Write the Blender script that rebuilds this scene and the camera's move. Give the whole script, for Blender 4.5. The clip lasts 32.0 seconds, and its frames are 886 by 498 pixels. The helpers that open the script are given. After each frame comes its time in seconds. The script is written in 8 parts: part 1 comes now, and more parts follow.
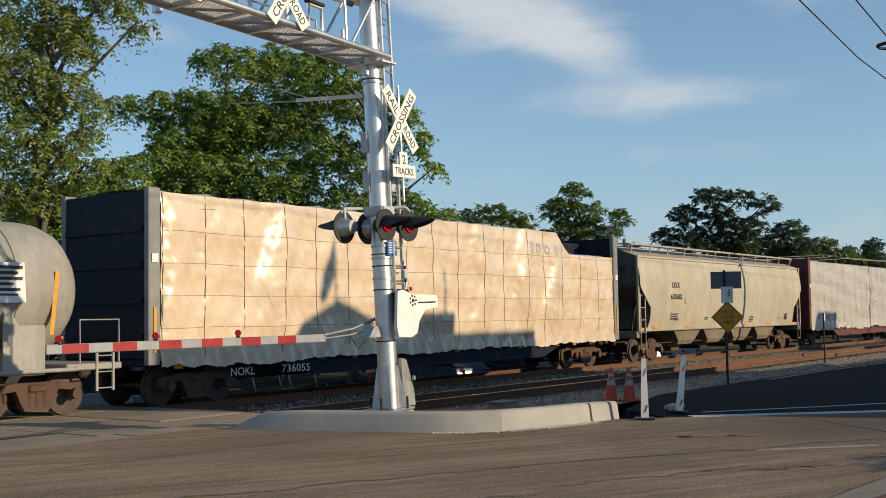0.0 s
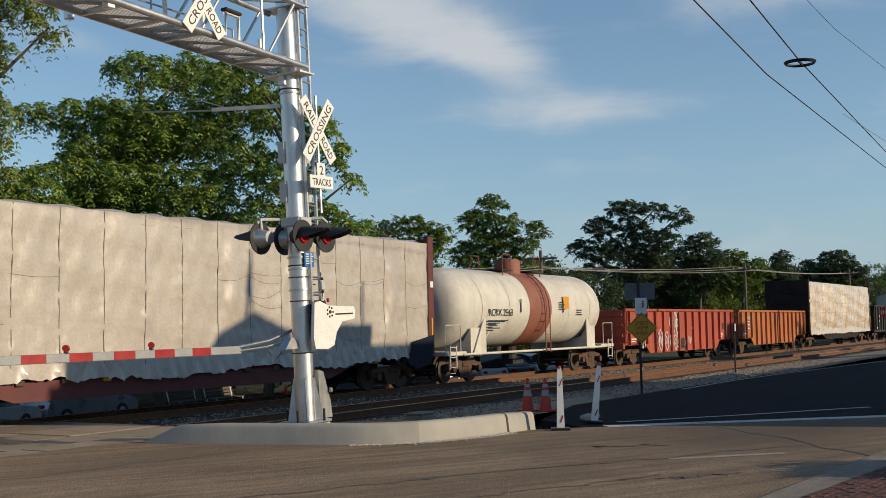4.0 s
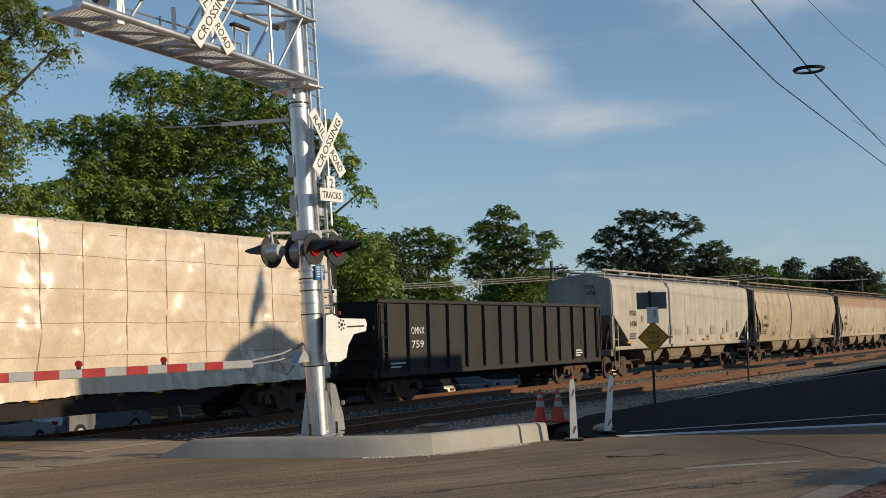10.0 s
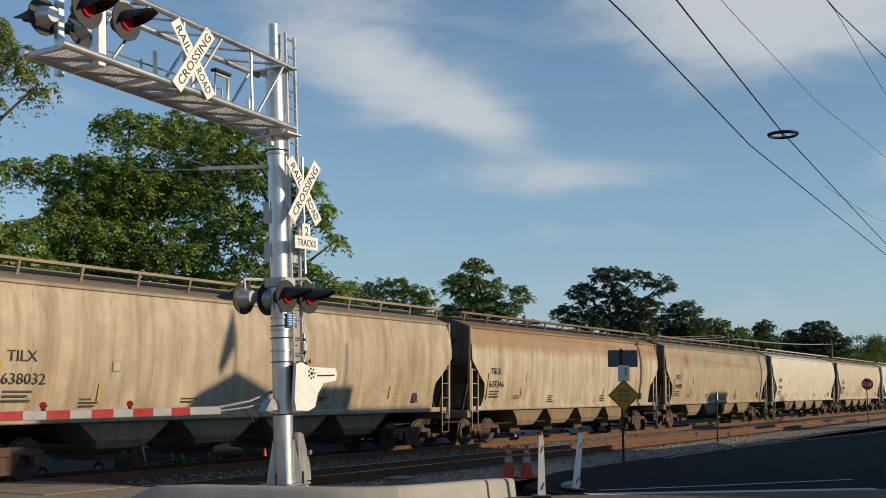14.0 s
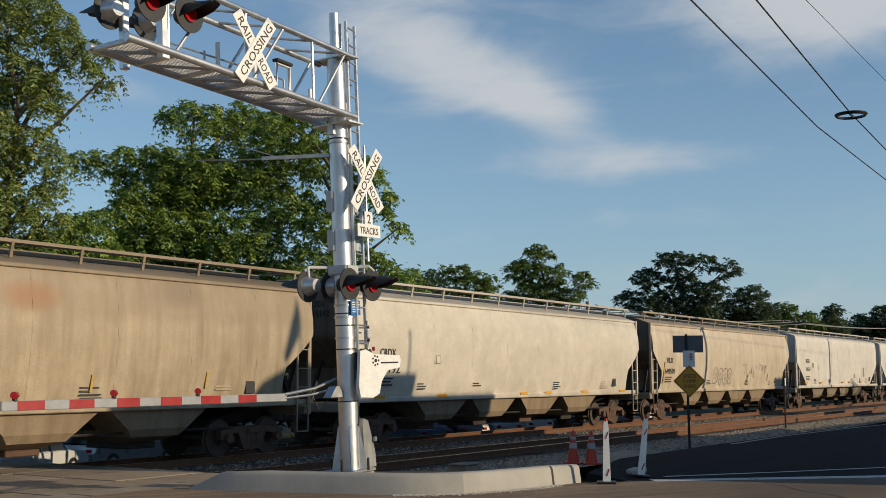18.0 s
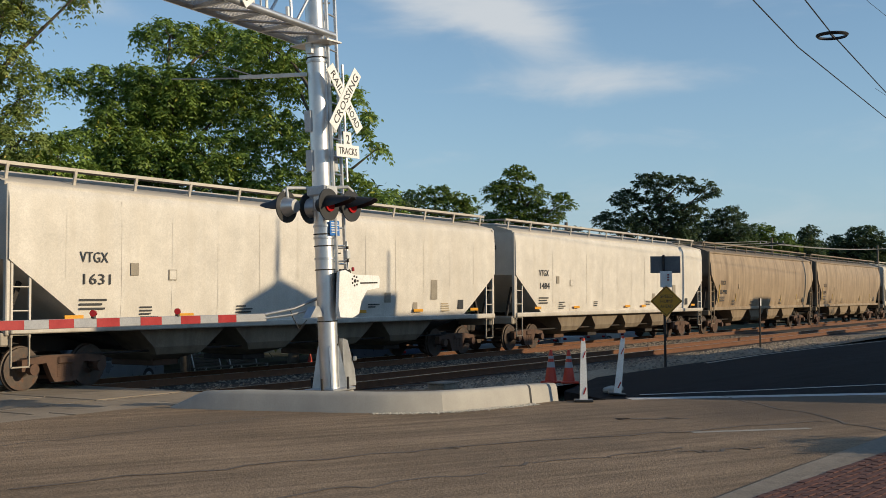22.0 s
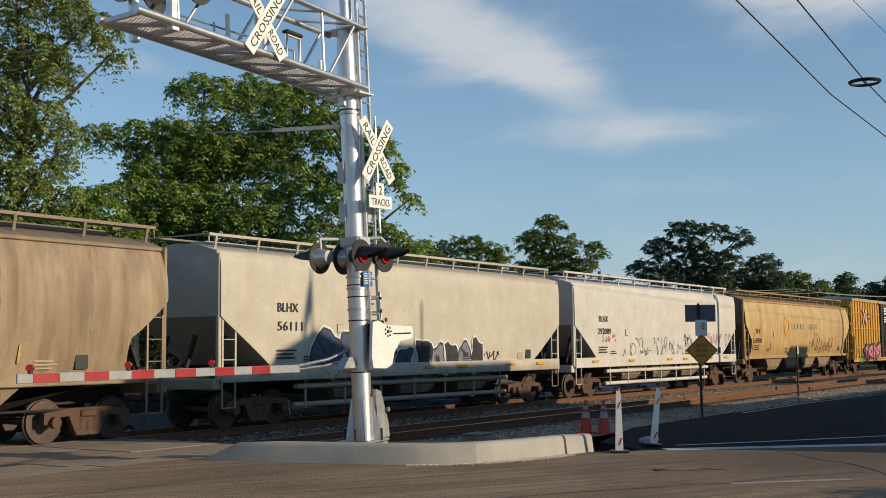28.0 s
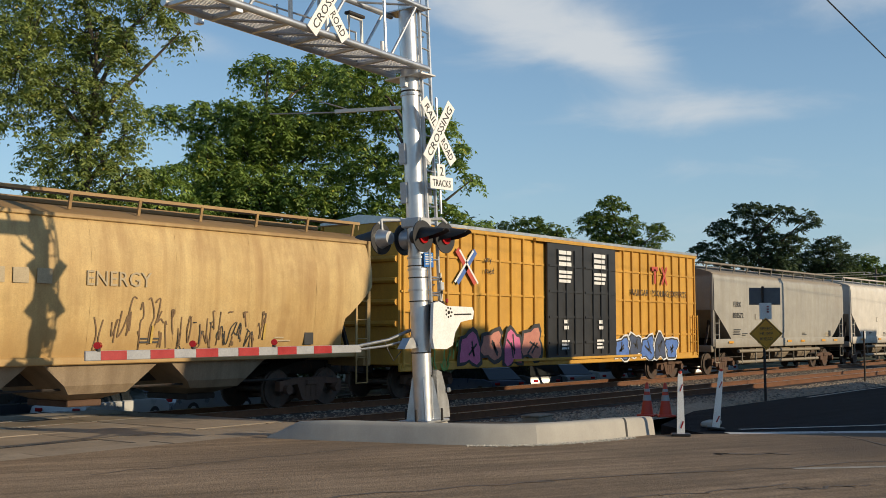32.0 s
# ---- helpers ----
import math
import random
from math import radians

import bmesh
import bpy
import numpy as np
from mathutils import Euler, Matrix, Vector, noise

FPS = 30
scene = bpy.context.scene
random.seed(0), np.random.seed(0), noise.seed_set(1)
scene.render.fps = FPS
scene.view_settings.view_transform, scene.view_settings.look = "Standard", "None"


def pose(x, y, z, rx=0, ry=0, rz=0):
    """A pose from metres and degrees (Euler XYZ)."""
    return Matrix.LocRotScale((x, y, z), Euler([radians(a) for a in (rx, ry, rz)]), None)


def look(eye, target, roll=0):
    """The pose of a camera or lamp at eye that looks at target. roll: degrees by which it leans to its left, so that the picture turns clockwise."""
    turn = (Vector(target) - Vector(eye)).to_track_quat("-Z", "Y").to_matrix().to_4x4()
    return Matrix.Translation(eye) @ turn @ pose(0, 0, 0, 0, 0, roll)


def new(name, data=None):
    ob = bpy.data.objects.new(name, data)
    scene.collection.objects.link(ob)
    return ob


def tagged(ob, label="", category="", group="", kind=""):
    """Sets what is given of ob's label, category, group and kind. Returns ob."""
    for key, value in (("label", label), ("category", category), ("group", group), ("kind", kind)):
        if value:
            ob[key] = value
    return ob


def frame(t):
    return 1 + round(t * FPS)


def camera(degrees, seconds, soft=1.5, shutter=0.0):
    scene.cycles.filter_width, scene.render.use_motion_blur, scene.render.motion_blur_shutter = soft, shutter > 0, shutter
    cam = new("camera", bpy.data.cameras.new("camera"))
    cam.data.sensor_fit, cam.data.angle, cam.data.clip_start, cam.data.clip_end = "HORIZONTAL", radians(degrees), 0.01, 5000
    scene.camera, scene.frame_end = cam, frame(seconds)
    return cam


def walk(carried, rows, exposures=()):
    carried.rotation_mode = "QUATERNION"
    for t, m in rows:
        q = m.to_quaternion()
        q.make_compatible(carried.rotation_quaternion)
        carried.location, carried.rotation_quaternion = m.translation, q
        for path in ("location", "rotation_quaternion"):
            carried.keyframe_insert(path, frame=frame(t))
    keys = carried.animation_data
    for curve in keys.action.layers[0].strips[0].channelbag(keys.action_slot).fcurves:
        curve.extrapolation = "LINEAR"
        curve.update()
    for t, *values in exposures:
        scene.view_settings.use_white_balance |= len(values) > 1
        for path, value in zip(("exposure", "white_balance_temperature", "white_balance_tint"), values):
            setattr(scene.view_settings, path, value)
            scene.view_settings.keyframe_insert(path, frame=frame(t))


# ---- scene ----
cam = camera(42.4, 32.0, soft=0.8)
# seconds, eye, bearing of the view from the x axis, pitch, roll
PATH = [
    (0, 0.0, 0.0, 1.855, 35.22, 3.42, 0.89),
    (0.5, 0.0, 0.0, 1.855, 34.16, 3.77, 0.77),
    (1, 0.0, 0.0, 1.855, 32.77, 4.03, 0.72),
    (1.5, 0.0, 0.0, 1.855, 32.16, 4.24, 0.75),
    (2, 0.0, 0.0, 1.855, 31.56, 4.07, 0.63),
    (2.5, 0.0, 0.0, 1.855, 31.38, 3.87, 0.77),
    (3, 0.0, 0.0, 1.855, 31.29, 3.80, 0.85),
    (3.5, 0.0, 0.0, 1.855, 31.12, 3.83, 0.91),
    (4, 0.0, 0.0, 1.855, 31.07, 3.92, 1.03),
    (4.5, 0.0, 0.0, 1.855, 30.80, 4.02, 1.21),
    (6.5, 0.0, 0.0, 1.855, 31.21, 4.12, 1.58),
    (7, 0.0, 0.0, 1.855, 31.28, 4.08, 1.72),
    (7.5, 0.0, 0.0, 1.855, 31.35, 4.14, 1.79),
    (8, 0.0, 0.0, 1.855, 31.56, 4.28, 1.57),
    (8.5, 0.0, 0.0, 1.855, 31.98, 4.41, 1.64),
    (9, 0.0, 0.0, 1.855, 32.01, 4.40, 1.73),
    (9.5, 0.0, 0.0, 1.855, 31.82, 4.45, 1.89),
    (10, 0.0, 0.0, 1.855, 31.59, 4.51, 1.68),
    (10.5, 0.0, 0.0, 1.855, 31.52, 4.48, 1.45),
    (11, 0.0, 0.0, 1.855, 31.47, 4.54, 1.43),
    (11.5, 0.0, 0.0, 1.855, 31.15, 4.59, 1.21),
    (12, 0.0, 0.0, 1.855, 30.80, 4.75, 0.99),
    (12.5, 0.0, 0.0, 1.855, 29.45, 5.52, 0.61),
    (13, 0.0, 0.0, 1.855, 29.65, 6.50, 0.11),
    (13.5, 0.0, 0.0, 1.855, 29.99, 6.99, -0.04),
    (14, 0.0, 0.0, 1.855, 30.24, 7.09, -0.02),
    (14.5, 0.0, 0.0, 1.855, 30.76, 7.17, -0.09),
    (16.5, 0.0, 0.0, 1.855, 32.08, 7.24, -0.03),
    (17, 0.0, 0.0, 1.855, 32.33, 7.05, 0.01),
    (17.5, 0.0, 0.0, 1.855, 33.17, 6.73, 0.36),
    (18, 0.0, 0.0, 1.855, 33.38, 6.43, 0.22),
    (18.5, 0.0, 0.0, 1.855, 32.71, 5.41, -0.03),
    (19, 0.0, 0.0, 1.855, 32.00, 3.60, -0.32),
    (19.5, 0.0, 0.0, 1.855, 31.73, 1.97, -0.59),
    (20, 0.0, 0.0, 1.855, 31.76, 1.83, -0.29),
    (20.5, 0.0, 0.0, 1.855, 31.93, 1.95, -0.24),
    (21, 0.0, 0.0, 1.855, 32.19, 2.33, -0.23),
    (21.5, 0.0, 0.0, 1.855, 32.28, 2.43, -0.09),
    (22, 0.0, 0.0, 1.855, 32.35, 2.45, 0.22),
    (22.5, 0.0, 0.0, 1.855, 32.81, 2.88, 0.26),
    (23, 0.0, 0.0, 1.855, 32.90, 3.23, 0.39),
    (23.5, 0.0, 0.0, 1.855, 33.06, 3.54, 0.54),
    (24, 0.0, 0.0, 1.855, 33.01, 3.62, 0.61),
    (24.5, 0.0, 0.0, 1.855, 33.12, 3.79, 0.80),
    (25, 0.0, 0.0, 1.855, 33.30, 4.12, 0.63),
    (25.5, 0.0, 0.0, 1.855, 33.22, 4.54, 0.56),
    (27.5, 0.0, 0.0, 1.855, 33.94, 5.01, 0.44),
    (28, 0.0, 0.0, 1.855, 33.98, 4.97, 0.53),
    (28.5, 0.0, 0.0, 1.855, 33.87, 4.92, 0.56),
    (29, 0.0, 0.0, 1.855, 33.90, 4.95, 0.76),
    (29.5, 0.0, 0.0, 1.855, 34.06, 5.09, 0.90),
    (30, 0.0, 0.0, 1.855, 34.04, 4.90, 0.62),
    (30.5, 0.0, 0.0, 1.855, 34.41, 4.68, 0.59),
    (31, 0.0, 0.0, 1.855, 34.77, 4.41, 0.52),
    (31.5, 0.0, 0.0, 1.855, 35.79, 4.23, 0.38),
    (32, 0.0, 0.0, 1.855, 37.05, 4.04, 0.06),
]
walk(cam, [(t, pose(x, y, z, 90 + pitch, 0, bearing - 90) @ pose(0, 0, 0, 0, 0, -roll)) for t, x, y, z, bearing, pitch, roll in PATH],
     exposures=[(t, e, 6680, 6) for t, e in ((0.0, -0.04), (1.0, -0.2), (4.0, -0.18), (7.0, -0.03), (8.0, 0.0), (9.0, -0.12), (10.0, -0.24), (11.0, -0.12), (13.0, -0.2), (14.0, -0.22), (17.0, -0.25), (20.0, -0.12), (21.0, -0.05), (25.0, -0.16), (28.0, -0.12), (30.0, -0.18), (31.0, -0.14), (32.0, -0.05))])

# ---------------------------------------------------------------- light
SUN_TO = Vector((0.257, -0.966, 0.0)).normalized()      # towards the sun, on the ground
SUN_UP = radians(17.0)
world = bpy.data.worlds.new("sky")
scene.world = world
world.use_nodes = True
wn, wl = world.node_tree.nodes, world.node_tree.links
wn.clear()
w_out = wn.new("ShaderNodeOutputWorld")
w_bg = wn.new("ShaderNodeBackground")
w_sky = wn.new("ShaderNodeTexSky")
w_sky.sky_type = "NISHITA"
w_sky.sun_disc = False
w_sky.sun_elevation = SUN_UP
w_sky.sun_rotation = math.atan2(SUN_TO.x, SUN_TO.y)
w_sky.air_density, w_sky.dust_density, w_sky.ozone_density = 1.0, 0.05, 3.0
w_bg.inputs["Strength"].default_value = 0.150
# clouds: noise in bearing and elevation, gathered where the banks and streaks stand
def w_math(op, a, b=None, c=None):
    n = wn.new("ShaderNodeMath")
    n.operation = op
    for k, v in enumerate((a, b, c)):
        if v is None:
            continue
        if isinstance(v, (int, float)):
            n.inputs[k].default_value = v
        else:
            wl.new(v, n.inputs[k])
    return n.outputs[0]


w_co = wn.new("ShaderNodeTexCoord")
w_sep = wn.new("ShaderNodeSeparateXYZ")
wl.new(w_co.outputs["Generated"], w_sep.inputs[0])
w_b = w_math("MULTIPLY", w_math("ARCTAN2", w_sep.outputs["Y"], w_sep.outputs["X"]), 57.2958)
w_e = w_math("MULTIPLY", w_math("ARCSINE", w_sep.outputs["Z"]), 57.2958)
w_uv = wn.new("ShaderNodeCombineXYZ")
wl.new(w_math("MULTIPLY", w_b, 0.055), w_uv.inputs[0])
wl.new(w_math("MULTIPLY", w_e, 0.16), w_uv.inputs[1])
w_no = wn.new("ShaderNodeTexNoise")
w_no.inputs["Scale"].default_value = 2.6
w_no.inputs["Detail"].default_value = 9
w_no.inputs["Roughness"].default_value = 0.56
w_no.inputs["Distortion"].default_value = 0.5
wl.new(w_uv.outputs[0], w_no.inputs["Vector"])
# bearing, elevation, half width, half height, fall per degree, weight
BANKS = [(34.0, 16.0, 6.0, 2.4, 0.22, 0.85), (28.5, 13.6, 3.5, 1.7, 0.35, 0.62), (13.5, 18.4, 8.0, 3.4, 0.02, 1.25), (25.0, 10.6, 8.5, 1.0, 0.02, 0.50), (7.0, 10.6, 2.6, 1.6, 0.0, 0.65),
         (49.5, 13.9, 3.5, 1.0, 0.1, 0.55), (38.0, 21.0, 9.0, 2.6, 0.1, 0.6), (19.0, 8.0, 9.0, 0.9, -0.05, 0.30), (4.0, 22.0, 7.0, 4.0, 0.0, 0.6), (22.0, 1.0, 60.0, 5.0, 0.0, 0.34)]
w_sum = None
for bb, ee, hw, hh, fall, wt in BANKS:
    du = w_math("SUBTRACT", w_b, bb)
    dv = w_math("SUBTRACT", w_math("SUBTRACT", w_e, ee), w_math("MULTIPLY", du, fall))
    q = w_math("ADD", w_math("POWER", w_math("ABSOLUTE", w_math("DIVIDE", du, hw)), 2.0), w_math("POWER", w_math("ABSOLUTE", w_math("DIVIDE", dv, hh)), 2.0))
    term = w_math("MULTIPLY", w_math("EXPONENT", w_math("MULTIPLY", q, -1.0)), wt)
    w_sum = term if w_sum is None else w_math("ADD", w_sum, term)
w_den = w_math("ADD", w_math("MULTIPLY", w_math("SUBTRACT", w_no.outputs["Fac"], 0.5), 1.1), w_math("SUBTRACT", w_sum, 0.14))
w_rp = wn.new("ShaderNodeMapRange")
w_rp.interpolation_type = "SMOOTHSTEP"
for k, v in (("From Min", 0.0), ("From Max", 0.85), ("To Min", 0.0), ("To Max", 0.85)):
    w_rp.inputs[k].default_value = v
wl.new(w_den, w_rp.inputs["Value"])
w_mix = wn.new("ShaderNodeMixRGB")
w_mix.inputs["Color2"].default_value = (4.6, 4.75, 5.1, 1)
wl.new(w_rp.outputs["Result"], w_mix.inputs["Fac"])
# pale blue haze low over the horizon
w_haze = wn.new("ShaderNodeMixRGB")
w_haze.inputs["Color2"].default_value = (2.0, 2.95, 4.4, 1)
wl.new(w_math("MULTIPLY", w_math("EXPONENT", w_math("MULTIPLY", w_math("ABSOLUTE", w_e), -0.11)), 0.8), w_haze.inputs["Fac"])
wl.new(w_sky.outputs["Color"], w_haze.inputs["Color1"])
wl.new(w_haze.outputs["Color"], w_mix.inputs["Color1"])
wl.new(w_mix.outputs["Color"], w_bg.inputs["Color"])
wl.new(w_bg.outputs["Background"], w_out.inputs["Surface"])

sun_data = bpy.data.lights.new("sun", "SUN")
sun_data.energy, sun_data.angle, sun_data.color = 4.6, radians(0.5), (1.0, 0.815, 0.585)
sun = new("sun", sun_data)
to_sun = Vector((SUN_TO.x * math.cos(SUN_UP), SUN_TO.y * math.cos(SUN_UP), math.sin(SUN_UP)))
sun.matrix_world = look(Vector((0, 0, 60)) + to_sun * 10, Vector((0, 0, 60)))


# ---------------------------------------------------------------- materials
MATS = {}


def surface(name, low, high, scale=3.0, rough=0.7, metal=0.0, bump=0.15, fine=40.0, streak=None, streak_amount=0.0,
            rust=None, rust_amount=0.0, squash=(1, 1, 1), per_object=0.0, per_island=0.0, coat=0.0, rough_vary=0.12, wrinkle=0.0, bands=(), wrinkle_scale=2.2, grain=0.14, spec=0.5, coat_rough=0.2, spots=(), mottle=None, drag=None, pools=()):
    """Paint, metal, stone or cloth: two colours mixed at two scales, with runs down the face, rust patches and fine relief."""
    m = bpy.data.materials.new(name)
    m.use_nodes = True
    nt = m.node_tree
    bs = nt.nodes["Principled BSDF"]
    L = nt.links.new

    def node(kind, **kw):
        n = nt.nodes.new(kind)
        for k, v in kw.items():
            n.inputs[k].default_value = v
        return n

    co = node("ShaderNodeTexCoord")
    mp = node("ShaderNodeMapping")
    mp.inputs["Scale"].default_value = squash
    L(co.outputs["Object"], mp.inputs["Vector"])
    info = node("ShaderNodeObjectInfo")
    if per_object:
        mul = nt.nodes.new("ShaderNodeMath")
        mul.operation = "MULTIPLY"
        mul.inputs[1].default_value = 37.0
        L(info.outputs["Random"], mul.inputs[0])
        L(mul.outputs[0], mp.inputs["Location"])
    big = node("ShaderNodeTexNoise", Scale=scale, Detail=6.0, Roughness=0.6)
    small = node("ShaderNodeTexNoise", Scale=fine, Detail=3.0, Roughness=0.7)
    for n in (big, small):
        L(mp.outputs["Vector"], n.inputs["Vector"])
    mixf = node("ShaderNodeMapRange")
    mixf.inputs["From Min"].default_value, mixf.inputs["From Max"].default_value = 0.3, 0.7
    L(big.outputs["Fac"], mixf.inputs["Value"])
    c = nt.nodes.new("ShaderNodeMixRGB")
    c.inputs["Color1"].default_value, c.inputs["Color2"].default_value = (*low, 1), (*high, 1)
    L(mixf.outputs["Result"], c.inputs["Fac"])
    col = c.outputs["Color"]

    def layer(factor_socket, colour, col):
        x = nt.nodes.new("ShaderNodeMixRGB")
        x.inputs["Color2"].default_value = (*colour, 1)
        L(factor_socket, x.inputs["Fac"])
        L(col, x.inputs["Color1"])
        return x.outputs["Color"]

    g = nt.nodes.new("ShaderNodeMixRGB")
    g.blend_type = "MULTIPLY"
    g.inputs["Fac"].default_value = 1.0
    gr = node("ShaderNodeMapRange")
    for k, v in (("From Min", 0.25), ("From Max", 0.75), ("To Min", 1 - grain), ("To Max", 1 + grain)):
        gr.inputs[k].default_value = v
    L(small.outputs["Fac"], gr.inputs["Value"])
    L(col, g.inputs["Color1"])
    L(gr.outputs["Result"], g.inputs["Color2"])
    col = g.outputs["Color"]
    if mottle:
        # blotches of a third size, from wear and patching
        mn = node("ShaderNodeTexNoise", Scale=mottle[0], Detail=7.0, Roughness=0.68)
        L(mp.outputs["Vector"], mn.inputs["Vector"])
        mr = node("ShaderNodeMapRange")
        for k, v in (("From Min", 0.3), ("From Max", 0.7), ("To Min", 1 - mottle[1]), ("To Max", 1 + mottle[1])):
            mr.inputs[k].default_value = v
        L(mn.outputs["Fac"], mr.inputs["Value"])
        mm = nt.nodes.new("ShaderNodeMixRGB")
        mm.blend_type = "MULTIPLY"
        mm.inputs["Fac"].default_value = 1.0
        L(col, mm.inputs["Color1"])
        L(mr.outputs["Result"], mm.inputs["Color2"])
        col = mm.outputs["Color"]
    if drag:
        # long wear marks that run with the traffic: bearing, length, width, depth
        d1 = node("ShaderNodeMapping")
        d1.inputs["Rotation"].default_value = (0, 0, -radians(drag[0]))
        d2 = node("ShaderNodeMapping")
        d2.inputs["Scale"].default_value = (1 / drag[1], 1 / drag[2], 1)
        L(co.outputs["Object"], d1.inputs["Vector"])
        L(d1.outputs["Vector"], d2.inputs["Vector"])
        dn = node("ShaderNodeTexNoise", Scale=1.0, Detail=6.0, Roughness=0.62, Distortion=0.3)
        L(d2.outputs["Vector"], dn.inputs["Vector"])
        dr = node("ShaderNodeMapRange")
        for k, v in (("From Min", 0.32), ("From Max", 0.68), ("To Min", 1 - drag[3]), ("To Max", 1 + drag[3])):
            dr.inputs[k].default_value = v
        L(dn.outputs["Fac"], dr.inputs["Value"])
        dm = nt.nodes.new("ShaderNodeMixRGB")
        dm.blend_type = "MULTIPLY"
        dm.inputs["Fac"].default_value = 1.0
        L(col, dm.inputs["Color1"])
        L(dr.outputs["Result"], dm.inputs["Color2"])
        col = dm.outputs["Color"]
    for px, py, rx, ry, colour, amount in pools:
        # a patch of another colour, with a ragged rim; on the road one paints shade
        dv = nt.nodes.new("ShaderNodeVectorMath")
        dv.operation = "SUBTRACT"
        dv.inputs[1].default_value = (px, py, 0)
        L(co.outputs["Object"], dv.inputs[0])
        ds = nt.nodes.new("ShaderNodeVectorMath")
        ds.operation = "MULTIPLY"
        ds.inputs[1].default_value = (1 / rx, 1 / ry, 0)
        L(dv.outputs["Vector"], ds.inputs[0])
        dl = nt.nodes.new("ShaderNodeVectorMath")
        dl.operation = "LENGTH"
        L(ds.outputs["Vector"], dl.inputs[0])
        dj = nt.nodes.new("ShaderNodeMath")
        dj.operation = "MULTIPLY_ADD"
        dj.inputs[1].default_value = 1.2
        L(big.outputs["Fac"], dj.inputs[0])
        L(dl.outputs["Value"], dj.inputs[2])
        df = node("ShaderNodeMapRange")
        for k, v in (("From Min", 0.9), ("From Max", 1.9), ("To Min", amount), ("To Max", 0.0)):
            df.inputs[k].default_value = v
        L(dj.outputs[0], df.inputs["Value"])
        col = layer(df.outputs["Result"], colour, col)
    if streak_amount:
        sm = node("ShaderNodeMapping")
        sm.inputs["Scale"].default_value = (2.0, 2.0, 0.13)
        L(mp.outputs["Vector"], sm.inputs["Vector"])
        sn = node("ShaderNodeTexNoise", Scale=1.5, Detail=5.0, Roughness=0.62)
        L(sm.outputs["Vector"], sn.inputs["Vector"])
        sr = node("ShaderNodeMapRange")
        sr.inputs["From Min"].default_value, sr.inputs["From Max"].default_value, sr.inputs["To Max"].default_value = 0.42, 0.74, streak_amount
        L(sn.outputs["Fac"], sr.inputs["Value"])
        col = layer(sr.outputs["Result"], streak, col)
    for z0, soft, colour, amount in bands:
        # dust or rust that lies above (soft > 0) or below (soft < 0) a height, with a ragged edge
        sp = nt.nodes.new("ShaderNodeSeparateXYZ")
        L(co.outputs["Object"], sp.inputs[0])
        bn = node("ShaderNodeTexNoise", Scale=1.1, Detail=6.0, Roughness=0.65)
        L(mp.outputs["Vector"], bn.inputs["Vector"])
        ad = nt.nodes.new("ShaderNodeMath")
        ad.operation = "MULTIPLY_ADD"
        ad.inputs[1].default_value = abs(soft) * 1.6
        L(bn.outputs["Fac"], ad.inputs[0])
        L(sp.outputs["Z"], ad.inputs[2])
        br = node("ShaderNodeMapRange")
        edge_at = z0 + abs(soft) * 0.8
        br.inputs["From Min"].default_value, br.inputs["From Max"].default_value = edge_at - soft / 2, edge_at + soft / 2
        br.inputs["To Max"].default_value = amount
        L(ad.outputs[0], br.inputs["Value"])
        wm2 = nt.nodes.new("ShaderNodeMath")
        wm2.operation = "MULTIPLY"
        L(br.outputs["Result"], wm2.inputs[0])
        r3 = node("ShaderNodeMapRange")
        r3.inputs["From Min"].default_value, r3.inputs["From Max"].default_value = 0.05, 0.5
        L(big.outputs["Fac"], r3.inputs["Value"])
        L(r3.outputs["Result"], wm2.inputs[1])
        col = layer(wm2.outputs[0], colour, col)
    for sx, sz, rx, rz, colour, amount in spots:
        # a single stain on the side, centred at x and z, with a ragged rim
        sp = nt.nodes.new("ShaderNodeSeparateXYZ")
        L(co.outputs["Object"], sp.inputs[0])
        terms = []
        for axis, c0, rad in (("X", sx, rx), ("Z", sz, rz)):
            q = nt.nodes.new("ShaderNodeMath")
            q.operation = "MULTIPLY_ADD"
            q.inputs[1].default_value, q.inputs[2].default_value = 1 / rad, -c0 / rad
            L(sp.outputs[axis], q.inputs[0])
            p2 = nt.nodes.new("ShaderNodeMath")
            p2.operation = "MULTIPLY"
            L(q.outputs[0], p2.inputs[0])
            L(q.outputs[0], p2.inputs[1])
            terms.append(p2.outputs[0])
        ds = nt.nodes.new("ShaderNodeMath")
        L(terms[0], ds.inputs[0])
        L(terms[1], ds.inputs[1])
        jn = nt.nodes.new("ShaderNodeMath")
        jn.operation = "MULTIPLY_ADD"
        jn.inputs[1].default_value = 1.6
        L(big.outputs["Fac"], jn.inputs[0])
        L(ds.outputs[0], jn.inputs[2])
        fr = node("ShaderNodeMapRange")
        for k, v in (("From Min", 0.7), ("From Max", 1.9), ("To Min", amount), ("To Max", 0.0)):
            fr.inputs[k].default_value = v
        L(jn.outputs[0], fr.inputs["Value"])
        col = layer(fr.outputs["Result"], colour, col)
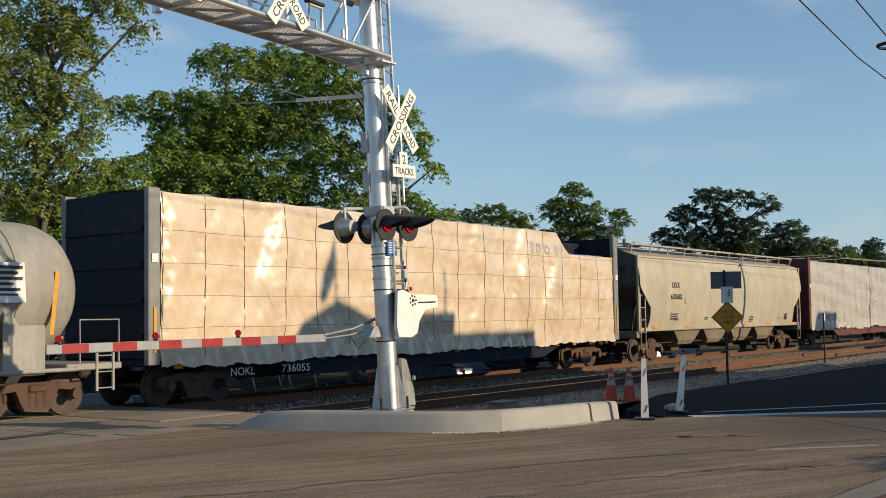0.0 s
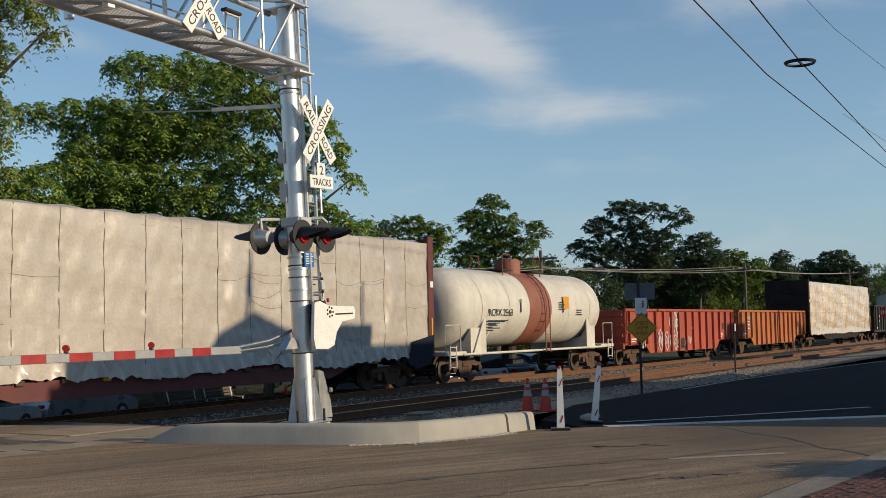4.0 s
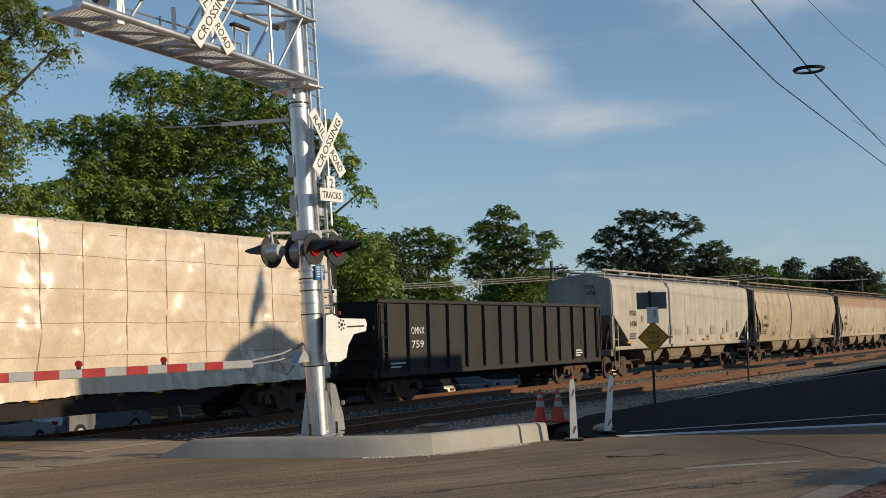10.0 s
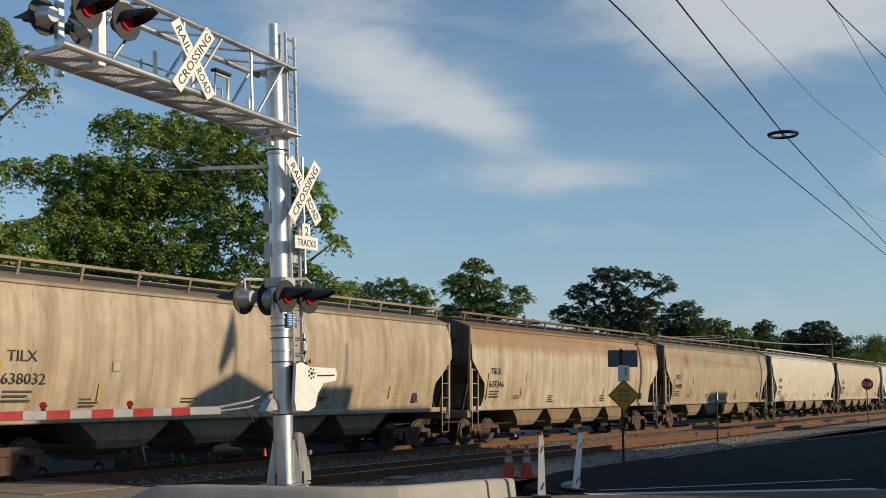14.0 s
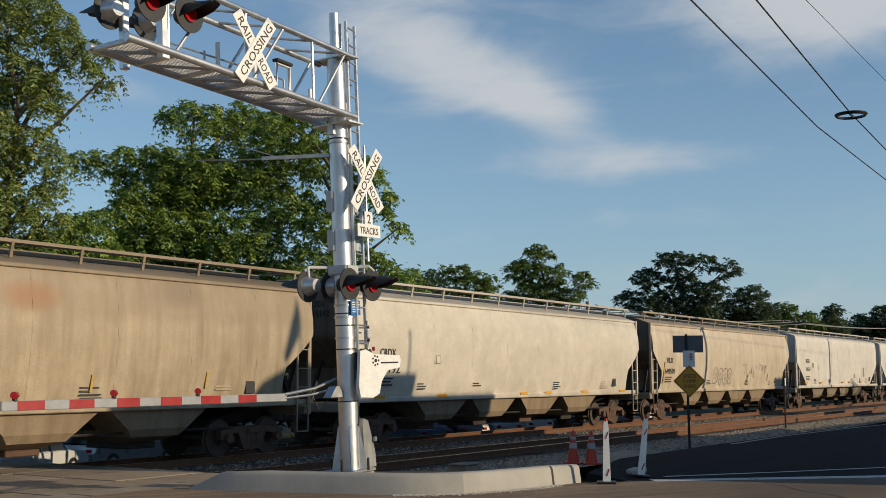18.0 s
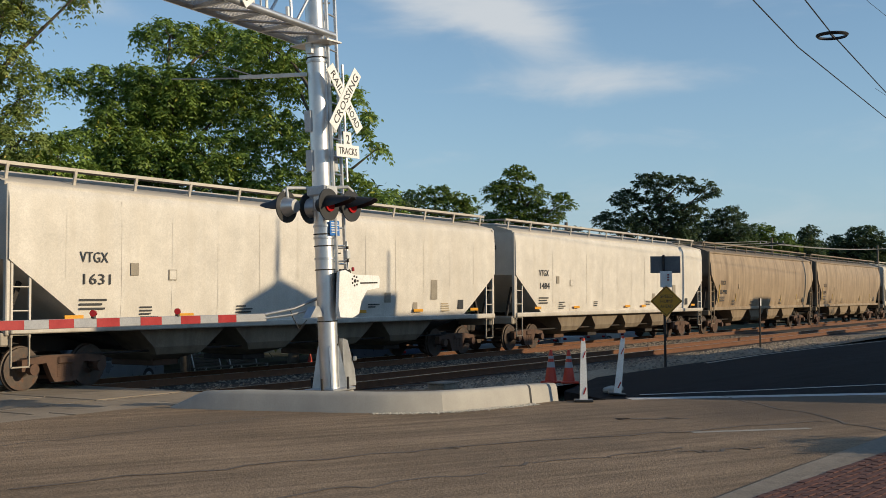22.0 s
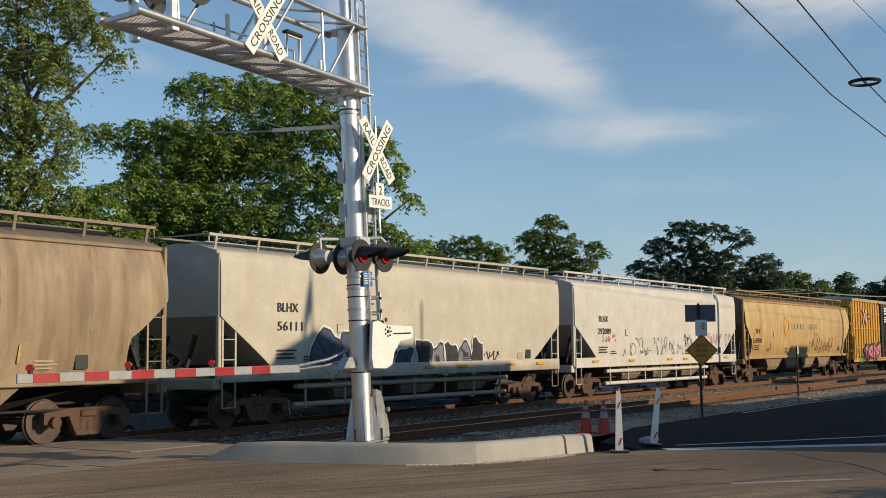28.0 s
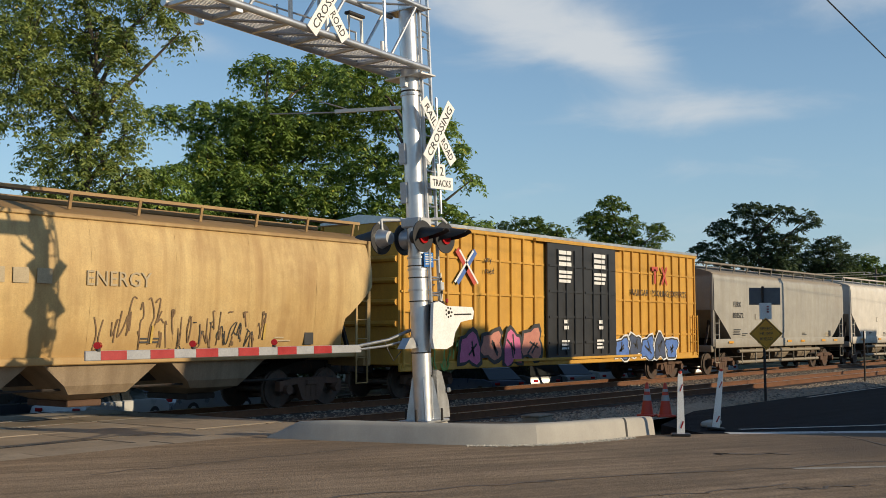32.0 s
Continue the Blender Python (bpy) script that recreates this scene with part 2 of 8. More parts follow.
    if rust_amount:
        rn = node("ShaderNodeTexNoise", Scale=scale * 0.9, Detail=8.0, Roughness=0.72)
        rm = node("ShaderNodeMapping")
        rm.inputs["Location"].default_value = (5.2, 1.3, 8.8)
        L(mp.outputs["Vector"], rm.inputs["Vector"])
        L(rm.outputs["Vector"], rn.inputs["Vector"])
        rr = node("ShaderNodeMapRange")
        rr.inputs["From Min"].default_value, rr.inputs["From Max"].default_value, rr.inputs["To Max"].default_value = 0.56, 0.68, rust_amount
        L(rn.outputs["Fac"], rr.inputs["Value"])
        col = layer(rr.outputs["Result"], rust, col)
    if per_object or per_island:
        src = info.outputs["Random"]
        amount = per_object
        if per_island:
            src = nt.nodes.new("ShaderNodeNewGeometry").outputs["Random Per Island"]
            amount = per_island
        vr = node("ShaderNodeMapRange")
        vr.inputs["To Min"].default_value, vr.inputs["To Max"].default_value = 1 - amount, 1 + amount
        L(src, vr.inputs["Value"])
        vh = nt.nodes.new("ShaderNodeHueSaturation")
        L(vr.outputs["Result"], vh.inputs["Value"])
        L(col, vh.inputs["Color"])
        col = vh.outputs["Color"]
    L(col, bs.inputs["Base Color"])
    rv = node("ShaderNodeMapRange")
    rv.inputs["To Min"].default_value, rv.inputs["To Max"].default_value = max(0.05, rough - rough_vary), min(1.0, rough + rough_vary)
    L(big.outputs["Fac"], rv.inputs["Value"])
    L(rv.outputs["Result"], bs.inputs["Roughness"])
    bs.inputs["Metallic"].default_value = metal
    bs.inputs["Coat Weight"].default_value = coat
    bs.inputs["Coat Roughness"].default_value = coat_rough
    bs.inputs["Specular IOR Level"].default_value = spec
    height = small.outputs["Fac"]
    bp = node("ShaderNodeBump", Strength=bump, Distance=0.02)
    L(height, bp.inputs["Height"])
    if wrinkle:
        wm = node("ShaderNodeMapping")
        wm.inputs["Rotation"].default_value = (0.3, 0.4, 0.5)
        wm.inputs["Scale"].default_value = (1.0, 1.0, 0.55)
        L(mp.outputs["Vector"], wm.inputs["Vector"])
        wv = node("ShaderNodeTexNoise", Scale=wrinkle_scale, Detail=5.0, Roughness=0.55, Distortion=1.6)
        L(wm.outputs["Vector"], wv.inputs["Vector"])
        wb = node("ShaderNodeBump", Strength=wrinkle, Distance=0.12)
        L(wv.outputs["Fac"], wb.inputs["Height"])
        L(wb.outputs["Normal"], bp.inputs["Normal"])
    L(bp.outputs["Normal"], bs.inputs["Normal"])
    MATS[name] = m
    return m


def foliage(name, dark, light, through_colour):
    m = bpy.data.materials.new(name)
    m.use_nodes = True
    nt = m.node_tree
    L = nt.links.new
    bs = nt.nodes["Principled BSDF"]
    out = nt.nodes["Material Output"]
    geo = nt.nodes.new("ShaderNodeNewGeometry")
    ramp = nt.nodes.new("ShaderNodeValToRGB")
    ramp.color_ramp.elements[0].color, ramp.color_ramp.elements[1].color = (*dark, 1), (*light, 1)
    e = ramp.color_ramp.elements.new(0.96)
    e.color = (*light, 1)
    ramp.color_ramp.elements[-1].color = (light[0] * 1.9, light[1] * 1.25, light[2] * 0.9, 1)
    L(geo.outputs["Random Per Island"], ramp.inputs["Fac"])
    L(ramp.outputs["Color"], bs.inputs["Base Color"])
    bs.inputs["Roughness"].default_value = 0.55
    bs.inputs["Specular IOR Level"].default_value = 0.35
    tr = nt.nodes.new("ShaderNodeBsdfTranslucent")
    tr.inputs["Color"].default_value = (*through_colour, 1)
    mx = nt.nodes.new("ShaderNodeMixShader")
    mx.inputs["Fac"].default_value = 0.28
    L(bs.outputs["BSDF"], mx.inputs[1])
    L(tr.outputs["BSDF"], mx.inputs[2])
    L(mx.outputs["Shader"], out.inputs["Surface"])
    return m


RUST = (0.16, 0.06, 0.025)
SOOT = (0.05, 0.045, 0.04)
# first pool paints dappled shade on the right; the second is a darker patch
asphalt = surface("old_asphalt", (0.218, 0.154, 0.097), (0.318, 0.229, 0.150), 0.35, 0.92, spec=0.25, bump=0.8, fine=30, mottle=(6.0, 0.16), rust=(0.15, 0.115, 0.085), rust_amount=0.35, grain=0.5, drag=(-27, 5.0, 0.32, 0.30),
                  pools=((20.0, 6.0, 5.5, 3.0, (0.115, 0.086, 0.062), 0.8), (12.6, 12.2, 4.0, 1.2, (0.16, 0.12, 0.085), 0.5)))
new_asphalt = surface("dark_asphalt", (0.010, 0.011, 0.013), (0.019, 0.019, 0.021), 0.25, 0.9, mottle=(2.5, 0.25), spec=0.08, bump=0.5, fine=45, grain=0.5, drag=(-5, 9.0, 0.5, 0.35))
concrete = surface("concrete", (0.34, 0.32, 0.285), (0.42, 0.395, 0.35), 1.6, 0.85, bump=0.08, grain=0.08, fine=45, streak=(0.28, 0.26, 0.23), streak_amount=0.35)
panel_concrete = surface("crossing_panel", (0.235, 0.185, 0.13), (0.33, 0.27, 0.20), 1.2, 0.85, bump=0.3, fine=30, rust=(0.12, 0.10, 0.08), rust_amount=0.7, per_object=0.12)
brick_mat = surface("paver_brick", (0.082, 0.033, 0.024), (0.130, 0.050, 0.035), 6.0, 0.85, bump=0.3, fine=60, per_object=0.22)
grass_mat = surface("dry_verge", (0.045, 0.052, 0.022), (0.085, 0.080, 0.042), 0.8, 0.95, bump=0.6, fine=30)
stone_mat = surface("ballast_stone", (0.17, 0.138, 0.105), (0.33, 0.275, 0.21), 7.0, 0.9, bump=0.4, fine=30, per_island=0.45)
bed_mat = surface("ballast_bed", (0.030, 0.024, 0.019), (0.070, 0.056, 0.044), 4.0, 0.95, bump=0.9, fine=14, rust=(0.10, 0.055, 0.03), rust_amount=0.5)
tie_mat = surface("tie_wood", (0.028, 0.021, 0.017), (0.062, 0.045, 0.033), 3.0, 0.9, bump=0.5, fine=22, squash=(6, 1, 1), per_object=0.3)
rail_mat = surface("rail_steel", (0.115, 0.050, 0.024), (0.19, 0.085, 0.040), 5.0, 0.65, metal=0.35, bump=0.2)
rail_top = surface("rail_head_steel", (0.42, 0.40, 0.38), (0.55, 0.53, 0.5), 9.0, 0.3, metal=1.0, bump=0.05)
plate_dark = surface("dull_plate_back", (0.10, 0.10, 0.105), (0.15, 0.15, 0.155), 5.0, 0.7, bump=0.03)
old_yellow = surface("faded_yellow_strip", (0.40, 0.26, 0.05), (0.50, 0.33, 0.07), 6.0, 0.6, bump=0.03, rust=(0.32, 0.24, 0.14), rust_amount=0.8)
grating_mat = surface("weathered_grating", (0.62, 0.60, 0.57), (0.76, 0.74, 0.70), 6.0, 0.45, metal=0.15, bump=0.05)
galv = surface("galvanised_steel", (0.42, 0.43, 0.44), (0.58, 0.59, 0.60), 5.0, 0.42, metal=0.85, bump=0.03, grain=0.05, streak=(0.36, 0.35, 0.33), streak_amount=0.35)
aluminium = surface("bright_aluminium", (0.56, 0.57, 0.58), (0.70, 0.70, 0.70), 4.0, 0.40, metal=0.85, bump=0.02, grain=0.04, streak=(0.5, 0.5, 0.5), streak_amount=0.25)
grey_box = surface("grey_cabinet_paint", (0.42, 0.43, 0.44), (0.52, 0.53, 0.53), 4.0, 0.5, bump=0.06)
white_sign = surface("white_sheeting", (0.72, 0.71, 0.68), (0.80, 0.79, 0.76), 5.0, 0.45, bump=0.03)
black_paint = surface("black_paint", (0.012, 0.012, 0.013), (0.022, 0.022, 0.023), 4.0, 0.5, bump=0.08)
letter_black = surface("black_lettering", (0.018, 0.018, 0.02), (0.03, 0.03, 0.03), 4.0, 0.55, bump=0.03)
letter_white = surface("white_lettering", (0.66, 0.65, 0.62), (0.76, 0.75, 0.72), 6.0, 0.6, bump=0.03)
letter_faded = surface("faded_lettering", (0.34, 0.27, 0.17), (0.42, 0.34, 0.22), 6.0, 0.7, bump=0.03)
red_stripe = surface("red_sheeting", (0.27, 0.012, 0.016), (0.34, 0.02, 0.022), 6.0, 0.4, bump=0.03)
silver_stripe = surface("silver_sheeting", (0.27, 0.275, 0.29), (0.33, 0.335, 0.345), 6.0, 0.45, bump=0.03)
yellow_sign = surface("yellow_sheeting", (0.60, 0.265, 0.012), (0.68, 0.32, 0.02), 5.0, 0.5, bump=0.03)
blue_sign = surface("blue_sheeting", (0.02, 0.13, 0.42), (0.03, 0.17, 0.50), 5.0, 0.45, bump=0.03)
orange_plastic = surface("orange_plastic", (0.46, 0.032, 0.014), (0.56, 0.055, 0.02), 6.0, 0.5, bump=0.05, rust=(0.3, 0.08, 0.04), rust_amount=0.4)
white_paint = surface("road_paint", (0.50, 0.49, 0.46), (0.64, 0.62, 0.58), 5.0, 0.8, bump=0.3, fine=50, rust=(0.14, 0.125, 0.11), rust_amount=0.75)
crack_mat = surface("tar_seal", (0.115, 0.088, 0.062), (0.16, 0.122, 0.088), 4.0, 0.7, bump=0.2)
steel_dark = surface("dark_running_gear", (0.014, 0.012, 0.011), (0.032, 0.026, 0.022), 3.0, 0.75, bump=0.25, rust=(0.10, 0.048, 0.026), rust_amount=0.7)
truck_mat = surface("rusty_truck_steel", (0.062, 0.032, 0.020), (0.115, 0.062, 0.038), 4.0, 0.8, bump=0.3, rust=(0.05, 0.035, 0.028), rust_amount=0.6)
wheel_mat = surface("wheel_steel", (0.055, 0.043, 0.037), (0.11, 0.08, 0.062), 6.0, 0.6, metal=0.4, bump=0.15, rust=RUST, rust_amount=0.6)
tread_mat = surface("wheel_tread_steel", (0.32, 0.30, 0.28), (0.42, 0.40, 0.38), 6.0, 0.4, metal=0.8, bump=0.05)
wire_mat = surface("wire_black", (0.012, 0.012, 0.013), (0.02, 0.02, 0.02), 3.0, 0.6, bump=0.0)
pole_wood = surface("pole_wood", (0.10, 0.08, 0.062), (0.17, 0.14, 0.11), 3.0, 0.9, bump=0.4, fine=25)
bark = surface("bark", (0.075, 0.058, 0.042), (0.14, 0.115, 0.088), 5.0, 0.95, bump=0.8, fine=18)
leaf_walnut = foliage("walnut_leaves", (0.062, 0.108, 0.022), (0.238, 0.335, 0.070), (0.31, 0.43, 0.07))
leaf_pale = foliage("pale_leaves", (0.085, 0.125, 0.032), (0.26, 0.315, 0.085), (0.34, 0.40, 0.08))
leaf_mid = foliage("mid_leaves", (0.046, 0.080, 0.018), (0.175, 0.245, 0.052), (0.20, 0.28, 0.05))
leaf_dark = foliage("dark_leaves", (0.030, 0.050, 0.028), (0.082, 0.120, 0.056), (0.10, 0.15, 0.05))
glass_dark = surface("car_glass", (0.015, 0.018, 0.02), (0.025, 0.028, 0.03), 3.0, 0.08, bump=0.0, rough_vary=0.02)
red_lens = surface("red_lens", (0.30, 0.008, 0.012), (0.42, 0.015, 0.018), 8.0, 0.15, bump=0.02, rough_vary=0.05)
faded_paint = surface("faded_road_paint", (0.30, 0.27, 0.22), (0.42, 0.38, 0.32), 5.0, 0.8, bump=0.3, rust=(0.2, 0.16, 0.12), rust_amount=0.8)
band_mat = surface("worn_concrete_band", (0.20, 0.165, 0.125), (0.27, 0.23, 0.18), 1.6, 0.88, bump=0.3, fine=30, mottle=(4.0, 0.2), grain=0.25)
walk_mat = surface("weathered_roof_walk", (0.15, 0.125, 0.095), (0.25, 0.21, 0.165), 3.0, 0.6, metal=0.3, bump=0.1, rust=RUST, rust_amount=0.4)
verge_mat = surface("dusty_verge", (0.22, 0.17, 0.115), (0.36, 0.285, 0.20), 0.8, 0.95, bump=0.9, fine=16, rust=(0.12, 0.095, 0.07), rust_amount=0.6, grain=0.4)
lot_mat = surface("dark_lot_earth", (0.030, 0.027, 0.022), (0.060, 0.052, 0.042), 0.8, 0.95, bump=0.6, fine=18, spec=0.2, grain=0.4)
chip_mat = surface("pale_chips", (0.42, 0.38, 0.32), (0.58, 0.54, 0.46), 7.0, 0.9, bump=0.2, per_island=0.35)
cable_pale = surface("weathered_cable", (0.20, 0.19, 0.17), (0.28, 0.27, 0.24), 3.0, 0.6, bump=0.0)
building_brick = surface("building_brick", (0.20, 0.085, 0.055), (0.30, 0.14, 0.09), 5.0, 0.9, bump=0.3)


# ---------------------------------------------------------------- building kit
class Geo:
    """Gathers vertices and faces for one mesh."""

    def __init__(self):
        self.v, self.f, self.mi, self.cur = [], [], [], 0

    def add(self, verts, faces, m=None):
        n = len(self.v)
        self.v += [tuple(m @ Vector(p)) if m is not None else tuple(p) for p in verts]
        for face in faces:
            self.f.append(tuple(i + n for i in face))
            self.mi.append(self.cur)
        return self

    def box(self, c, s, m=None, bev=0.0, turn=None):
        x, y, z = (d / 2 for d in s)
        t = Matrix.Translation(c)
        if turn is not None:
            t = t @ turn
        if m is not None:
            t = m @ t
        b = min(bev, x * 0.9, y * 0.9, z * 0.9)
        if b <= 0:
            vs = [(i * x, j * y, k * z) for i in (-1, 1) for j in (-1, 1) for k in (-1, 1)]
            fs = [(0, 1, 3, 2), (4, 6, 7, 5), (0, 4, 5, 1), (2, 3, 7, 6), (0, 2, 6, 4), (1, 5, 7, 3)]
            return self.add(vs, fs, t)
        vs, ids = [], {}
        for i in (-1, 1):
            for j in (-1, 1):
                for k in (-1, 1):
                    for ax in range(3):
                        p = [i * (x - b), j * (y - b), k * (z - b)]
                        p[ax] = (i * x, j * y, k * z)[ax]
                        ids[i, j, k, ax] = len(vs)
                        vs.append(p)
        fs = []
        for ax in range(3):
            o = [a for a in range(3) if a != ax]
            for sgn in (-1, 1):
                q = []
                for a, bb in ((-1, -1), (1, -1), (1, 1), (-1, 1)):
                    key = [0, 0, 0]
                    key[ax], key[o[0]], key[o[1]] = sgn, a, bb
                    q.append(ids[(*key, ax)])
                flip = (sgn < 0) != (ax == 1)
                fs.append(tuple(reversed(q)) if flip else tuple(q))
        for ax in range(3):
            o = [a for a in range(3) if a != ax]
            for a in (-1, 1):
                for bb in (-1, 1):
                    k1, k2 = [0, 0, 0], [0, 0, 0]
                    k1[ax], k1[o[0]], k1[o[1]] = -1, a, bb
                    k2[ax], k2[o[0]], k2[o[1]] = 1, a, bb
                    fs.append((ids[(*k1, o[0])], ids[(*k2, o[0])], ids[(*k2, o[1])], ids[(*k1, o[1])]))
        for i in (-1, 1):
            for j in (-1, 1):
                for k in (-1, 1):
                    fs.append((ids[i, j, k, 0], ids[i, j, k, 1], ids[i, j, k, 2]))
        return self.add(vs, fs, t)

    def tube(self, pts, r, n=8, m=None, caps=True, r2=None):
        pts = [Vector(p) for p in pts]
        rings, k = [], len(pts)
        for i, p in enumerate(pts):
            d = (pts[min(i + 1, k - 1)] - pts[max(i - 1, 0)]).normalized()
            a = d.cross(Vector((0, 0, 1)))
            if a.length < 1e-3:
                a = Vector((1, 0, 0))
            a.normalize()
            b = d.cross(a)
            rr = r if r2 is None else r + (r2 - r) * i / max(1, k - 1)
            rings.append([p + a * math.cos(2 * math.pi * j / n) * rr + b * math.sin(2 * math.pi * j / n) * rr for j in range(n)])
        return self.loft(rings, m, caps)

    def loft(self, rings, m=None, caps=True, closed=True):
        n = len(rings[0])
        vs = [p for ring in rings for p in ring]
        fs = []
        for i in range(len(rings) - 1):
            for j in range(n if closed else n - 1):
                a, b = i * n + j, i * n + (j + 1) % n
                fs.append((a, b, b + n, a + n))
        if caps:
            fs.append(tuple(range(n - 1, -1, -1)))
            fs.append(tuple((len(rings) - 1) * n + j for j in range(n)))
        return self.add(vs, fs, m)

    def prism(self, outline, axis, a, b, m=None):
        """An outline of 2D points pushed along an axis from a to b."""
        def put(p, h):
            q = list(p)
            q.insert("xyz".index(axis), h)
            return q
        return self.loft([[put(p, a) for p in outline], [put(p, b) for p in outline]], m)

    def mesh(self, name, mats, smooth=False):
        me = bpy.data.meshes.new(name)
        me.from_pydata(self.v, [], self.f)
        for mt in mats if isinstance(mats, (list, tuple)) else [mats]:
            me.materials.append(mt)
        if self.cur or any(self.mi):
            me.polygons.foreach_set("material_index", self.mi)
        bm = bmesh.new()
        bm.from_mesh(me)
        bmesh.ops.recalc_face_normals(bm, faces=bm.faces)
        bm.to_mesh(me)
        bm.free()
        if smooth:
            me.polygons.foreach_set("use_smooth", [True] * len(me.polygons))
            me.set_sharp_from_angle(angle=radians(38))
        me.update()
        return me


def part(name, geo, material, parent=None, label="", smooth=False, at=None):
    """One mesh under a thing or a part."""
    me = geo.mesh(name, material, smooth) if isinstance(geo, Geo) else geo
    ob = new(name, me)
    ob.parent = parent
    if at is not None:
        ob.matrix_basis = at
    if label:
        ob["label"] = label
    return ob


def thing(name, label, category, group="", at=None):
    ob = new(name)
    ob.empty_display_size = 0.3
    if at is not None:
        ob.matrix_basis = at
    return tagged(ob, label, category, group)


def setting(name, geo, material, label="", smooth=False):
    return tagged(part(name, geo, material, None, "", smooth), label, "", "", "structure")


def letters(text, height, material, parent, at, name="lettering", width=None, thin=0.004):
    """Built-in font lettering as a mesh; at: lies in the local xz plane, facing -y, from its lower left corner."""
    cu = bpy.data.curves.new(name, "FONT")
    cu.body, cu.size, cu.extrude, cu.resolution_u = text, height * 1.38, thin, 2
    tmp = bpy.data.objects.new(name, cu)
    scene.collection.objects.link(tmp)
    bpy.context.view_layer.update()
    me = bpy.data.meshes.new_from_object(tmp)
    bpy.data.objects.remove(tmp)
    me.materials.clear()
    me.materials.append(material)
    if width:
        xs = [v.co.x for v in me.vertices]
        k = width / max(1e-3, max(xs) - min(xs))
        me.transform(Matrix.Diagonal((k, 1, 1, 1)))
    return part(name, me, material, parent, at=at @ pose(0, 0, 0, 90, 0, 0))


def bars(parent, material, x, z, widths, height, gap, y, name="small_print"):
    """Rows of print too small to read."""
    g = Geo()
    for i, w in enumerate(widths):
        g.box((x + w / 2, y, z - i * (height + gap)), (w, 0.006, height))
    return part(name, g, material, parent)


# ---------------------------------------------------------------- ground, roads, island
def slab(outline, top, thick):
    g = Geo()
    return g.loft([[(x, y, top - thick) for x, y in outline], [(x, y, top) for x, y in outline]])


RAIL = -0.08            # height of the rail heads
TRACK, NEAR_TRACK = 21.35, 16.6
g = Geo()
g.loft([[(x, y, z) for y, z in ((-600, -0.42), (24.4, -0.42), (27.0, -1.22), (2500, -1.22))] for x in (-600, 3000)], caps=False, closed=False)
setting("ground", g, grass_mat, "dry green verge around the railway crossing")
old_road = [(-60, -40), (30, -40), (24, 3.2), (23.2, 4.2), (19.2, 8.6), (18.2, 9.5), (16.2, 10.4), (15.3, 12), (14.4, 14.3), (14.4, 14.9), (-60, 14.9)]
setting("road", slab(old_road, 0.0, 0.4), asphalt, "worn brown-grey asphalt street in front of the crossing")
g = Geo()
g.loft([[(x, y, z) for y, z in ((23.6, -0.07), (26, -0.25), (31, -1.10), (70, -1.12))] for x in (-60, 17.4)], caps=False, closed=False)
setting("road_beyond", g, lot_mat, "worn asphalt street on the far side of the tracks")
dark_road = [(19.25, 8.65), (23.25, 4.25), (24.1, 3.2), (35, 2.6), (60, 0.8), (120, -2), (400, -12), (400, 3), (120, 7.6), (55, 9.9), (40, 11.2), (30, 11.35), (24.5, 11.3), (20.6, 10.2)]
setting("road_side_street", slab(dark_road, -0.012, 0.38), new_asphalt, "smooth dark new asphalt side street beside the railway")
setting("parking_ground", slab([(17.4, 27.1), (75, 27.1), (75, 36), (17.4, 36)], -1.15, 0.1), lot_mat, "dark old surface of the parking lot behind the tracks")

markings = tagged(new("road_marking"), "worn white painted road lines", "", "", "structure")


def stripe(points, width, z, material=white_paint, name="painted_line"):
    g = Geo()
    pts = [Vector((x, y, 0)) for x, y in points]
    vs = []
    for i, p in enumerate(pts):
        d = (pts[min(i + 1, len(pts) - 1)] - pts[max(0, i - 1)]).normalized()
        n = Vector((-d.y, d.x, 0)) * width / 2
        vs += [(p + n).to_tuple()[:2] + (z,), (p - n).to_tuple()[:2] + (z,)]
    g.add(vs, [(2 * i, 2 * i + 1, 2 * i + 3, 2 * i + 2) for i in range(len(pts) - 1)])
    return part(name, g, material, markings)


stripe([(19.5, 8.35), (23.4, 4.05)], 0.40, 0.004)
stripe([(20.4, 8.5), (22.6, 6.9), (25.6, 4.9)], 0.13, 0.004)
stripe([(31, 10.95), (36, 11.0), (41, 10.75), (55, 9.5), (120, 7.2)], 0.14, 0.004, faded_paint)
stripe([(15.1, 5.55), (16.4, 4.3)], 0.16, 0.004, faded_paint)
rng = random.Random(4)


def crack(x0, y0, x1, y1, width, wobble=0.12, n=14):
    pts = []
    for i in range(n + 1):
        k = i / n
        pts.append((x0 + (x1 - x0) * k + rng.uniform(-wobble, wobble), y0 + (y1 - y0) * k + rng.uniform(-wobble, wobble)))
    ob = stripe(pts, width, 0.004 + rng.random() * 0.003, crack_mat, "tar_seam")
    return ob


crack(7.3, 9.7, 12.1, 7.5, 0.07)
crack(12.1, 7.5, 17.5, 4.4, 0.06)
crack(7.0, 7.5, 10.5, 6.2, 0.06)
crack(16.2, 7.2, 16.8, 6.3, 0.10)
crack(13.2, 4.9, 14.0, 4.2, 0.05)
crack(11.0, 6.2, 13.5, 5.0, 0.05)
crack(9.0, 12.6, 13.5, 12.0, 0.05)
crack(16.3, 3.0, 21.0, 7.2, 0.05)

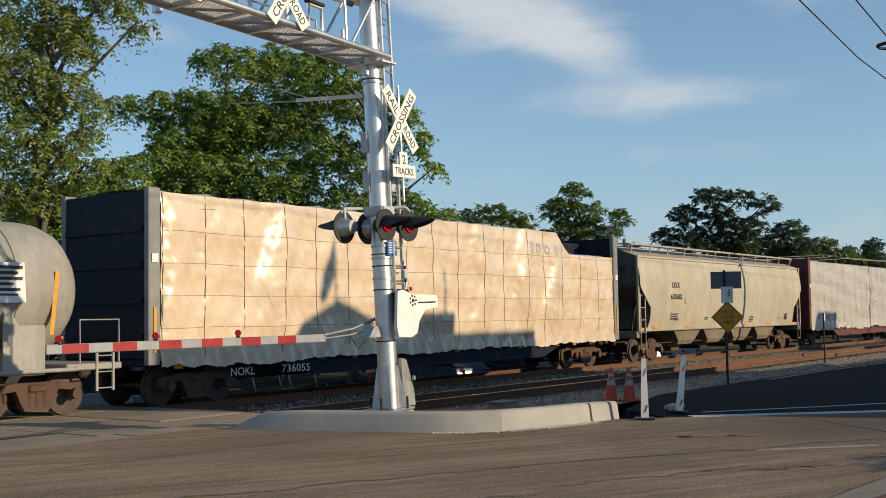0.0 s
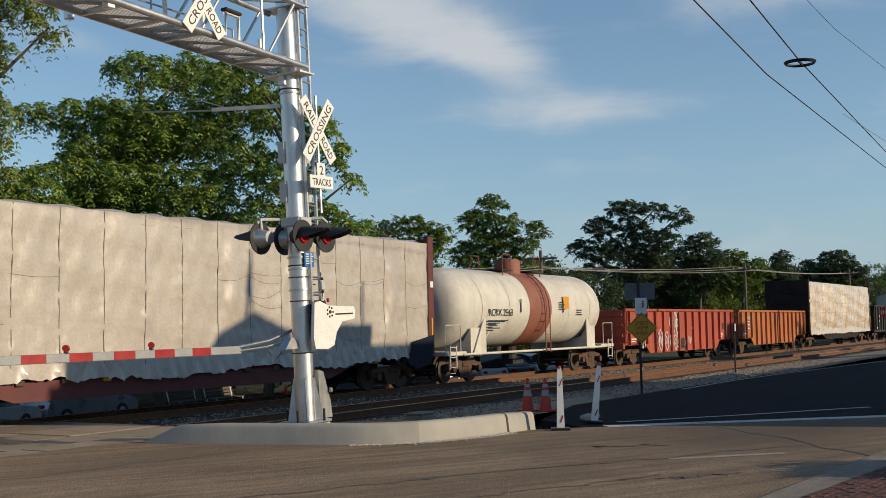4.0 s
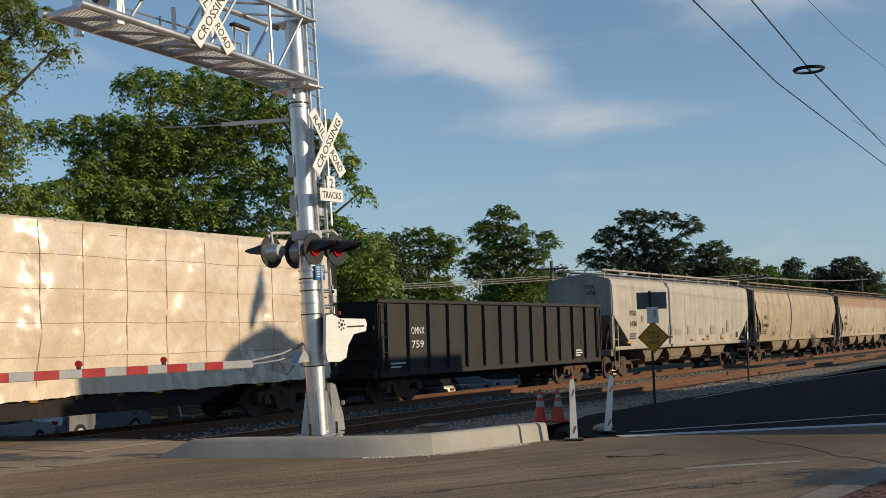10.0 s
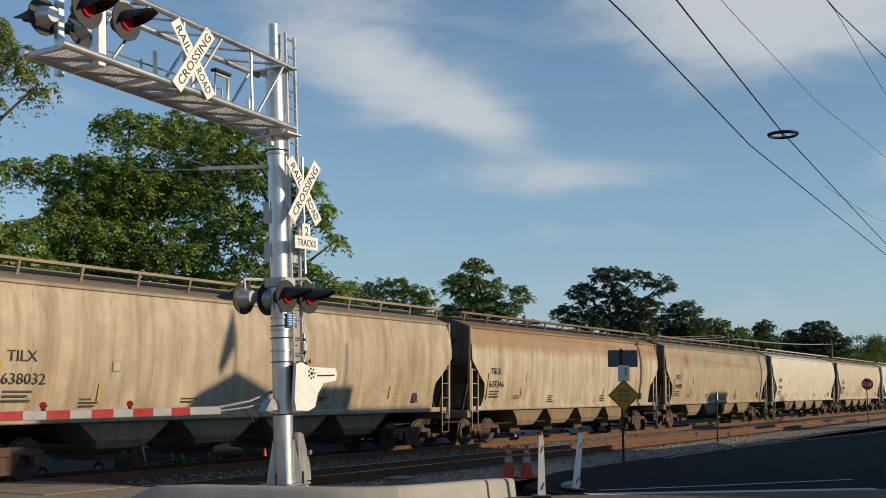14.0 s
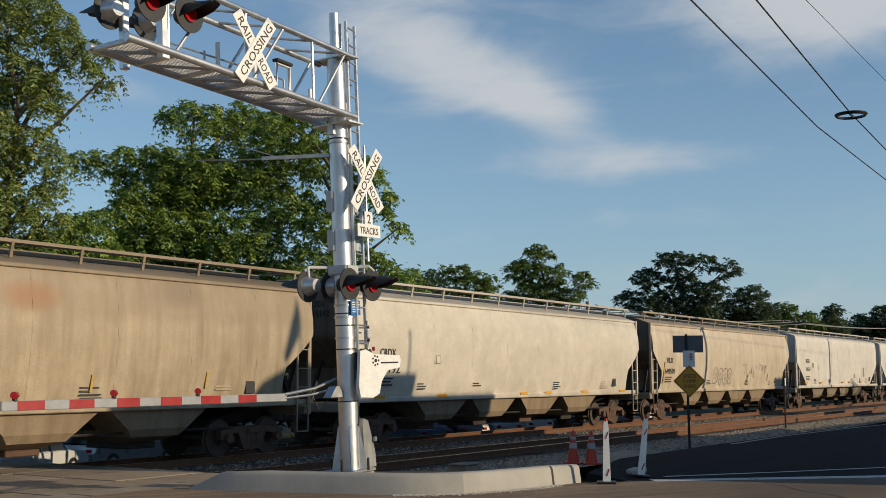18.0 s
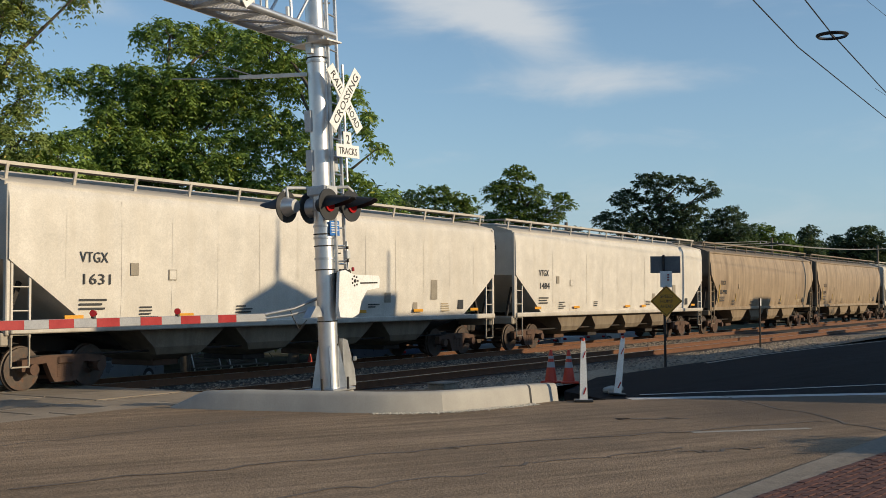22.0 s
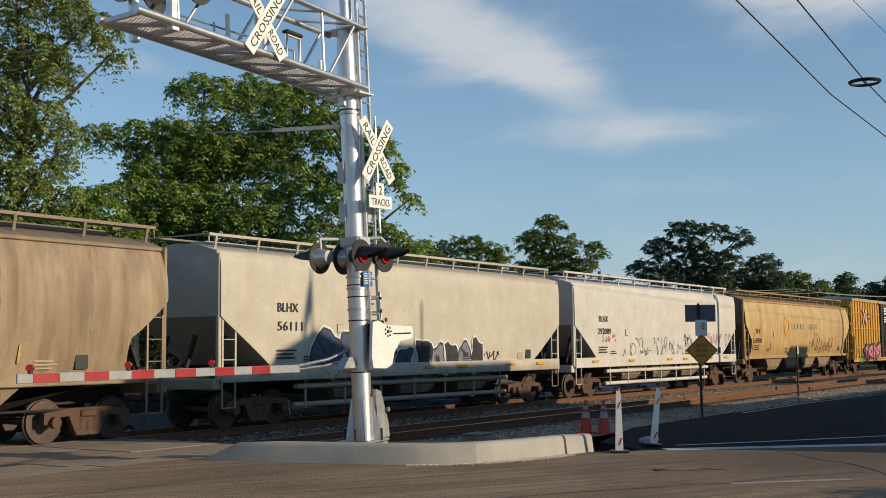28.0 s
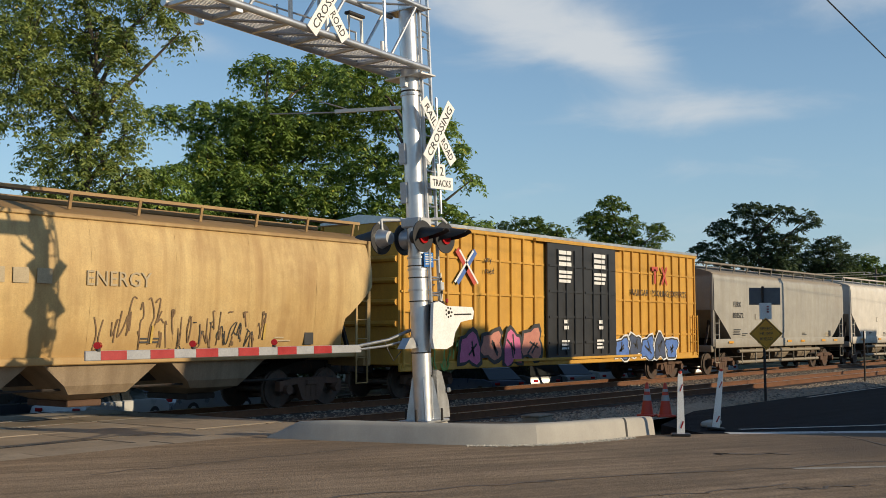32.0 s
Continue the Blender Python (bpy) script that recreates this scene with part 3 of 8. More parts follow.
# brick corner of the near pavement with its concrete band
band = [(9.65, 3.55), (12.4, 3.42), (16.55, 3.12), (20.5, 2.6), (23, 1.6), (23, 1.3), (20.4, 2.3), (15.6, 2.93), (12.4, 3.12), (9.76, 3.30), (8.8, 2.9), (8.0, 1.2), (7.7, 1.3), (8.5, 3.1)]
setting("kerb_band", slab(band, 0.025, 0.3), band_mat, "pale concrete band edging the brick pavement")
pavement_line = [(9.76, 3.30), (12.4, 3.12), (15.6, 2.93), (20.4, 2.3), (23, 1.3), (23, -30), (8, -30), (8.0, 1.2), (8.8, 2.9)]
pavement = setting("pavement", slab(pavement_line, 0.030, 0.3), band_mat, "mortar bed of the red brick pavement")
paver = Geo().box((0, 0, 0), (0.188, 0.088, 0.05), bev=0.006).mesh("brick", brick_mat)


def in_pavement(x, y):
    inside = False
    n = len(pavement_line)
    for i in range(n):
        (ax, ay), (bx, by) = pavement_line[i], pavement_line[(i + 1) % n]
        if (ay > y) != (by > y) and x < (bx - ax) * (y - ay) / (by - ay) + ax:
            inside = not inside
    return inside


# concrete kerb island at the foot of the mast
island = tagged(new("kerb_island"), "raised pale concrete kerb island round the signal mast", "", "", "structure")
edge = [(13.95, 14.35), (14.08, 13.75), (14.3, 13.0), (14.52, 12.3), (14.75, 11.55), (15.0, 10.85), (15.3, 10.35), (15.75, 9.98), (16.4, 9.72), (17.2, 9.52), (17.72, 9.42), (17.78, 9.41), (18.55, 9.29)]
top_h = [0.03, 0.30, 0.33, 0.33, 0.33, 0.33, 0.33, 0.33, 0.33, 0.33, 0.33, 0.33, 0.31]


def kerb_piece(i0, i1):
    g = Geo()
    rings = []
    for i in range(i0, i1 + 1):
        p = Vector((*edge[i], 0))
        d = (Vector((*edge[min(i + 1, len(edge) - 1)], 0)) - Vector((*edge[max(0, i - 1)], 0))).normalized()
        n = Vector((-d.y, d.x, 0))
        if n.dot(Vector((1, 1, 0))) < 0:
            n = -n
        h = top_h[i]
        rings.append([p + n * 0.0 + Vector((0, 0, -0.1)), p + n * 0.05 + Vector((0, 0, h * 0.8)), p + n * 0.075 + Vector((0, 0, h * 0.95)), p + n * 0.11 + Vector((0, 0, h)),
                      p + n * 0.26 + Vector((0, 0, h)), p + n * 0.28 + Vector((0, 0, -0.1))])
    g.loft([[tuple(v) for v in r] for r in rings])
    return part("kerb_stone", g, concrete, island, smooth=True)


kerb_piece(0, 7)
kerb_piece(7, 10)
kerb_piece(11, 12)
top = [(x + 0.2, y + 0.12) for x, y in edge[1:]] + [(19.3, 10.3), (18.2, 12.4), (16.6, 14.3), (14.4, 14.45)]
part("island_fill", slab(top, 0.10, 0.4), bed_mat, island, "dark gravel fill behind the kerb")
part("mast_footing", Geo().box((15.3, 12.05, 0.16), (0.72, 0.72, 0.30), bev=0.03), concrete, island, "pale concrete footing of the mast")

# crossing panels
crossing = tagged(new("crossing_deck"), "worn tan concrete railway crossing panels", "", "", "structure")
rows_y = [(15.0, 15.82), (15.99, 17.24), (17.42, 18.95), (18.95, 20.55), (20.72, 21.98), (22.15, 23.6)]
for y0, y1 in rows_y:
    x = -14.0
    while x < 17.0:
        w = 2.42
        part("crossing_panel", Geo().box((0, 0, 0), (w - 0.03, y1 - y0 - 0.02, 0.3), bev=0.012), panel_concrete, crossing,
             at=pose(x + w / 2, (y0 + y1) / 2, RAIL - 0.15 + rng.uniform(-0.006, 0.006) + (0.05 if y1 < 16 else 0)))
        x += w

# railway: ballast, ties, rails
bed = Geo()
prof = [(13.6, -0.40), (14.6, -0.27), (19.0, -0.25), (23.6, -0.27), (25.4, -0.42)]
bed.loft([[(x, y, z) for y, z in prof] for x in (-70, 17.45, 60, 150, 700)], caps=False, closed=False)
setting("ballast_bed", bed, bed_mat, "grey-brown ballast bed of the two tracks", smooth=True)
bed = Geo()
bed.loft([[(x, y, z) for y, z in [(11.42, -0.10), (12.3, 0.03 if 27 < x < 47 else -0.12), (13.7, -0.2), (14.8, -0.26)]] for x in (19.5, 24, 27.5, 30, 38, 46, 52, 75, 120)], caps=False, closed=False)
setting("verge", bed, verge_mat, "dusty tan verge strewn with stones", smooth=True)


def track(name, yc, label):
    tr = tagged(new(name), label, "", "", "structure")
    for s in (-0.7175, 0.7175):
        web = Geo()
        web.box((315, yc + s, RAIL - 0.165), (770, 0.14, 0.02))
        web.box((315, yc + s, RAIL - 0.09), (770, 0.022, 0.13))
        web.box((315, yc + s, RAIL - 0.026), (770, 0.068, 0.036))
        part("rail", web, rail_mat, tr)
        part("rail_head", Geo().box((315, yc + s, RAIL - 0.004), (770, 0.058, 0.008)), rail_top, tr)
    tie = Geo().box((0, 0, 0), (0.23, 2.6, 0.18), bev=0.012).mesh("tie", tie_mat)
    x, k = 17.8, 0
    while x < 90:
        part("tie", tie, tie_mat, tr, at=pose(x, yc + rng.uniform(-0.05, 0.05), RAIL - 0.265 + rng.uniform(-0.01, 0.005), 0, 0, rng.uniform(-1.5, 1.5)))
        x += 0.54
    g = Geo()
    while x < 260:
        g.box((x, yc, RAIL - 0.265), (0.23, 2.6, 0.18))
        x += 0.54
    tagged(part("far_ties", g, tie_mat, tr), kind="stuff")


track("railway_track", TRACK, "rusty running rails on wooden ties under the train")
track("railway_track_near", NEAR_TRACK, "rusty empty second track on dark wooden ties")

# loose stones
srng = np.random.default_rng(7)


def stones(n, xr, yr, zf, size, material=stone_mat):
    base = np.array([(1, 0, 0), (-1, 0, 0), (0, 1, 0), (0, -1, 0), (0, 0, 1), (0, 0, -1)], float)
    tri = np.array([(0, 2, 4), (2, 1, 4), (1, 3, 4), (3, 0, 4), (2, 0, 5), (1, 2, 5), (3, 1, 5), (0, 3, 5)])
    c = np.stack([srng.uniform(*xr, n), srng.uniform(*yr, n), np.zeros(n)], 1)
    c[:, 2] = [zf(x, y) for x, y, _ in c]
    r = srng.uniform(size * 0.5, size * 1.4, (n, 1, 1)) * (1 + srng.uniform(-0.35, 0.35, (n, 6, 1)))
    v = (base[None] * r * np.array([1, 1, 0.7]) + c[:, None]).reshape(-1, 3)
    f = (tri[None] + 6 * np.arange(n)[:, None, None]).reshape(-1, 3)
    me = bpy.data.meshes.new("stones")
    me.from_pydata(v.tolist(), [], f.tolist())
    me.materials.append(material)
    return me


def bank(x, y):
    h = 0.03 if 27 < x < 47 else -0.12
    return float(np.interp(y, [11.42, 12.3, 13.7, 14.8], [-0.10, h, -0.2, -0.26]))


tagged(part("ballast_stones", stones(9000, (20, 62), (11.5, 15.3), bank, 0.045), stone_mat), "loose pale crushed stone beside the near track", "gravel", kind="stuff")
tagged(part("ballast_stones", stones(3500, (18, 60), (17.6, 20.5), lambda x, y: -0.25, 0.04), stone_mat), "loose grey crushed stone between the two tracks", "gravel", kind="stuff")
chips = Geo()
crng = random.Random(15)
for _ in range(1100):
    k = crng.choice((5, 6, 7, 7, 8, 8, 8, 9, 9))
    u = crng.random()
    (xa, ya), (xb, yb) = edge[k], edge[k + 1]
    d = Vector((xb - xa, yb - ya, 0)).normalized()
    off = 0.03 + abs(crng.gauss(0, 0.09))
    c0 = Vector((xa + (xb - xa) * u - abs(d.y) * off, ya + (yb - ya) * u - abs(d.x) * off, 0.008))
    r0 = crng.uniform(0.008, 0.022)
    chips.add([tuple(c0 + Vector(q) * r0 * crng.uniform(0.7, 1.3)) for q in ((1, 0, 0), (-1, 0, 0), (0, 1, 0), (0, -1, 0), (0, 0, 0.8), (0, 0, -0.6))],
              [(0, 2, 4), (2, 1, 4), (1, 3, 4), (3, 0, 4), (2, 0, 5), (1, 2, 5), (3, 1, 5), (0, 3, 5)])
tagged(part("kerb_gravel", chips, chip_mat), "loose pale chips swept against the concrete kerb", "gravel", kind="stuff")


# ---------------------------------------------------------------- cantilever signal mast
MAST = Matrix.Translation((15.292, 11.945, 0.31)) @ Matrix.Rotation(radians(-2.4), 4, Vector((0.79, 0.61, 0)))
mast = thing("crossing_signal", "galvanised railway crossing mast with cantilever truss, lamps and gate", "signal", at=MAST)
H = 7.86
g = Geo()
g.tube([(0, 0, 0.02), (0, 0, 3.2), (0, 0, 6.1), (0, 0, 7.2)], 0.165, 24, r2=0.155)
g.tube([(0, 0, 7.15), (0, 0, H)], 0.085, 16)
part("pole", g, aluminium, mast, "bright aluminium-painted pole", smooth=True)
for z in (2.55, 2.75, 3.02, 5.55, 2.2):
    part("clamp_band", Geo().tube([(0, 0, z), (0, 0, z + 0.035)], 0.178, 24), galv, mast, smooth=True)
g = Geo().box((0, 0, 0.015), (0.62, 0.62, 0.05), bev=0.01)
for a in range(4):
    m = pose(0, 0, 0, 0, 0, 45 + 90 * a)
    g.prism([(0.15, 0.03), (0.30, 0.03), (0.29, 0.10), (0.18, 0.72), (0.15, 0.78)], "y", -0.012, 0.012, m)
part("base_plate", g, galv, mast)
for a in range(4):
    m = pose(0, 0, 0, 0, 0, 90 * a + 15)
    part("anchor_bolt", Geo().tube([(0.33, 0, 0.02), (0.33, 0, 0.22)], 0.022, 8, m), steel_dark, mast, smooth=True)
part("base_cover", Geo().prism([(0.18, 0.04), (0.52, 0.04), (0.5, 0.3), (0.33, 0.82), (0.2, 0.86)], "y", -0.16, 0.14), galv, mast, "galvanised folded base cover")
part("padlock", Geo().box((0.46, -0.2, 0.5), (0.06, 0.05, 0.08), bev=0.01), galv, mast)

# truss
TL, ZB, ZT, HD = 5.2, 5.97, 7.02, 0.36       # reach, chord heights over the base, half depth


def tube_part(name, pts, r, n=10, material=aluminium, label=""):
    return part(name, Geo().tube(pts, r, n), material, mast, label, smooth=True)


DX = Matrix.Rotation(radians(2.5), 4, "Z") @ Matrix.Rotation(radians(2.1), 4, Vector((0, 1, 0)))


def tx(p):
    """A point of the truss, which climbs a little towards its tip."""
    return tuple(DX @ Vector((p[0], p[1], 0)) + Vector((0, 0, p[2])))


for y in (-HD, HD):
    tube_part("lower_chord", [tx((0.02, y, ZB)), tx((-TL, y, ZB))], 0.058)
    tube_part("upper_chord", [tx((0.02, y, ZT)), tx((-TL, y, ZT))], 0.05)
for i in range(6):
    x0 = -0.22 - i * 0.82
    for y in (-HD, HD):
        if i % 2 == 0:
            tube_part("diagonal", [tx((x0, y, ZT)), tx((x0 - 0.80, y, ZB))], 0.026, 8)
        elif y < 0:
            tube_part("upright", [tx((x0 - 0.1, y, ZB)), tx((x0 - 0.1, y, ZT))], 0.026, 8)
    tube_part("cross_brace", [tx((x0, -HD, ZB - 0.03)), tx((x0 - 0.8, HD, ZB - 0.03))], 0.022, 8, galv)
    tube_part("cross_brace", [tx((x0, -HD, ZT)), tx((x0 - 0.8, HD, ZT))], 0.020, 8, galv)
    part("cross_angle", Geo().box(tx((x0 - 0.81, 0, ZB - 0.03)), (0.06, 2 * HD, 0.05), turn=DX), galv, mast)
# walkway of expanded grating: flat bars along the truss with cross rods
g = Geo()
for k in range(15):
    y = -0.31 + k * 0.044
    g.box(tx(((-TL + 0.2) / 2, y, ZB + 0.03)), (TL - 0.2, 0.010, 0.019), turn=DX)
for k in range(40):
    g.box(tx((-k * 0.13, 0, ZB + 0.042)), (0.008, 0.62, 0.008), turn=DX)
part("walkway_grating", g, grating_mat, mast, "galvanised grating walkway")
g = Geo()
for x in (-1.1, -2.2, -3.0, -3.9):
    g.tube([tx((x, 0.28, ZB)), tx((x, 0.28, ZB + 0.5))], 0.018, 6)
g.tube([tx((-1.1, 0.28, ZB + 0.5)), tx((-3.9, 0.28, ZB + 0.42))], 0.015, 6)
part("handrail", g, galv, mast, smooth=True)
for x, hh in ((-0.62, 0.42), (-2.05, 0.55), (-2.9, 0.62)):
    part("conduit_stub", Geo().tube([tx((x, 0.1, ZB + 0.08)), tx((x, 0.1, ZB + hh))], 0.035, 8), white_sign, mast, smooth=True)
g = Geo()
g.tube([tx((-1.30, 0.0, ZB + 0.12)), tx((-1.30, 0.0, ZB + 0.60)), tx((-1.62, 0.0, ZB + 0.60)), tx((-1.62, 0.0, ZB + 0.12)), tx((-1.30, 0.0, ZB + 0.12))], 0.030, 8)
part("conduit_loop", g, white_sign, mast, "white squared loop of conduit", smooth=True)
part("loop_cap", Geo().box(tx((-1.46, 0.0, ZB + 0.65)), (0.40, 0.12, 0.05), bev=0.01, turn=DX), steel_dark, mast)
part("truss_seat", Geo().box((0, 0, ZB - 0.10), (0.40, 0.80, 0.025)), grating_mat, mast, "galvanised seat plate under the truss")
part("seat_bracket", Geo().box((0, 0, ZB - 0.2), (0.42, 0.12, 0.16)), galv, mast)
part("top_seat", Geo().box((0, 0, ZT + 0.02), (0.36, 0.76, 0.025)), galv, mast)

# ladder
LX, LY = 0.24, -0.16
RUNG = Vector((0.96, 0.20, 0)).normalized() * 0.17
for k in (-1, 1):
    part("ladder_rail", Geo().box((LX + k * RUNG.x, LY + k * RUNG.y, 4.85), (0.035, 0.05, 5.7)), aluminium, mast)
for k in range(19):
    part("ladder_rung", Geo().tube([(LX - RUNG.x, LY - RUNG.y, 2.12 + 0.305 * k), (LX + RUNG.x, LY + RUNG.y, 2.12 + 0.305 * k)], 0.016, 8), aluminium, mast)
for z in (2.3, 3.9, 5.2, 6.6):
    part("ladder_bracket", Geo().tube([(0.1, 0, z), (LX, LY, z)], 0.014, 6), galv, mast)
# pipe clamps and a hanging conduit on the flank of the pole
for z in (1.98, 2.16, 2.38):
    part("pipe_clamp", Geo().tube([(0.05, -0.15, z), (0.22, -0.30, z), (0.33, -0.22, z)], 0.016, 6), galv, mast, smooth=True)
    part("clamp_nut", Geo().tube([(0.22, -0.32, z - 0.02), (0.22, -0.32, z + 0.03)], 0.022, 6), steel_dark, mast)
part("hanging_conduit", Geo().tube([(0.30, -0.24, 2.5), (0.31, -0.25, 2.2), (0.27, -0.27, 1.95), (0.30, -0.2, 1.9)], 0.020, 8), galv, mast, smooth=True)
part("terminal_box", Geo().box((0.28, -0.26, 2.27), (0.10, 0.09, 0.14), bev=0.012), grey_box, mast)
part("safety_lock", Geo().box((0.34, -0.33, 2.02), (0.05, 0.04, 0.07), bev=0.01), red_stripe, mast, "small red padlock")
g = Geo()
g.tube([(0.24, 0.06, 7.75), (0.24, 0.06, 5.9), (0.30, 0.02, 5.7), (0.30, 0.02, 3.6)], 0.02, 8)
g.tube([(0.36, 0.0, 7.5), (0.36, 0.0, 6.6), (0.3, 0.05, 6.3), (0.3, 0.05, 5.95)], 0.026, 8)
part("cable_conduit", g, galv, mast, smooth=True)
# equipment plates strapped to the pole
for z in (4.55, 3.88):
    part("strapped_box", Geo().box((0.26, -0.06, z), (0.10, 0.16, 0.36), bev=0.01), grey_box, mast)
    part("strapped_box", Geo().box((-0.165, 0.10, z), (0.05, 0.14, 0.36), bev=0.01), grey_box, mast)
# side arm towards the far side
part("side_arm", Geo().box((-0.42, 0.62, 5.36), (0.05, 1.15, 0.06), turn=pose(0, 0, 0, 0, 0, 32).to_3x3().to_4x4()), galv, mast)
tube_part("side_arm_rod", [(-0.62, 0.95, 5.34), (-1.2, 2.2, 5.42)], 0.012, 6, galv)
tube_part("side_arm_rod", [(-0.6, 0.9, 5.38), (-0.9, 1.3, 5.55)], 0.01, 6, galv)


def crossbuck(parent, at, size=1.22):
    for a, text, name in ((53, "RAIL ROAD", "blade"), (-53, "CROSSING", "blade")):
        m = at @ pose(0, 0.0 if a > 0 else -0.012, 0, 0, a, 0)
        blade = part(name, Geo().box((0, 0, 0), (size, 0.012, 0.23), bev=0.004), white_sign, parent, "white crossbuck blade with black letters", at=m)
        words = text.split()
        if len(words) == 2:
            letters(words[0], 0.135, letter_black, blade, pose(-0.55, -0.007, -0.068), width=0.40)
            letters(words[1], 0.135, letter_black, blade, pose(0.15, -0.007, -0.068), width=0.40)
        else:
            letters(text, 0.135, letter_black, blade, pose(-0.55, -0.007, -0.068), width=1.10)


crossbuck(mast, pose(0.222, -0.40, 4.91), 1.28)
plate = part("tracks_plate", Geo().prism([(-0.345, -0.115), (0.345, -0.115), (0.345, 0.115), (0.12, 0.115), (0.12, 0.345), (-0.12, 0.345), (-0.12, 0.115), (-0.345, 0.115)], "y", -0.006, 0.006),
             white_sign, mast, "white track-count plate below the crossbuck", at=pose(0.229, -0.41, 4.02) @ Matrix.Diagonal((0.92, 1, 0.94, 1)))
letters("TRACKS", 0.13, letter_black, plate, pose(-0.28, -0.007, -0.065), width=0.55)
letters("2", 0.17, letter_black, plate, pose(-0.05, -0.007, 0.135), width=0.10)
tube_part("sign_post", [(0.229, -0.372, 3.5), (0.229, -0.372, 5.5)], 0.022, 8, galv)
crossbuck(mast, pose(-2.65, -0.56, 6.53), 1.27)


def lamp_head(at, face=1):
    """A flasher: round black backing, lens and long visor, facing -y (or +y)."""
    m = at @ pose(0, 0, 0, 0, 0, 0 if face > 0 else 180)
    n = 28
    disc = Geo().tube([(0, 0.03, 0), (0, 0.05, 0)], 0.27, n)
    lamp = part("flasher", disc, black_paint, mast, "black round flasher head with red lens", smooth=True, at=m)
    part("lamp_housing", Geo().tube([(0, 0.05, 0), (0, 0.12, 0), (0, 0.24, 0)], 0.17, 18, r2=0.11), aluminium if face < 0 else black_paint, lamp, smooth=True)
    part("lens", Geo().tube([(0, 0.0, 0), (0, 0.03, 0)], 0.12, 24), red_lens, lamp, "deep red glass lens", smooth=True)
    v = Geo()
    rings = []
    for y, r0, a1 in ((0.03, 0.155, 0.0), (-0.14, 0.15, 0.1), (-0.30, 0.14, 0.45), (-0.46, 0.12, 0.95)):
        out = []
        for k in range(13):
            ang = -0.3 + a1 * 1.0 + (math.pi + 0.6 - 2 * a1) * k / 12
            out.append((r0 * math.cos(ang), y, r0 * math.sin(ang) - (0.02 if y < -0.2 else 0)))
        for k in range(12, -1, -1):
            ang = -0.3 + a1 * 1.0 + (math.pi + 0.6 - 2 * a1) * k / 12
            out.append(((r0 - 0.008) * math.cos(ang), y, (r0 - 0.008) * math.sin(ang) - (0.02 if y < -0.2 else 0)))
        rings.append(out)
    v.loft(rings)
    part("visor", v, black_paint, lamp, "long black sheet visor", smooth=True)
    return lamp


for s in (-0.31, 0.31):
    lamp_head(pose(s + 0.07, -0.36, 3.10), 1)
    lamp_head(pose(s - 0.25, 0.36, 3.10), -1)
g = Geo().box((-0.02, -0.02, 3.36), (0.36, 0.4, 0.16), bev=0.02)
part("junction_box", g, grey_box, mast, "grey lamp junction box")
tube_part("lamp_arm", [(-0.62, 0.33, 3.35), (-0.5, 0.33, 3.42), (0, 0.1, 3.42), (0.3, -0.33, 3.42), (0.42, -0.33, 3.35)], 0.028, 8, grey_box)
for s in (-0.31, 0.31):
    for y, off in ((-0.30, 0.07), (0.30, -0.25)):
        tube_part("lamp_drop", [(s + off, y, 3.42), (s + off, y * 0.95, 3.2)], 0.024, 8, grey_box)
# lamps at the end of the truss
for x in (-4.10, -4.80):
    lamp_head(pose(x, -0.70, 6.71, 0, 0, 2), 1)
    lamp_head(pose(x + 0.3, 0.58, 6.92, 0, 0, 2), -1)
part("lamp_post", Geo().box((-4.45, -0.50, 6.62), (0.14, 0.12, 1.2), bev=0.01), aluminium, mast)
part("lamp_post", Geo().box((-4.30, 0.45, 6.68), (0.12, 0.1, 1.2), bev=0.01), aluminium, mast)
tube_part("lamp_arm", [(-3.95, -0.56, 7.03), (-4.95, -0.56, 7.03)], 0.03, 8, grey_box)

sign = part("notice_plate", Geo().box((0.06, -0.19, 2.72), (0.26, 0.012, 0.25), bev=0.004), blue_sign, mast, "small blue emergency notice plate")
bars(sign, letter_white, -0.04, 2.81, [0.18, 0.2, 0.17, 0.19, 0.12], 0.018, 0.022, -0.199)

# gate mechanism
g = Geo().box((0.32, 0.0, 1.72), (0.30, 0.42, 0.62), bev=0.03)
part("gate_mechanism", g, steel_dark, mast, "dark grimy gate mechanism cabinet")
part("mechanism_cover", Geo().box((0.12, -0.05, 1.75), (0.1, 0.5, 0.5), bev=0.02), black_paint, mast)
cw = Geo()
cw.prism([(0.03, 1.98), (0.18, 2.01), (0.40, 1.93), (1.14, 1.90), (1.18, 1.82), (1.14, 1.69), (0.78, 1.65), (0.60, 1.47), (0.52, 1.26), (0.34, 1.20), (0.0, 1.22), (-0.04, 1.40)], "y", -0.36, -0.30, Matrix.Translation((-0.10, 0, 0)))
part("counterweight_arm", cw, white_sign, mast, "white pressed counterweight arm with bolt holes")
for k in range(7):
    a = k * 2 * math.pi / 7
    g = Geo()
    g.tube([(0.34 + 0.08 * math.cos(a), -0.37, 1.82 + 0.08 * math.sin(a)), (0.34 + 0.08 * math.cos(a), -0.355, 1.82 + 0.08 * math.sin(a))], 0.018, 8)
    part("bolt", g, steel_dark, mast)
part("hub_bolt", Geo().tube([(0.34, -0.375, 1.82), (0.34, -0.355, 1.82)], 0.03, 10), steel_dark, mast)
part("slot", Geo().box((0.74, -0.364, 1.78), (0.5, 0.006, 0.025)), steel_dark, mast)
for z in (1.15, 2.02, 2.42, 2.62, 5.62):
    part("strap_band", Geo().tube([(0, 0, z), (0, 0, z + 0.018)], 0.176, 24), steel_dark, mast, "thin dark strap round the pole", smooth=True)
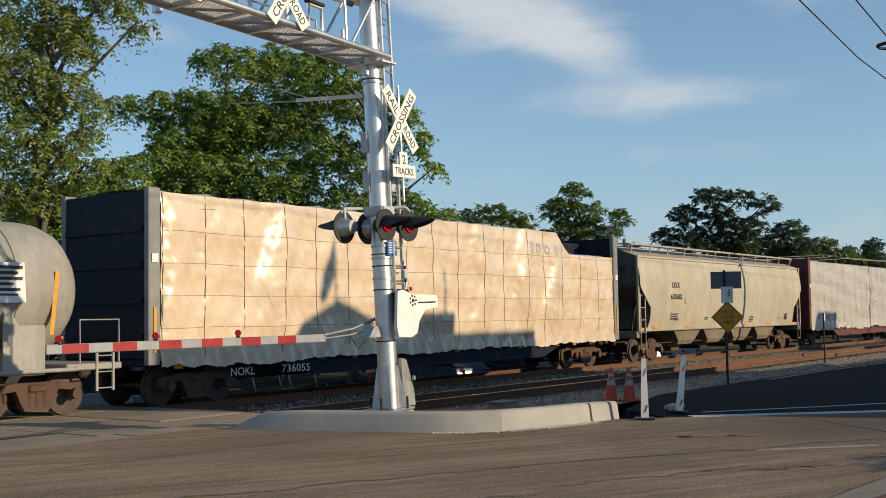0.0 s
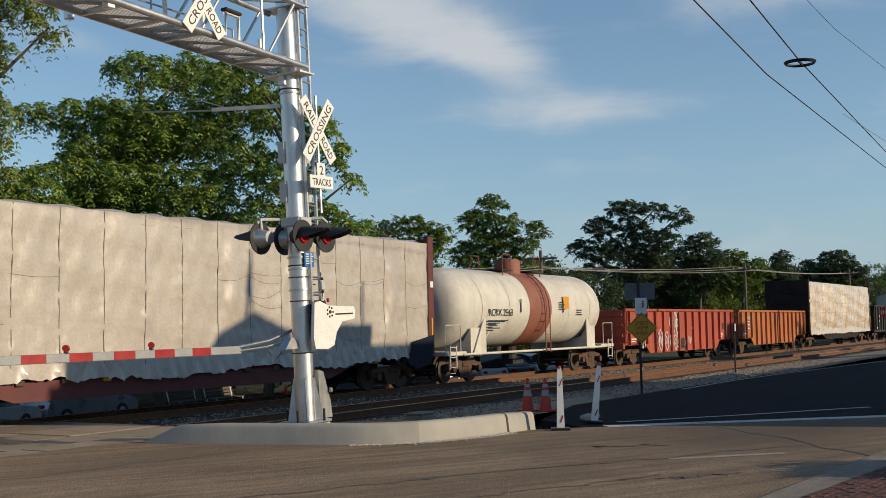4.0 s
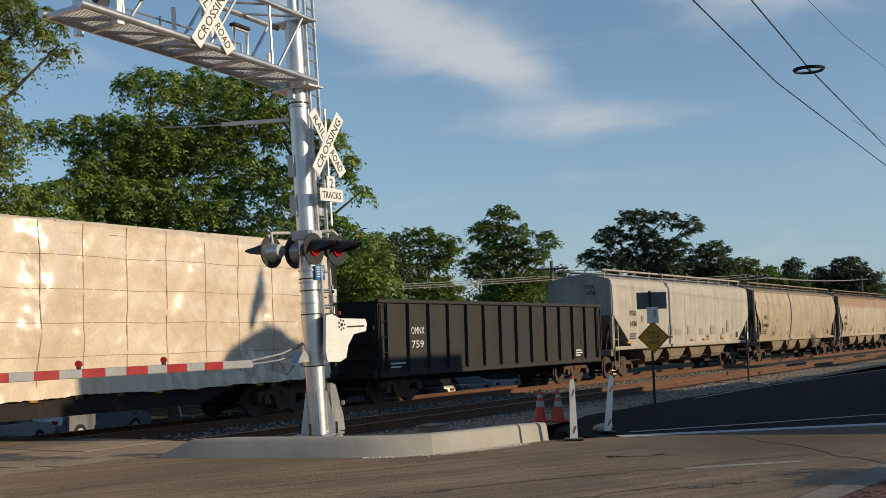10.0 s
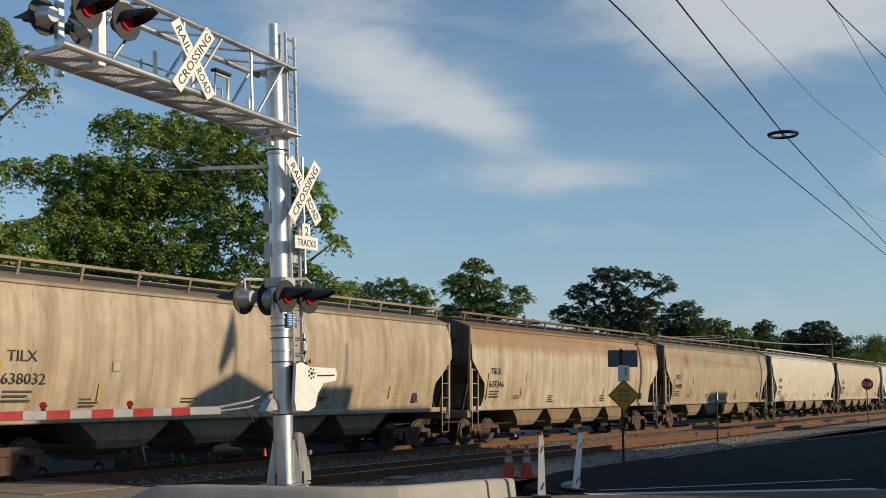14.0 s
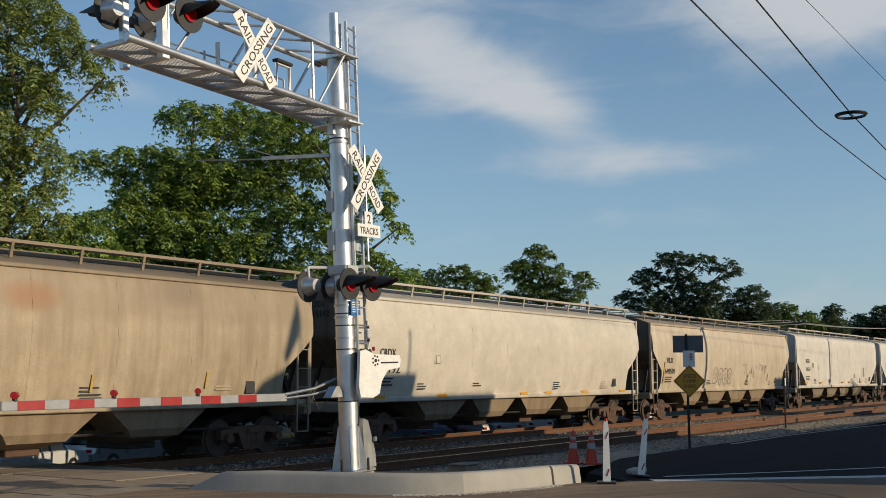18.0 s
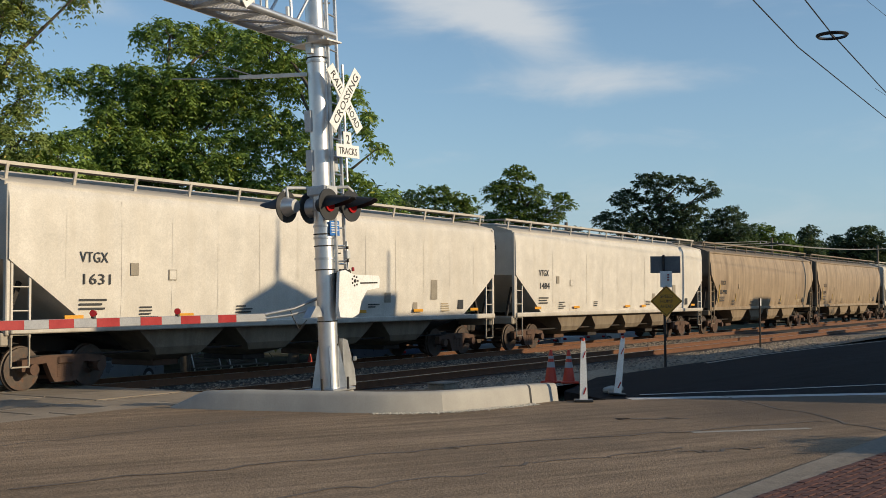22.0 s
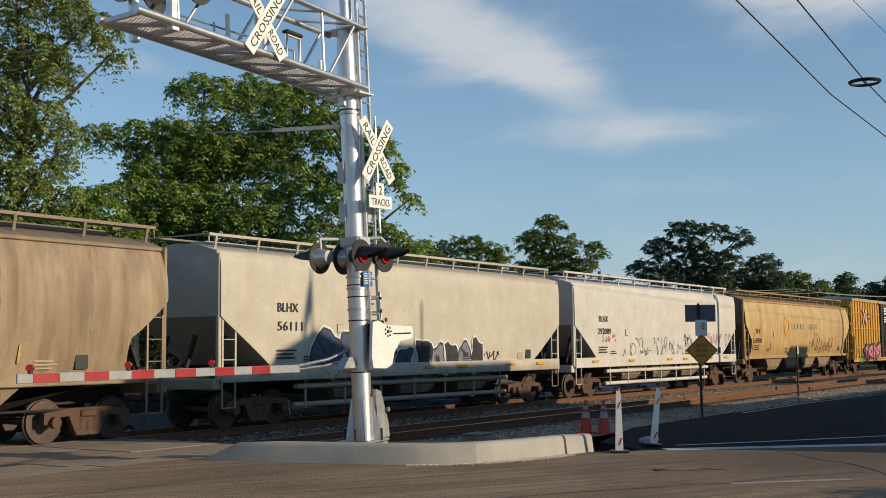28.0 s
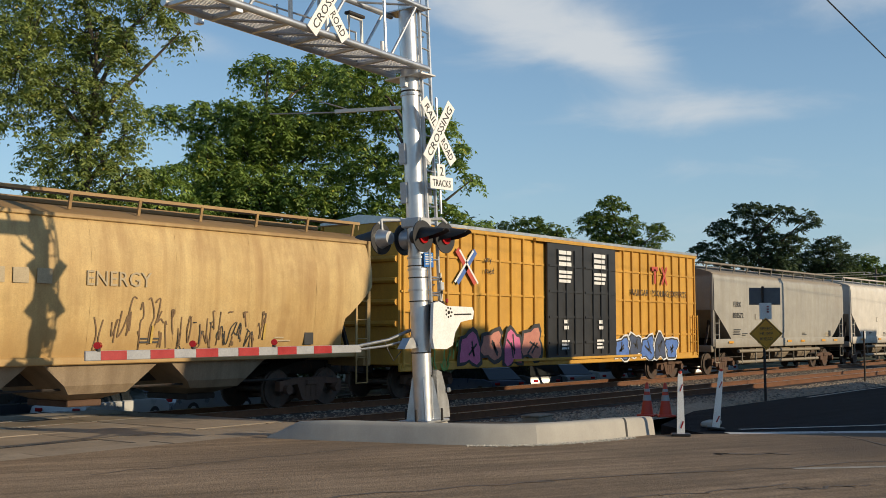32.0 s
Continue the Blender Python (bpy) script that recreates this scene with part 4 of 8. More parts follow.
part("support_bracket", Geo().prism([(-0.52, 1.24), (0.3, 1.24), (0.3, 1.30), (-0.2, 1.30), (-0.28, 1.42), (-0.36, 1.42)], "y", -0.06, 0.10), galv, mast, "galvanised gate support bracket")
g = Geo()
g.tube([(0.3, 0.2, 1.62), (-0.5, 0.3, 1.40), (-1.3, 0.25, 1.33)], 0.026, 10)
g.tube([(0.1, 0.22, 1.40), (-0.6, 0.28, 1.30), (-1.3, 0.25, 1.27)], 0.020, 8)
part("arm_socket", g, galv, mast, smooth=True)
part("cable", Geo().tube([(0.1, 0.1, 1.3), (-0.05, 0.02, 1.0), (0.05, -0.17, 0.75), (0.14, -0.12, 0.9)], 0.012, 6), wire_mat, mast, smooth=True)
part("cable", Geo().tube([(-0.6, 0.3, 1.42), (-0.58, 0.26, 1.25), (-0.5, 0.2, 1.05), (-0.42, 0.1, 1.2)], 0.010, 6), wire_mat, mast, smooth=True)
ARM_TURN = pose(0, 0, 0, 0, 1.2, 0).to_3x3().to_4x4()


def arm_z(x):
    return 1.285 - 0.021 * (x + 1.3)


arm = part("gate_arm", Geo().box((-3.88, 0.25, arm_z(-3.88)), (5.24, 0.03, 0.125), bev=0.008, turn=ARM_TURN), silver_stripe, mast, "lowered striped red and silver gate arm")
x = -1.97
while x > -6.2:
    part("red_band", Geo().box((x - 0.2, 0.25, arm_z(x - 0.2)), (0.40, 0.036, 0.118), turn=ARM_TURN), red_stripe, arm)
    x -= 0.78
for x in (-3.2, -4.75, -6.3):
    lp = part("arm_lamp", Geo().tube([(x, 0.25, arm_z(x) + 0.055), (x, 0.25, arm_z(x) + 0.16)], 0.032, 10), black_paint, arm, "small red gate-arm lamp", smooth=True)
    part("lamp_lens", Geo().tube([(x - 0.05, 0.20, arm_z(x) + 0.13), (x + 0.03, 0.27, arm_z(x) + 0.13)], 0.046, 12), red_lens, lp, smooth=True)


# ---------------------------------------------------------------- small things by the road
def cone(x, y, turn_deg):
    c = thing("traffic_cone", "faded orange traffic cone with a pale collar", "traffic cone", "traffic cones", pose(x, y, 0.0, 0, 0, turn_deg))
    part("base", Geo().box((0, 0, 0.025), (0.37, 0.37, 0.05), bev=0.015), orange_plastic, c)
    n = 20
    prof = [(0.05, 0.135), (0.28, 0.098), (0.70, 0.032), (0.72, 0.02)]
    g = Geo().loft([[(r * math.cos(2 * math.pi * k / n), r * math.sin(2 * math.pi * k / n), z) for k in range(n)] for z, r in prof])
    part("body", g, orange_plastic, c, smooth=True)
    for z0, z1 in ((0.34, 0.46), (0.53, 0.59)):
        g = Geo().loft([[(r * math.cos(2 * math.pi * k / n), r * math.sin(2 * math.pi * k / n), z) for k in range(n)] for z, r in ((z0, 0.1 - (z0 - 0.28) * 0.157 + 0.003), (z1, 0.1 - (z1 - 0.28) * 0.157 + 0.003))], caps=False)
        part("collar", g, silver_stripe, c, smooth=True)
    return c


cone(22.3, 11.36, 10)
cone(22.4, 10.98, 40)


def delineator(x, y, lean_x, lean_y, label):
    d = thing("lane_divider", label, "delineator", "lane dividers", pose(x, y, 0.0, lean_x, lean_y, -62))
    g = Geo()
    g.loft([[(-w / 2, -0.025, z), (w / 2, -0.025, z), (w / 2, 0.025, z), (-w / 2, 0.025, z)] for z, w in ((0.03, 0.14), (0.5, 0.115), (1.02, 0.085), (1.09, 0.065))])
    part("panel", g, white_sign, d, "tapered white plastic panel")
    g = Geo().tube([(0, 0, 1.08), (0, 0, 1.13)], 0.03, 10)
    part("grip", g, orange_plastic, d, smooth=True)
    for z, w in ((0.20, 0.07), (0.84, 0.05)):
        part("red_patch", Geo().box((w * 0.28, -0.028, z), (w * 0.35, 0.006, 0.13), turn=pose(0, 0, 0, 0, 20, 0).to_3x3().to_4x4()), red_stripe, d)
    part("base", Geo().box((0, 0.05, 0.025), (0.34, 0.30, 0.04), bev=0.015), black_paint, d)
    return d


delineator(18.5, 8.78, 0, 0, "upright white lane divider panel with red marks")
delineator(20.1, 8.84, 0, 6, "leaning white lane divider panel with red marks")
db = thing("barrier_block", "pale low concrete block lying at the kerb", "block", at=pose(20.6, 9.0, 0.0, 0, 0, 10))
part("block", Geo().box((0.25, 0.2, 0.05), (0.6, 0.28, 0.10), bev=0.03), concrete, db)

post = thing("road_sign", "yellow hump warning sign on a dark post with plates above", "sign", at=pose(29.6, 11.6, -0.12, 0, 0, 0))
part("post", Geo().box((0, 0, 1.55), (0.06, 0.05, 3.15), turn=pose(0, 0, 0, 0, -1.0, 0).to_3x3().to_4x4()), steel_dark, post)
sgn = pose(0, -0.05, 0, 0, 0, -58)
dia = part("diamond_panel", Geo().box((0, 0, 0), (0.62, 0.012, 0.62), bev=0.01, turn=pose(0, 0, 0, 0, 45, 0).to_3x3().to_4x4()), yellow_sign, post, "yellow diamond panel with black words", at=sgn @ pose(0, -0.03, 1.86))
part("border", Geo().tube([(0, -0.009, 0.39), (0.39, -0.009, 0), (0, -0.009, -0.39), (-0.39, -0.009, 0), (0, -0.009, 0.39)], 0.008, 4), letter_black, dia)
for word, z, w in (("SPEED", 0.09, 0.34), ("HUMP", -0.045, 0.34), ("AHEAD", -0.18, 0.34)):
    letters(word, 0.095, letter_black, dia, pose(-w / 2, -0.008, z), width=w)
part("upper_plate", Geo().box((0, 0, 0), (0.82, 0.012, 0.46), bev=0.01), plate_dark, post, "dull grey back of a rectangular plate", at=sgn @ pose(0, 0.05, 2.86))
part("small_plate", Geo().box((0, 0, 0), (0.32, 0.012, 0.44), bev=0.01), white_sign, post, "small white parking plate", at=sgn @ pose(0, -0.03, 2.46))
bars(post, red_stripe, -0.12, 2.58, [0.2, 0.22, 0.16], 0.04, 0.03, -0.14)

box = thing("junction_lid", "grey concrete cable box in the ballast", "cable box", at=pose(21.3, 13.5, -0.22, 0, 0, 4))
part("box", Geo().box((0, 0, 0.08), (0.66, 0.4, 0.22), bev=0.02), band_mat, box)
part("lid", Geo().box((0, 0, 0.21), (0.72, 0.45, 0.04), bev=0.015), band_mat, box)

stake = thing("marker_post", "slim dark marker post beside the track", "post", at=pose(43.5, 13.2, -0.2))
part("stake", Geo().tube([(0, 0, 0), (0, 0, 2.0)], 0.035, 8), steel_dark, stake)
part("cap_plate", Geo().box((0, -0.04, 1.85), (0.12, 0.01, 0.28)), white_sign, stake)

stop = thing("stop_sign", "red octagonal stop sign on a steel post", "sign", at=pose(77, 13.6, -0.2))
part("post", Geo().tube([(0, 0, 0), (0, 0, 2.9)], 0.03, 8), steel_dark, stop)
oc = part("panel", Geo().prism([(0.38 * math.cos(math.pi / 8 + k * math.pi / 4), 0.38 * math.sin(math.pi / 8 + k * math.pi / 4)) for k in range(8)], "y", -0.006, 0.006), red_stripe, stop, "red octagon with white letters", at=pose(0, -0.04, 2.5, 0, 0, -70))
letters("STOP", 0.24, letter_white, oc, pose(-0.29, -0.008, -0.12), width=0.58)


# ---------------------------------------------------------------- trees
def leaves(clumps, per, spread, size, seed, droop=0.5):
    r = np.random.default_rng(seed)
    c = np.repeat(np.asarray(clumps, float), per, 0)
    n = len(c)
    p = c + r.normal(0, 1, (n, 3)) * np.array([spread, spread, spread * 0.6])
    az = r.uniform(0, 2 * np.pi, n)
    tilt = r.normal(-droop, 0.5, n)
    a = np.stack([np.cos(az) * np.cos(tilt), np.sin(az) * np.cos(tilt), np.sin(tilt)], 1)
    up = np.tile([0.0, 0, 1], (n, 1)) + r.normal(0, 0.45, (n, 3))
    b = np.cross(a, up)
    b /= np.linalg.norm(b, axis=1)[:, None] + 1e-6
    ln = size * r.uniform(0.6, 1.35, (n, 1))
    wd = ln * r.uniform(0.36, 0.5, (n, 1))
    nrm = np.cross(a, b)
    v = np.stack([p, p + a * ln * 0.5 + b * wd * 0.5 - nrm * ln * 0.06, p + a * ln, p + a * ln * 0.5 - b * wd * 0.5 - nrm * ln * 0.06], 1).reshape(-1, 3)
    f = np.arange(4 * n).reshape(-1, 4)
    me = bpy.data.meshes.new("crown")
    me.from_pydata(v.tolist(), [], f.tolist())
    return me


def sprays(clumps, each, pairs, size, seed, droop):
    """Leaf clusters: from each (x, y, z, radius) stalks arch outward and hang over, with leaflets in pairs along them."""
    r = np.random.default_rng(seed)
    c = np.repeat(np.asarray(clumps, float), each, 0)
    n = len(c)
    az = r.uniform(0, 2 * np.pi, n)
    rise = r.uniform(-0.35, 1.0, n)
    reach = c[:, 3] * r.uniform(0.65, 1.2, n)
    sag = droop * r.uniform(0.6, 1.3, n)
    ca, sa = np.cos(az), np.sin(az)
    verts = []
    for k in range(pairs):
        u = (k + 1.0) / pairs
        q = c[:, :3] + np.stack([ca * reach * u * np.cos(rise), sa * reach * u * np.cos(rise), reach * (np.sin(rise) * u - sag * u * u)], 1) + r.normal(0, 0.02, (n, 3))
        along = np.stack([ca * np.cos(rise), sa * np.cos(rise), np.sin(rise) - 2 * sag * u], 1)
        along /= np.linalg.norm(along, axis=1)[:, None]
        ln = (size * (1.1 - 0.5 * abs(u - 0.5)) * r.uniform(0.7, 1.25, n))[:, None]
        for s in (-1, 1):
            out = np.stack([-sa * s, ca * s, r.normal(-0.35, 0.3, n)], 1) + along * 0.6 + r.normal(0, 0.15, (n, 3))
            out /= np.linalg.norm(out, axis=1)[:, None]
            b = along - out * np.sum(along * out, axis=1)[:, None] + r.normal(0, 0.25, (n, 3))
            b -= out * np.sum(b * out, axis=1)[:, None]
            b /= np.linalg.norm(b, axis=1)[:, None] + 1e-6
            w = ln * 0.42
            verts.append(np.stack([q, q + out * ln * 0.42 + b * w * 0.5, q + out * ln, q + out * ln * 0.42 - b * w * 0.5], 1))
    v = np.concatenate(verts, 0).reshape(-1, 3)
    me = bpy.data.meshes.new("crown")
    me.from_pydata(v.tolist(), [], np.arange(len(v)).reshape(-1, 4).tolist())
    return me


def limbed_tree(label, x, y, z, lobes, leaf, seed, radius=0.64, gap=0.52, each=14, pairs=5, size=0.20, trunk_r=0.22, droop=0.95, swell=1.04):
    """A tree of boughs: each lobe (dx, dy, height, half width, half depth, half height) ends a limb and carries leaf clusters over its outside, with gaps between."""
    r = random.Random(seed)
    t = thing("tree", label, "tree", "trees", pose(x, y, z))
    across = Matrix.Rotation(math.atan2(y, x) - math.pi / 2, 3, "Z")
    high = max(l[2] for l in lobes)
    mx, my = sum(l[0] for l in lobes) / len(lobes), sum(l[1] for l in lobes) / len(lobes)
    leader = [Vector((mx * k * 0.8 + r.uniform(-0.15, 0.15) * (k > 0), my * k * 0.8 + r.uniform(-0.15, 0.15) * (k > 0), high * 0.86 * k)) for k in (0, 0.2, 0.4, 0.6, 0.8, 1.0)]
    wood = Geo()
    wood.tube(leader, trunk_r, 10, r2=trunk_r * 0.25)
    clumps, spots = [], np.zeros((0, 3))
    for dx, dy, zz, rx, ry, rz in lobes:
        c = Vector((dx, dy, zz))
        away = math.hypot(dx - mx * 0.5, dy - my * 0.5)
        hk = min(0.95, max(0.22, (zz - 0.7 * away - 0.9) / (high * 0.86)))
        k = int(hk * 5)
        root = leader[k].lerp(leader[min(5, k + 1)], hk * 5 - k)
        mid = root.lerp(c, 0.5) + Vector((r.uniform(-0.2, 0.2), r.uniform(-0.2, 0.2), r.uniform(-0.1, 0.35)))
        wood.tube([root, mid, c], trunk_r * 0.42, 7, r2=trunk_r * 0.12)
        ax, ay, az = (q * swell - radius * 0.25 for q in (rx, ry * 1.2, rz))
        tries = int(26 * (ax * ay + ay * az + ax * az) / gap ** 2) + 30
        for k in range(tries):
            u = Vector((r.gauss(0, 1), r.gauss(0, 1), r.gauss(0, 1))).normalized()
            if u.z < -0.45 and r.random() < 0.7:
                continue
            f = r.uniform(0.2, 0.8) if r.random() < 0.10 else r.uniform(0.80, 1.10)
            p = c + across @ Vector((u.x * ax * f, u.y * ay * f, u.z * az * f))
            if len(spots) and np.min(np.sum((spots - np.array(p)) ** 2, axis=1)) < gap * gap:
                continue
            spots = np.vstack([spots, np.array(p)[None]])
            clumps.append((*p, radius * r.uniform(0.65, 1.2)))
            if len(clumps) % 2:
                wood.tube([c, c.lerp(p, 0.5) + Vector((0, 0, -0.12)), p], trunk_r * 0.10, 5, r2=0.010)
    part("trunk", wood, bark, t, smooth=True)
    me = sprays(clumps, each, pairs, size, seed, droop)
    me.materials.append(leaf)
    part("crown", me, leaf, t)
    return t


def tree(label, x, y, z, lobes, leaf, per, clump_n, size, seed, trunk_r=0.28, spread=0.5, droop=0.5):
    """lobes: (dx, dy, height, rx, ry, rz) of the crown's swellings over the foot of the trunk."""
    r = random.Random(seed)
    t = thing("tree", label, "tree", "trees", pose(x, y, z))
    high = max(l[2] for l in lobes)
    wood = Geo()
    fork = high * 0.42
    pts = [(r.uniform(-0.1, 0.1) * (k > 0), r.uniform(-0.1, 0.1) * (k > 0), fork * k) for k in (0, 0.25, 0.5, 0.75, 1.0)]
    wood.tube(pts, trunk_r, 10, r2=trunk_r * 0.7)
    clumps = []
    for dx, dy, zz, rx, ry, rz in lobes:
        mid = (pts[-1][0] * 0.5 + dx * 0.5 + r.uniform(-0.4, 0.4), pts[-1][1] * 0.5 + dy * 0.5 + r.uniform(-0.4, 0.4), (fork + zz) / 2)
        wood.tube([pts[-1], mid, (dx, dy, zz)], trunk_r * 0.55, 7, r2=trunk_r * 0.16)
        n = max(8, int(clump_n * rx * rz))
        for k in range(n):
            while True:
                u = Vector((r.uniform(-1, 1), r.uniform(-1, 1), r.uniform(-1, 1)))
                if 0.25 < u.length < 1 and r.random() < 0.25 + 0.75 * u.length:
                    break
            p = (dx + u.x * rx, dy + u.y * ry, zz + u.z * rz)
            clumps.append(p)
            if k % 3 == 0:
                q = (dx + (p[0] - dx) * 0.45, dy + (p[1] - dy) * 0.45, zz + (p[2] - zz) * 0.4 - 0.2)
                wood.tube([(dx, dy, zz - rz * 0.2), q, p], trunk_r * 0.13, 5, r2=0.015)
    part("trunk", wood, bark, t, smooth=True)
    me = leaves(clumps, per, spread, size, seed, droop)
    me.materials.append(leaf)
    part("crown", me, leaf, t)
    return t


LOT = -1.15
# walnut group right behind the tracks
limbed_tree("tall pale-leaved tree with open drooping branches", 22.2, 31.5, LOT,
            [(0.0, -0.1, 14.7, 2.1, 1.26, 1.14), (1.5, -1.8, 13.6, 1.13, 0.74, 0.68), (1.9, -2.6, 12.7, 0.6, 0.49, 0.45), (0.3, 0.3, 12.8, 1.35, 1.17, 1.06), (0.8, -1.2, 12.2, 0.75, 0.83, 0.79), (-0.3, 0.2, 10.8, 1.43, 1.15, 1.05), (0.5, -1.0, 10.4, 0.85, 0.93, 0.85), (0.8, -1.2, 9.3, 0.68, 0.74, 0.94), (-0.2, 0.1, 8.8, 1.52, 1.26, 1.14), (0.8, -1.3, 8.0, 0.75, 0.72, 0.66), (-0.3, 0.2, 7.2, 1.52, 0.94, 0.86), (-1.6, 1.0, 11.6, 1.33, 1.47, 2.29)],
            leaf_pale, 11, 0.60, 0.54, 15, 5, 0.17, 0.22, 1.1, 1.0)
limbed_tree("broad green tree with feathery leaves in drooping tiers", 32.9, 32.9, LOT,
            [(-3.7, 2.7, 11.5, 1.14, 0.55, 0.5), (-2.3, 1.4, 11.4, 1.37, 0.95, 0.86), (-0.5, 0.5, 13.5, 1.43, 0.91, 0.83), (1.6, -0.2, 13.5, 1.22, 1.03, 0.94), (-3.2, 0.9, 9.5, 1.29, 1.1, 1.0), (-1.5, -0.7, 11.0, 1.78, 1.22, 1.11), (0.5, -2.0, 11.0, 1.35, 1.36, 1.24), (-2.3, -0.6, 8.5, 1.87, 1.21, 1.1), (-0.9, -2.7, 8.3, 1.63, 1.32, 1.2), (-2.9, 1.3, 7.4, 1.46, 1.24, 1.13), (-1.4, -0.8, 6.3, 2.12, 1.35, 1.22), (0.4, -2.6, 6.2, 1.56, 1.35, 1.22), (0.5, 1.5, 11.0, 1.6, 1.4, 1.2), (-1.2, 1.8, 8.2, 1.9, 1.4, 1.3), (-2.6, 2.3, 6.1, 1.73, 1.39, 1.27), (-1.2, 1.1, 4.8, 1.96, 1.14, 1.04), (0.4, -1.2, 4.6, 1.93, 1.13, 1.02)],
            leaf_walnut, 21)
limbed_tree("green tree with drooping leaf tips and bare inner limbs", 32.9, 27.6, LOT,
            [(0.3, 1.3, 12.7, 1.31, 1.15, 1.05), (1.7, 1.2, 11.8, 1.34, 1.1, 1.0), (0.1, 0.7, 9.5, 1.18, 0.95, 0.86), (1.2, -1.4, 10.6, 0.85, 0.94, 0.89), (1.3, -2.4, 9.7, 0.55, 0.6, 0.84), (1.5, -3.0, 8.6, 0.46, 0.51, 0.5), (0.7, -0.7, 8.6, 1.06, 1.17, 1.17), (1.1, -2.1, 7.3, 0.63, 0.69, 0.74), (-0.0, 0.1, 7.1, 1.28, 1.17, 1.06), (0.8, -1.7, 6.0, 1.26, 1.04, 0.95), (1.6, -3.1, 6.5, 0.88, 0.78, 0.71), (1.8, -3.1, 5.1, 1.05, 1.04, 0.95), (0.9, -1.0, 4.5, 1.7, 1.17, 1.06)],
            leaf_walnut, 33, 0.62, 0.56)
limbed_tree("low green tree at the edge of the lot", 25.8, 31.9, LOT,
            [(0.0, -0.0, 8.2, 0.97, 0.8, 0.73), (-0.6, 0.4, 7.3, 1.01, 1.12, 1.01), (0.8, -0.0, 7.0, 1.13, 1.13, 1.03), (-0.3, 0.2, 5.8, 1.22, 1.23, 1.12), (0.4, 0.3, 4.7, 1.64, 1.13, 1.03), (-0.8, 1.9, 6.3, 1.66, 1.83, 1.66)],
            leaf_walnut, 41)
for k, (x, y, zt, rr, lf) in enumerate([(42, 33.5, 5.0, 2.6, leaf_dark), (46.5, 35.5, 6.5, 2.8, leaf_dark), (51, 37, 7.2, 2.9, leaf_dark), (20, 40, 6.5, 3.4, leaf_dark), (37.5, 37.5, 6.5, 3.2, leaf_dark), (29, 41, 7, 3.2, leaf_dark), (56, 41, 6.2, 2.8, leaf_dark), (14, 45, 6.5, 3.4, leaf_dark), (24, 46, 6.0, 3.2, leaf_dark), (33.5, 44, 5.6, 3.2, leaf_dark), (41.5, 42, 5.0, 3.0, leaf_dark), (48, 44, 5.0, 3.2, leaf_dark), (62, 45, 5.2, 3.2, leaf_dark)]):
    tree("dense dark-green tree behind the lot", x, y, LOT, [(0, 0, zt, rr, rr, rr * 0.75), (rr * 0.5, 0, zt * 0.55, rr, rr, rr * 0.7), (-rr * 0.6, 0.3, zt * 0.5, rr, rr, rr * 0.7)], lf, 90, 4.6, 0.36, 50 + k, 0.2, 0.55, 0.4)
# far trees
limbed_tree("mid-green rounded tree beyond the lot", 63.1, 40.5, LOT,
            [(-0.0, 0.1, 9.6, 1.34, 1.06, 0.96), (-0.9, 1.4, 9.3, 0.96, 0.9, 0.82), (1.0, -1.6, 9.1, 0.89, 0.98, 0.89), (1.0, -0.5, 8.5, 1.49, 1.23, 1.12), (-0.5, 0.8, 7.9, 1.48, 1.22, 1.11), (0.5, 0.2, 6.2, 2.62, 1.64, 1.49)],
            leaf_mid, 61, 0.62, 0.62, 13, 4, 0.28, 0.25, 0.6, 0.95)
limbed_tree("upright bright-green tree beyond the lot", 74.7, 40.6, LOT,
            [(-0.1, 0.1, 12.0, 1.18, 1.11, 1.01), (-0.6, 1.1, 10.9, 1.35, 1.2, 1.09), (0.0, -1.2, 10.6, 1.25, 1.01, 0.92), (0.5, -3.2, 10.0, 0.83, 0.91, 0.91), (-0.0, 0.0, 9.2, 2.31, 1.3, 1.18), (0.6, -2.2, 8.9, 1.25, 0.92, 0.84), (-0.3, 1.6, 8.4, 1.9, 1.4, 1.27), (0.3, -0.7, 7.3, 2.52, 1.62, 1.47), (-0.1, 0.1, 5.2, 2.52, 1.62, 1.47)],
            leaf_mid, 62, 0.62, 0.62, 13, 4, 0.28, 0.26, 0.6, 0.95)
limbed_tree("large dark oak with an uneven open crown", 112.0, 43.0, LOT,
            [(-0.6, 1.7, 14.9, 2.02, 1.31, 1.19), (-0.5, -1.3, 14.7, 1.41, 1.04, 0.94), (0.2, -3.4, 13.8, 1.53, 1.17, 1.06), (-1.2, 4.4, 13.1, 1.91, 1.31, 1.19), (0.6, 1.4, 12.7, 2.04, 1.45, 1.32), (0.6, -1.6, 11.6, 1.78, 1.44, 1.31), (-1.5, 6.3, 11.2, 1.68, 1.32, 1.2), (-1.3, 3.2, 10.4, 2.61, 1.7, 1.54), (1.0, 0.4, 10.0, 2.63, 1.84, 1.68), (-1.1, 5.3, 8.7, 2.04, 1.19, 1.08), (0.5, 1.6, 8.0, 3.59, 1.71, 1.56)],
            leaf_dark, 63, 0.70, 0.78, 13, 4, 0.37, 0.34, 0.5, 0.96)
limbed_tree("dark green tree beside the oak", 118.6, 39.5, LOT,
            [(0.1, -0.3, 11.4, 1.73, 1.36, 1.24), (-0.4, 1.1, 10.1, 1.86, 1.5, 1.36), (-0.0, -1.5, 9.9, 1.6, 1.36, 1.23), (-0.0, 0.1, 7.9, 3.09, 1.77, 1.61)],
            leaf_dark, 64, 0.75, 0.80, 13, 4, 0.38, 0.3, 0.5)
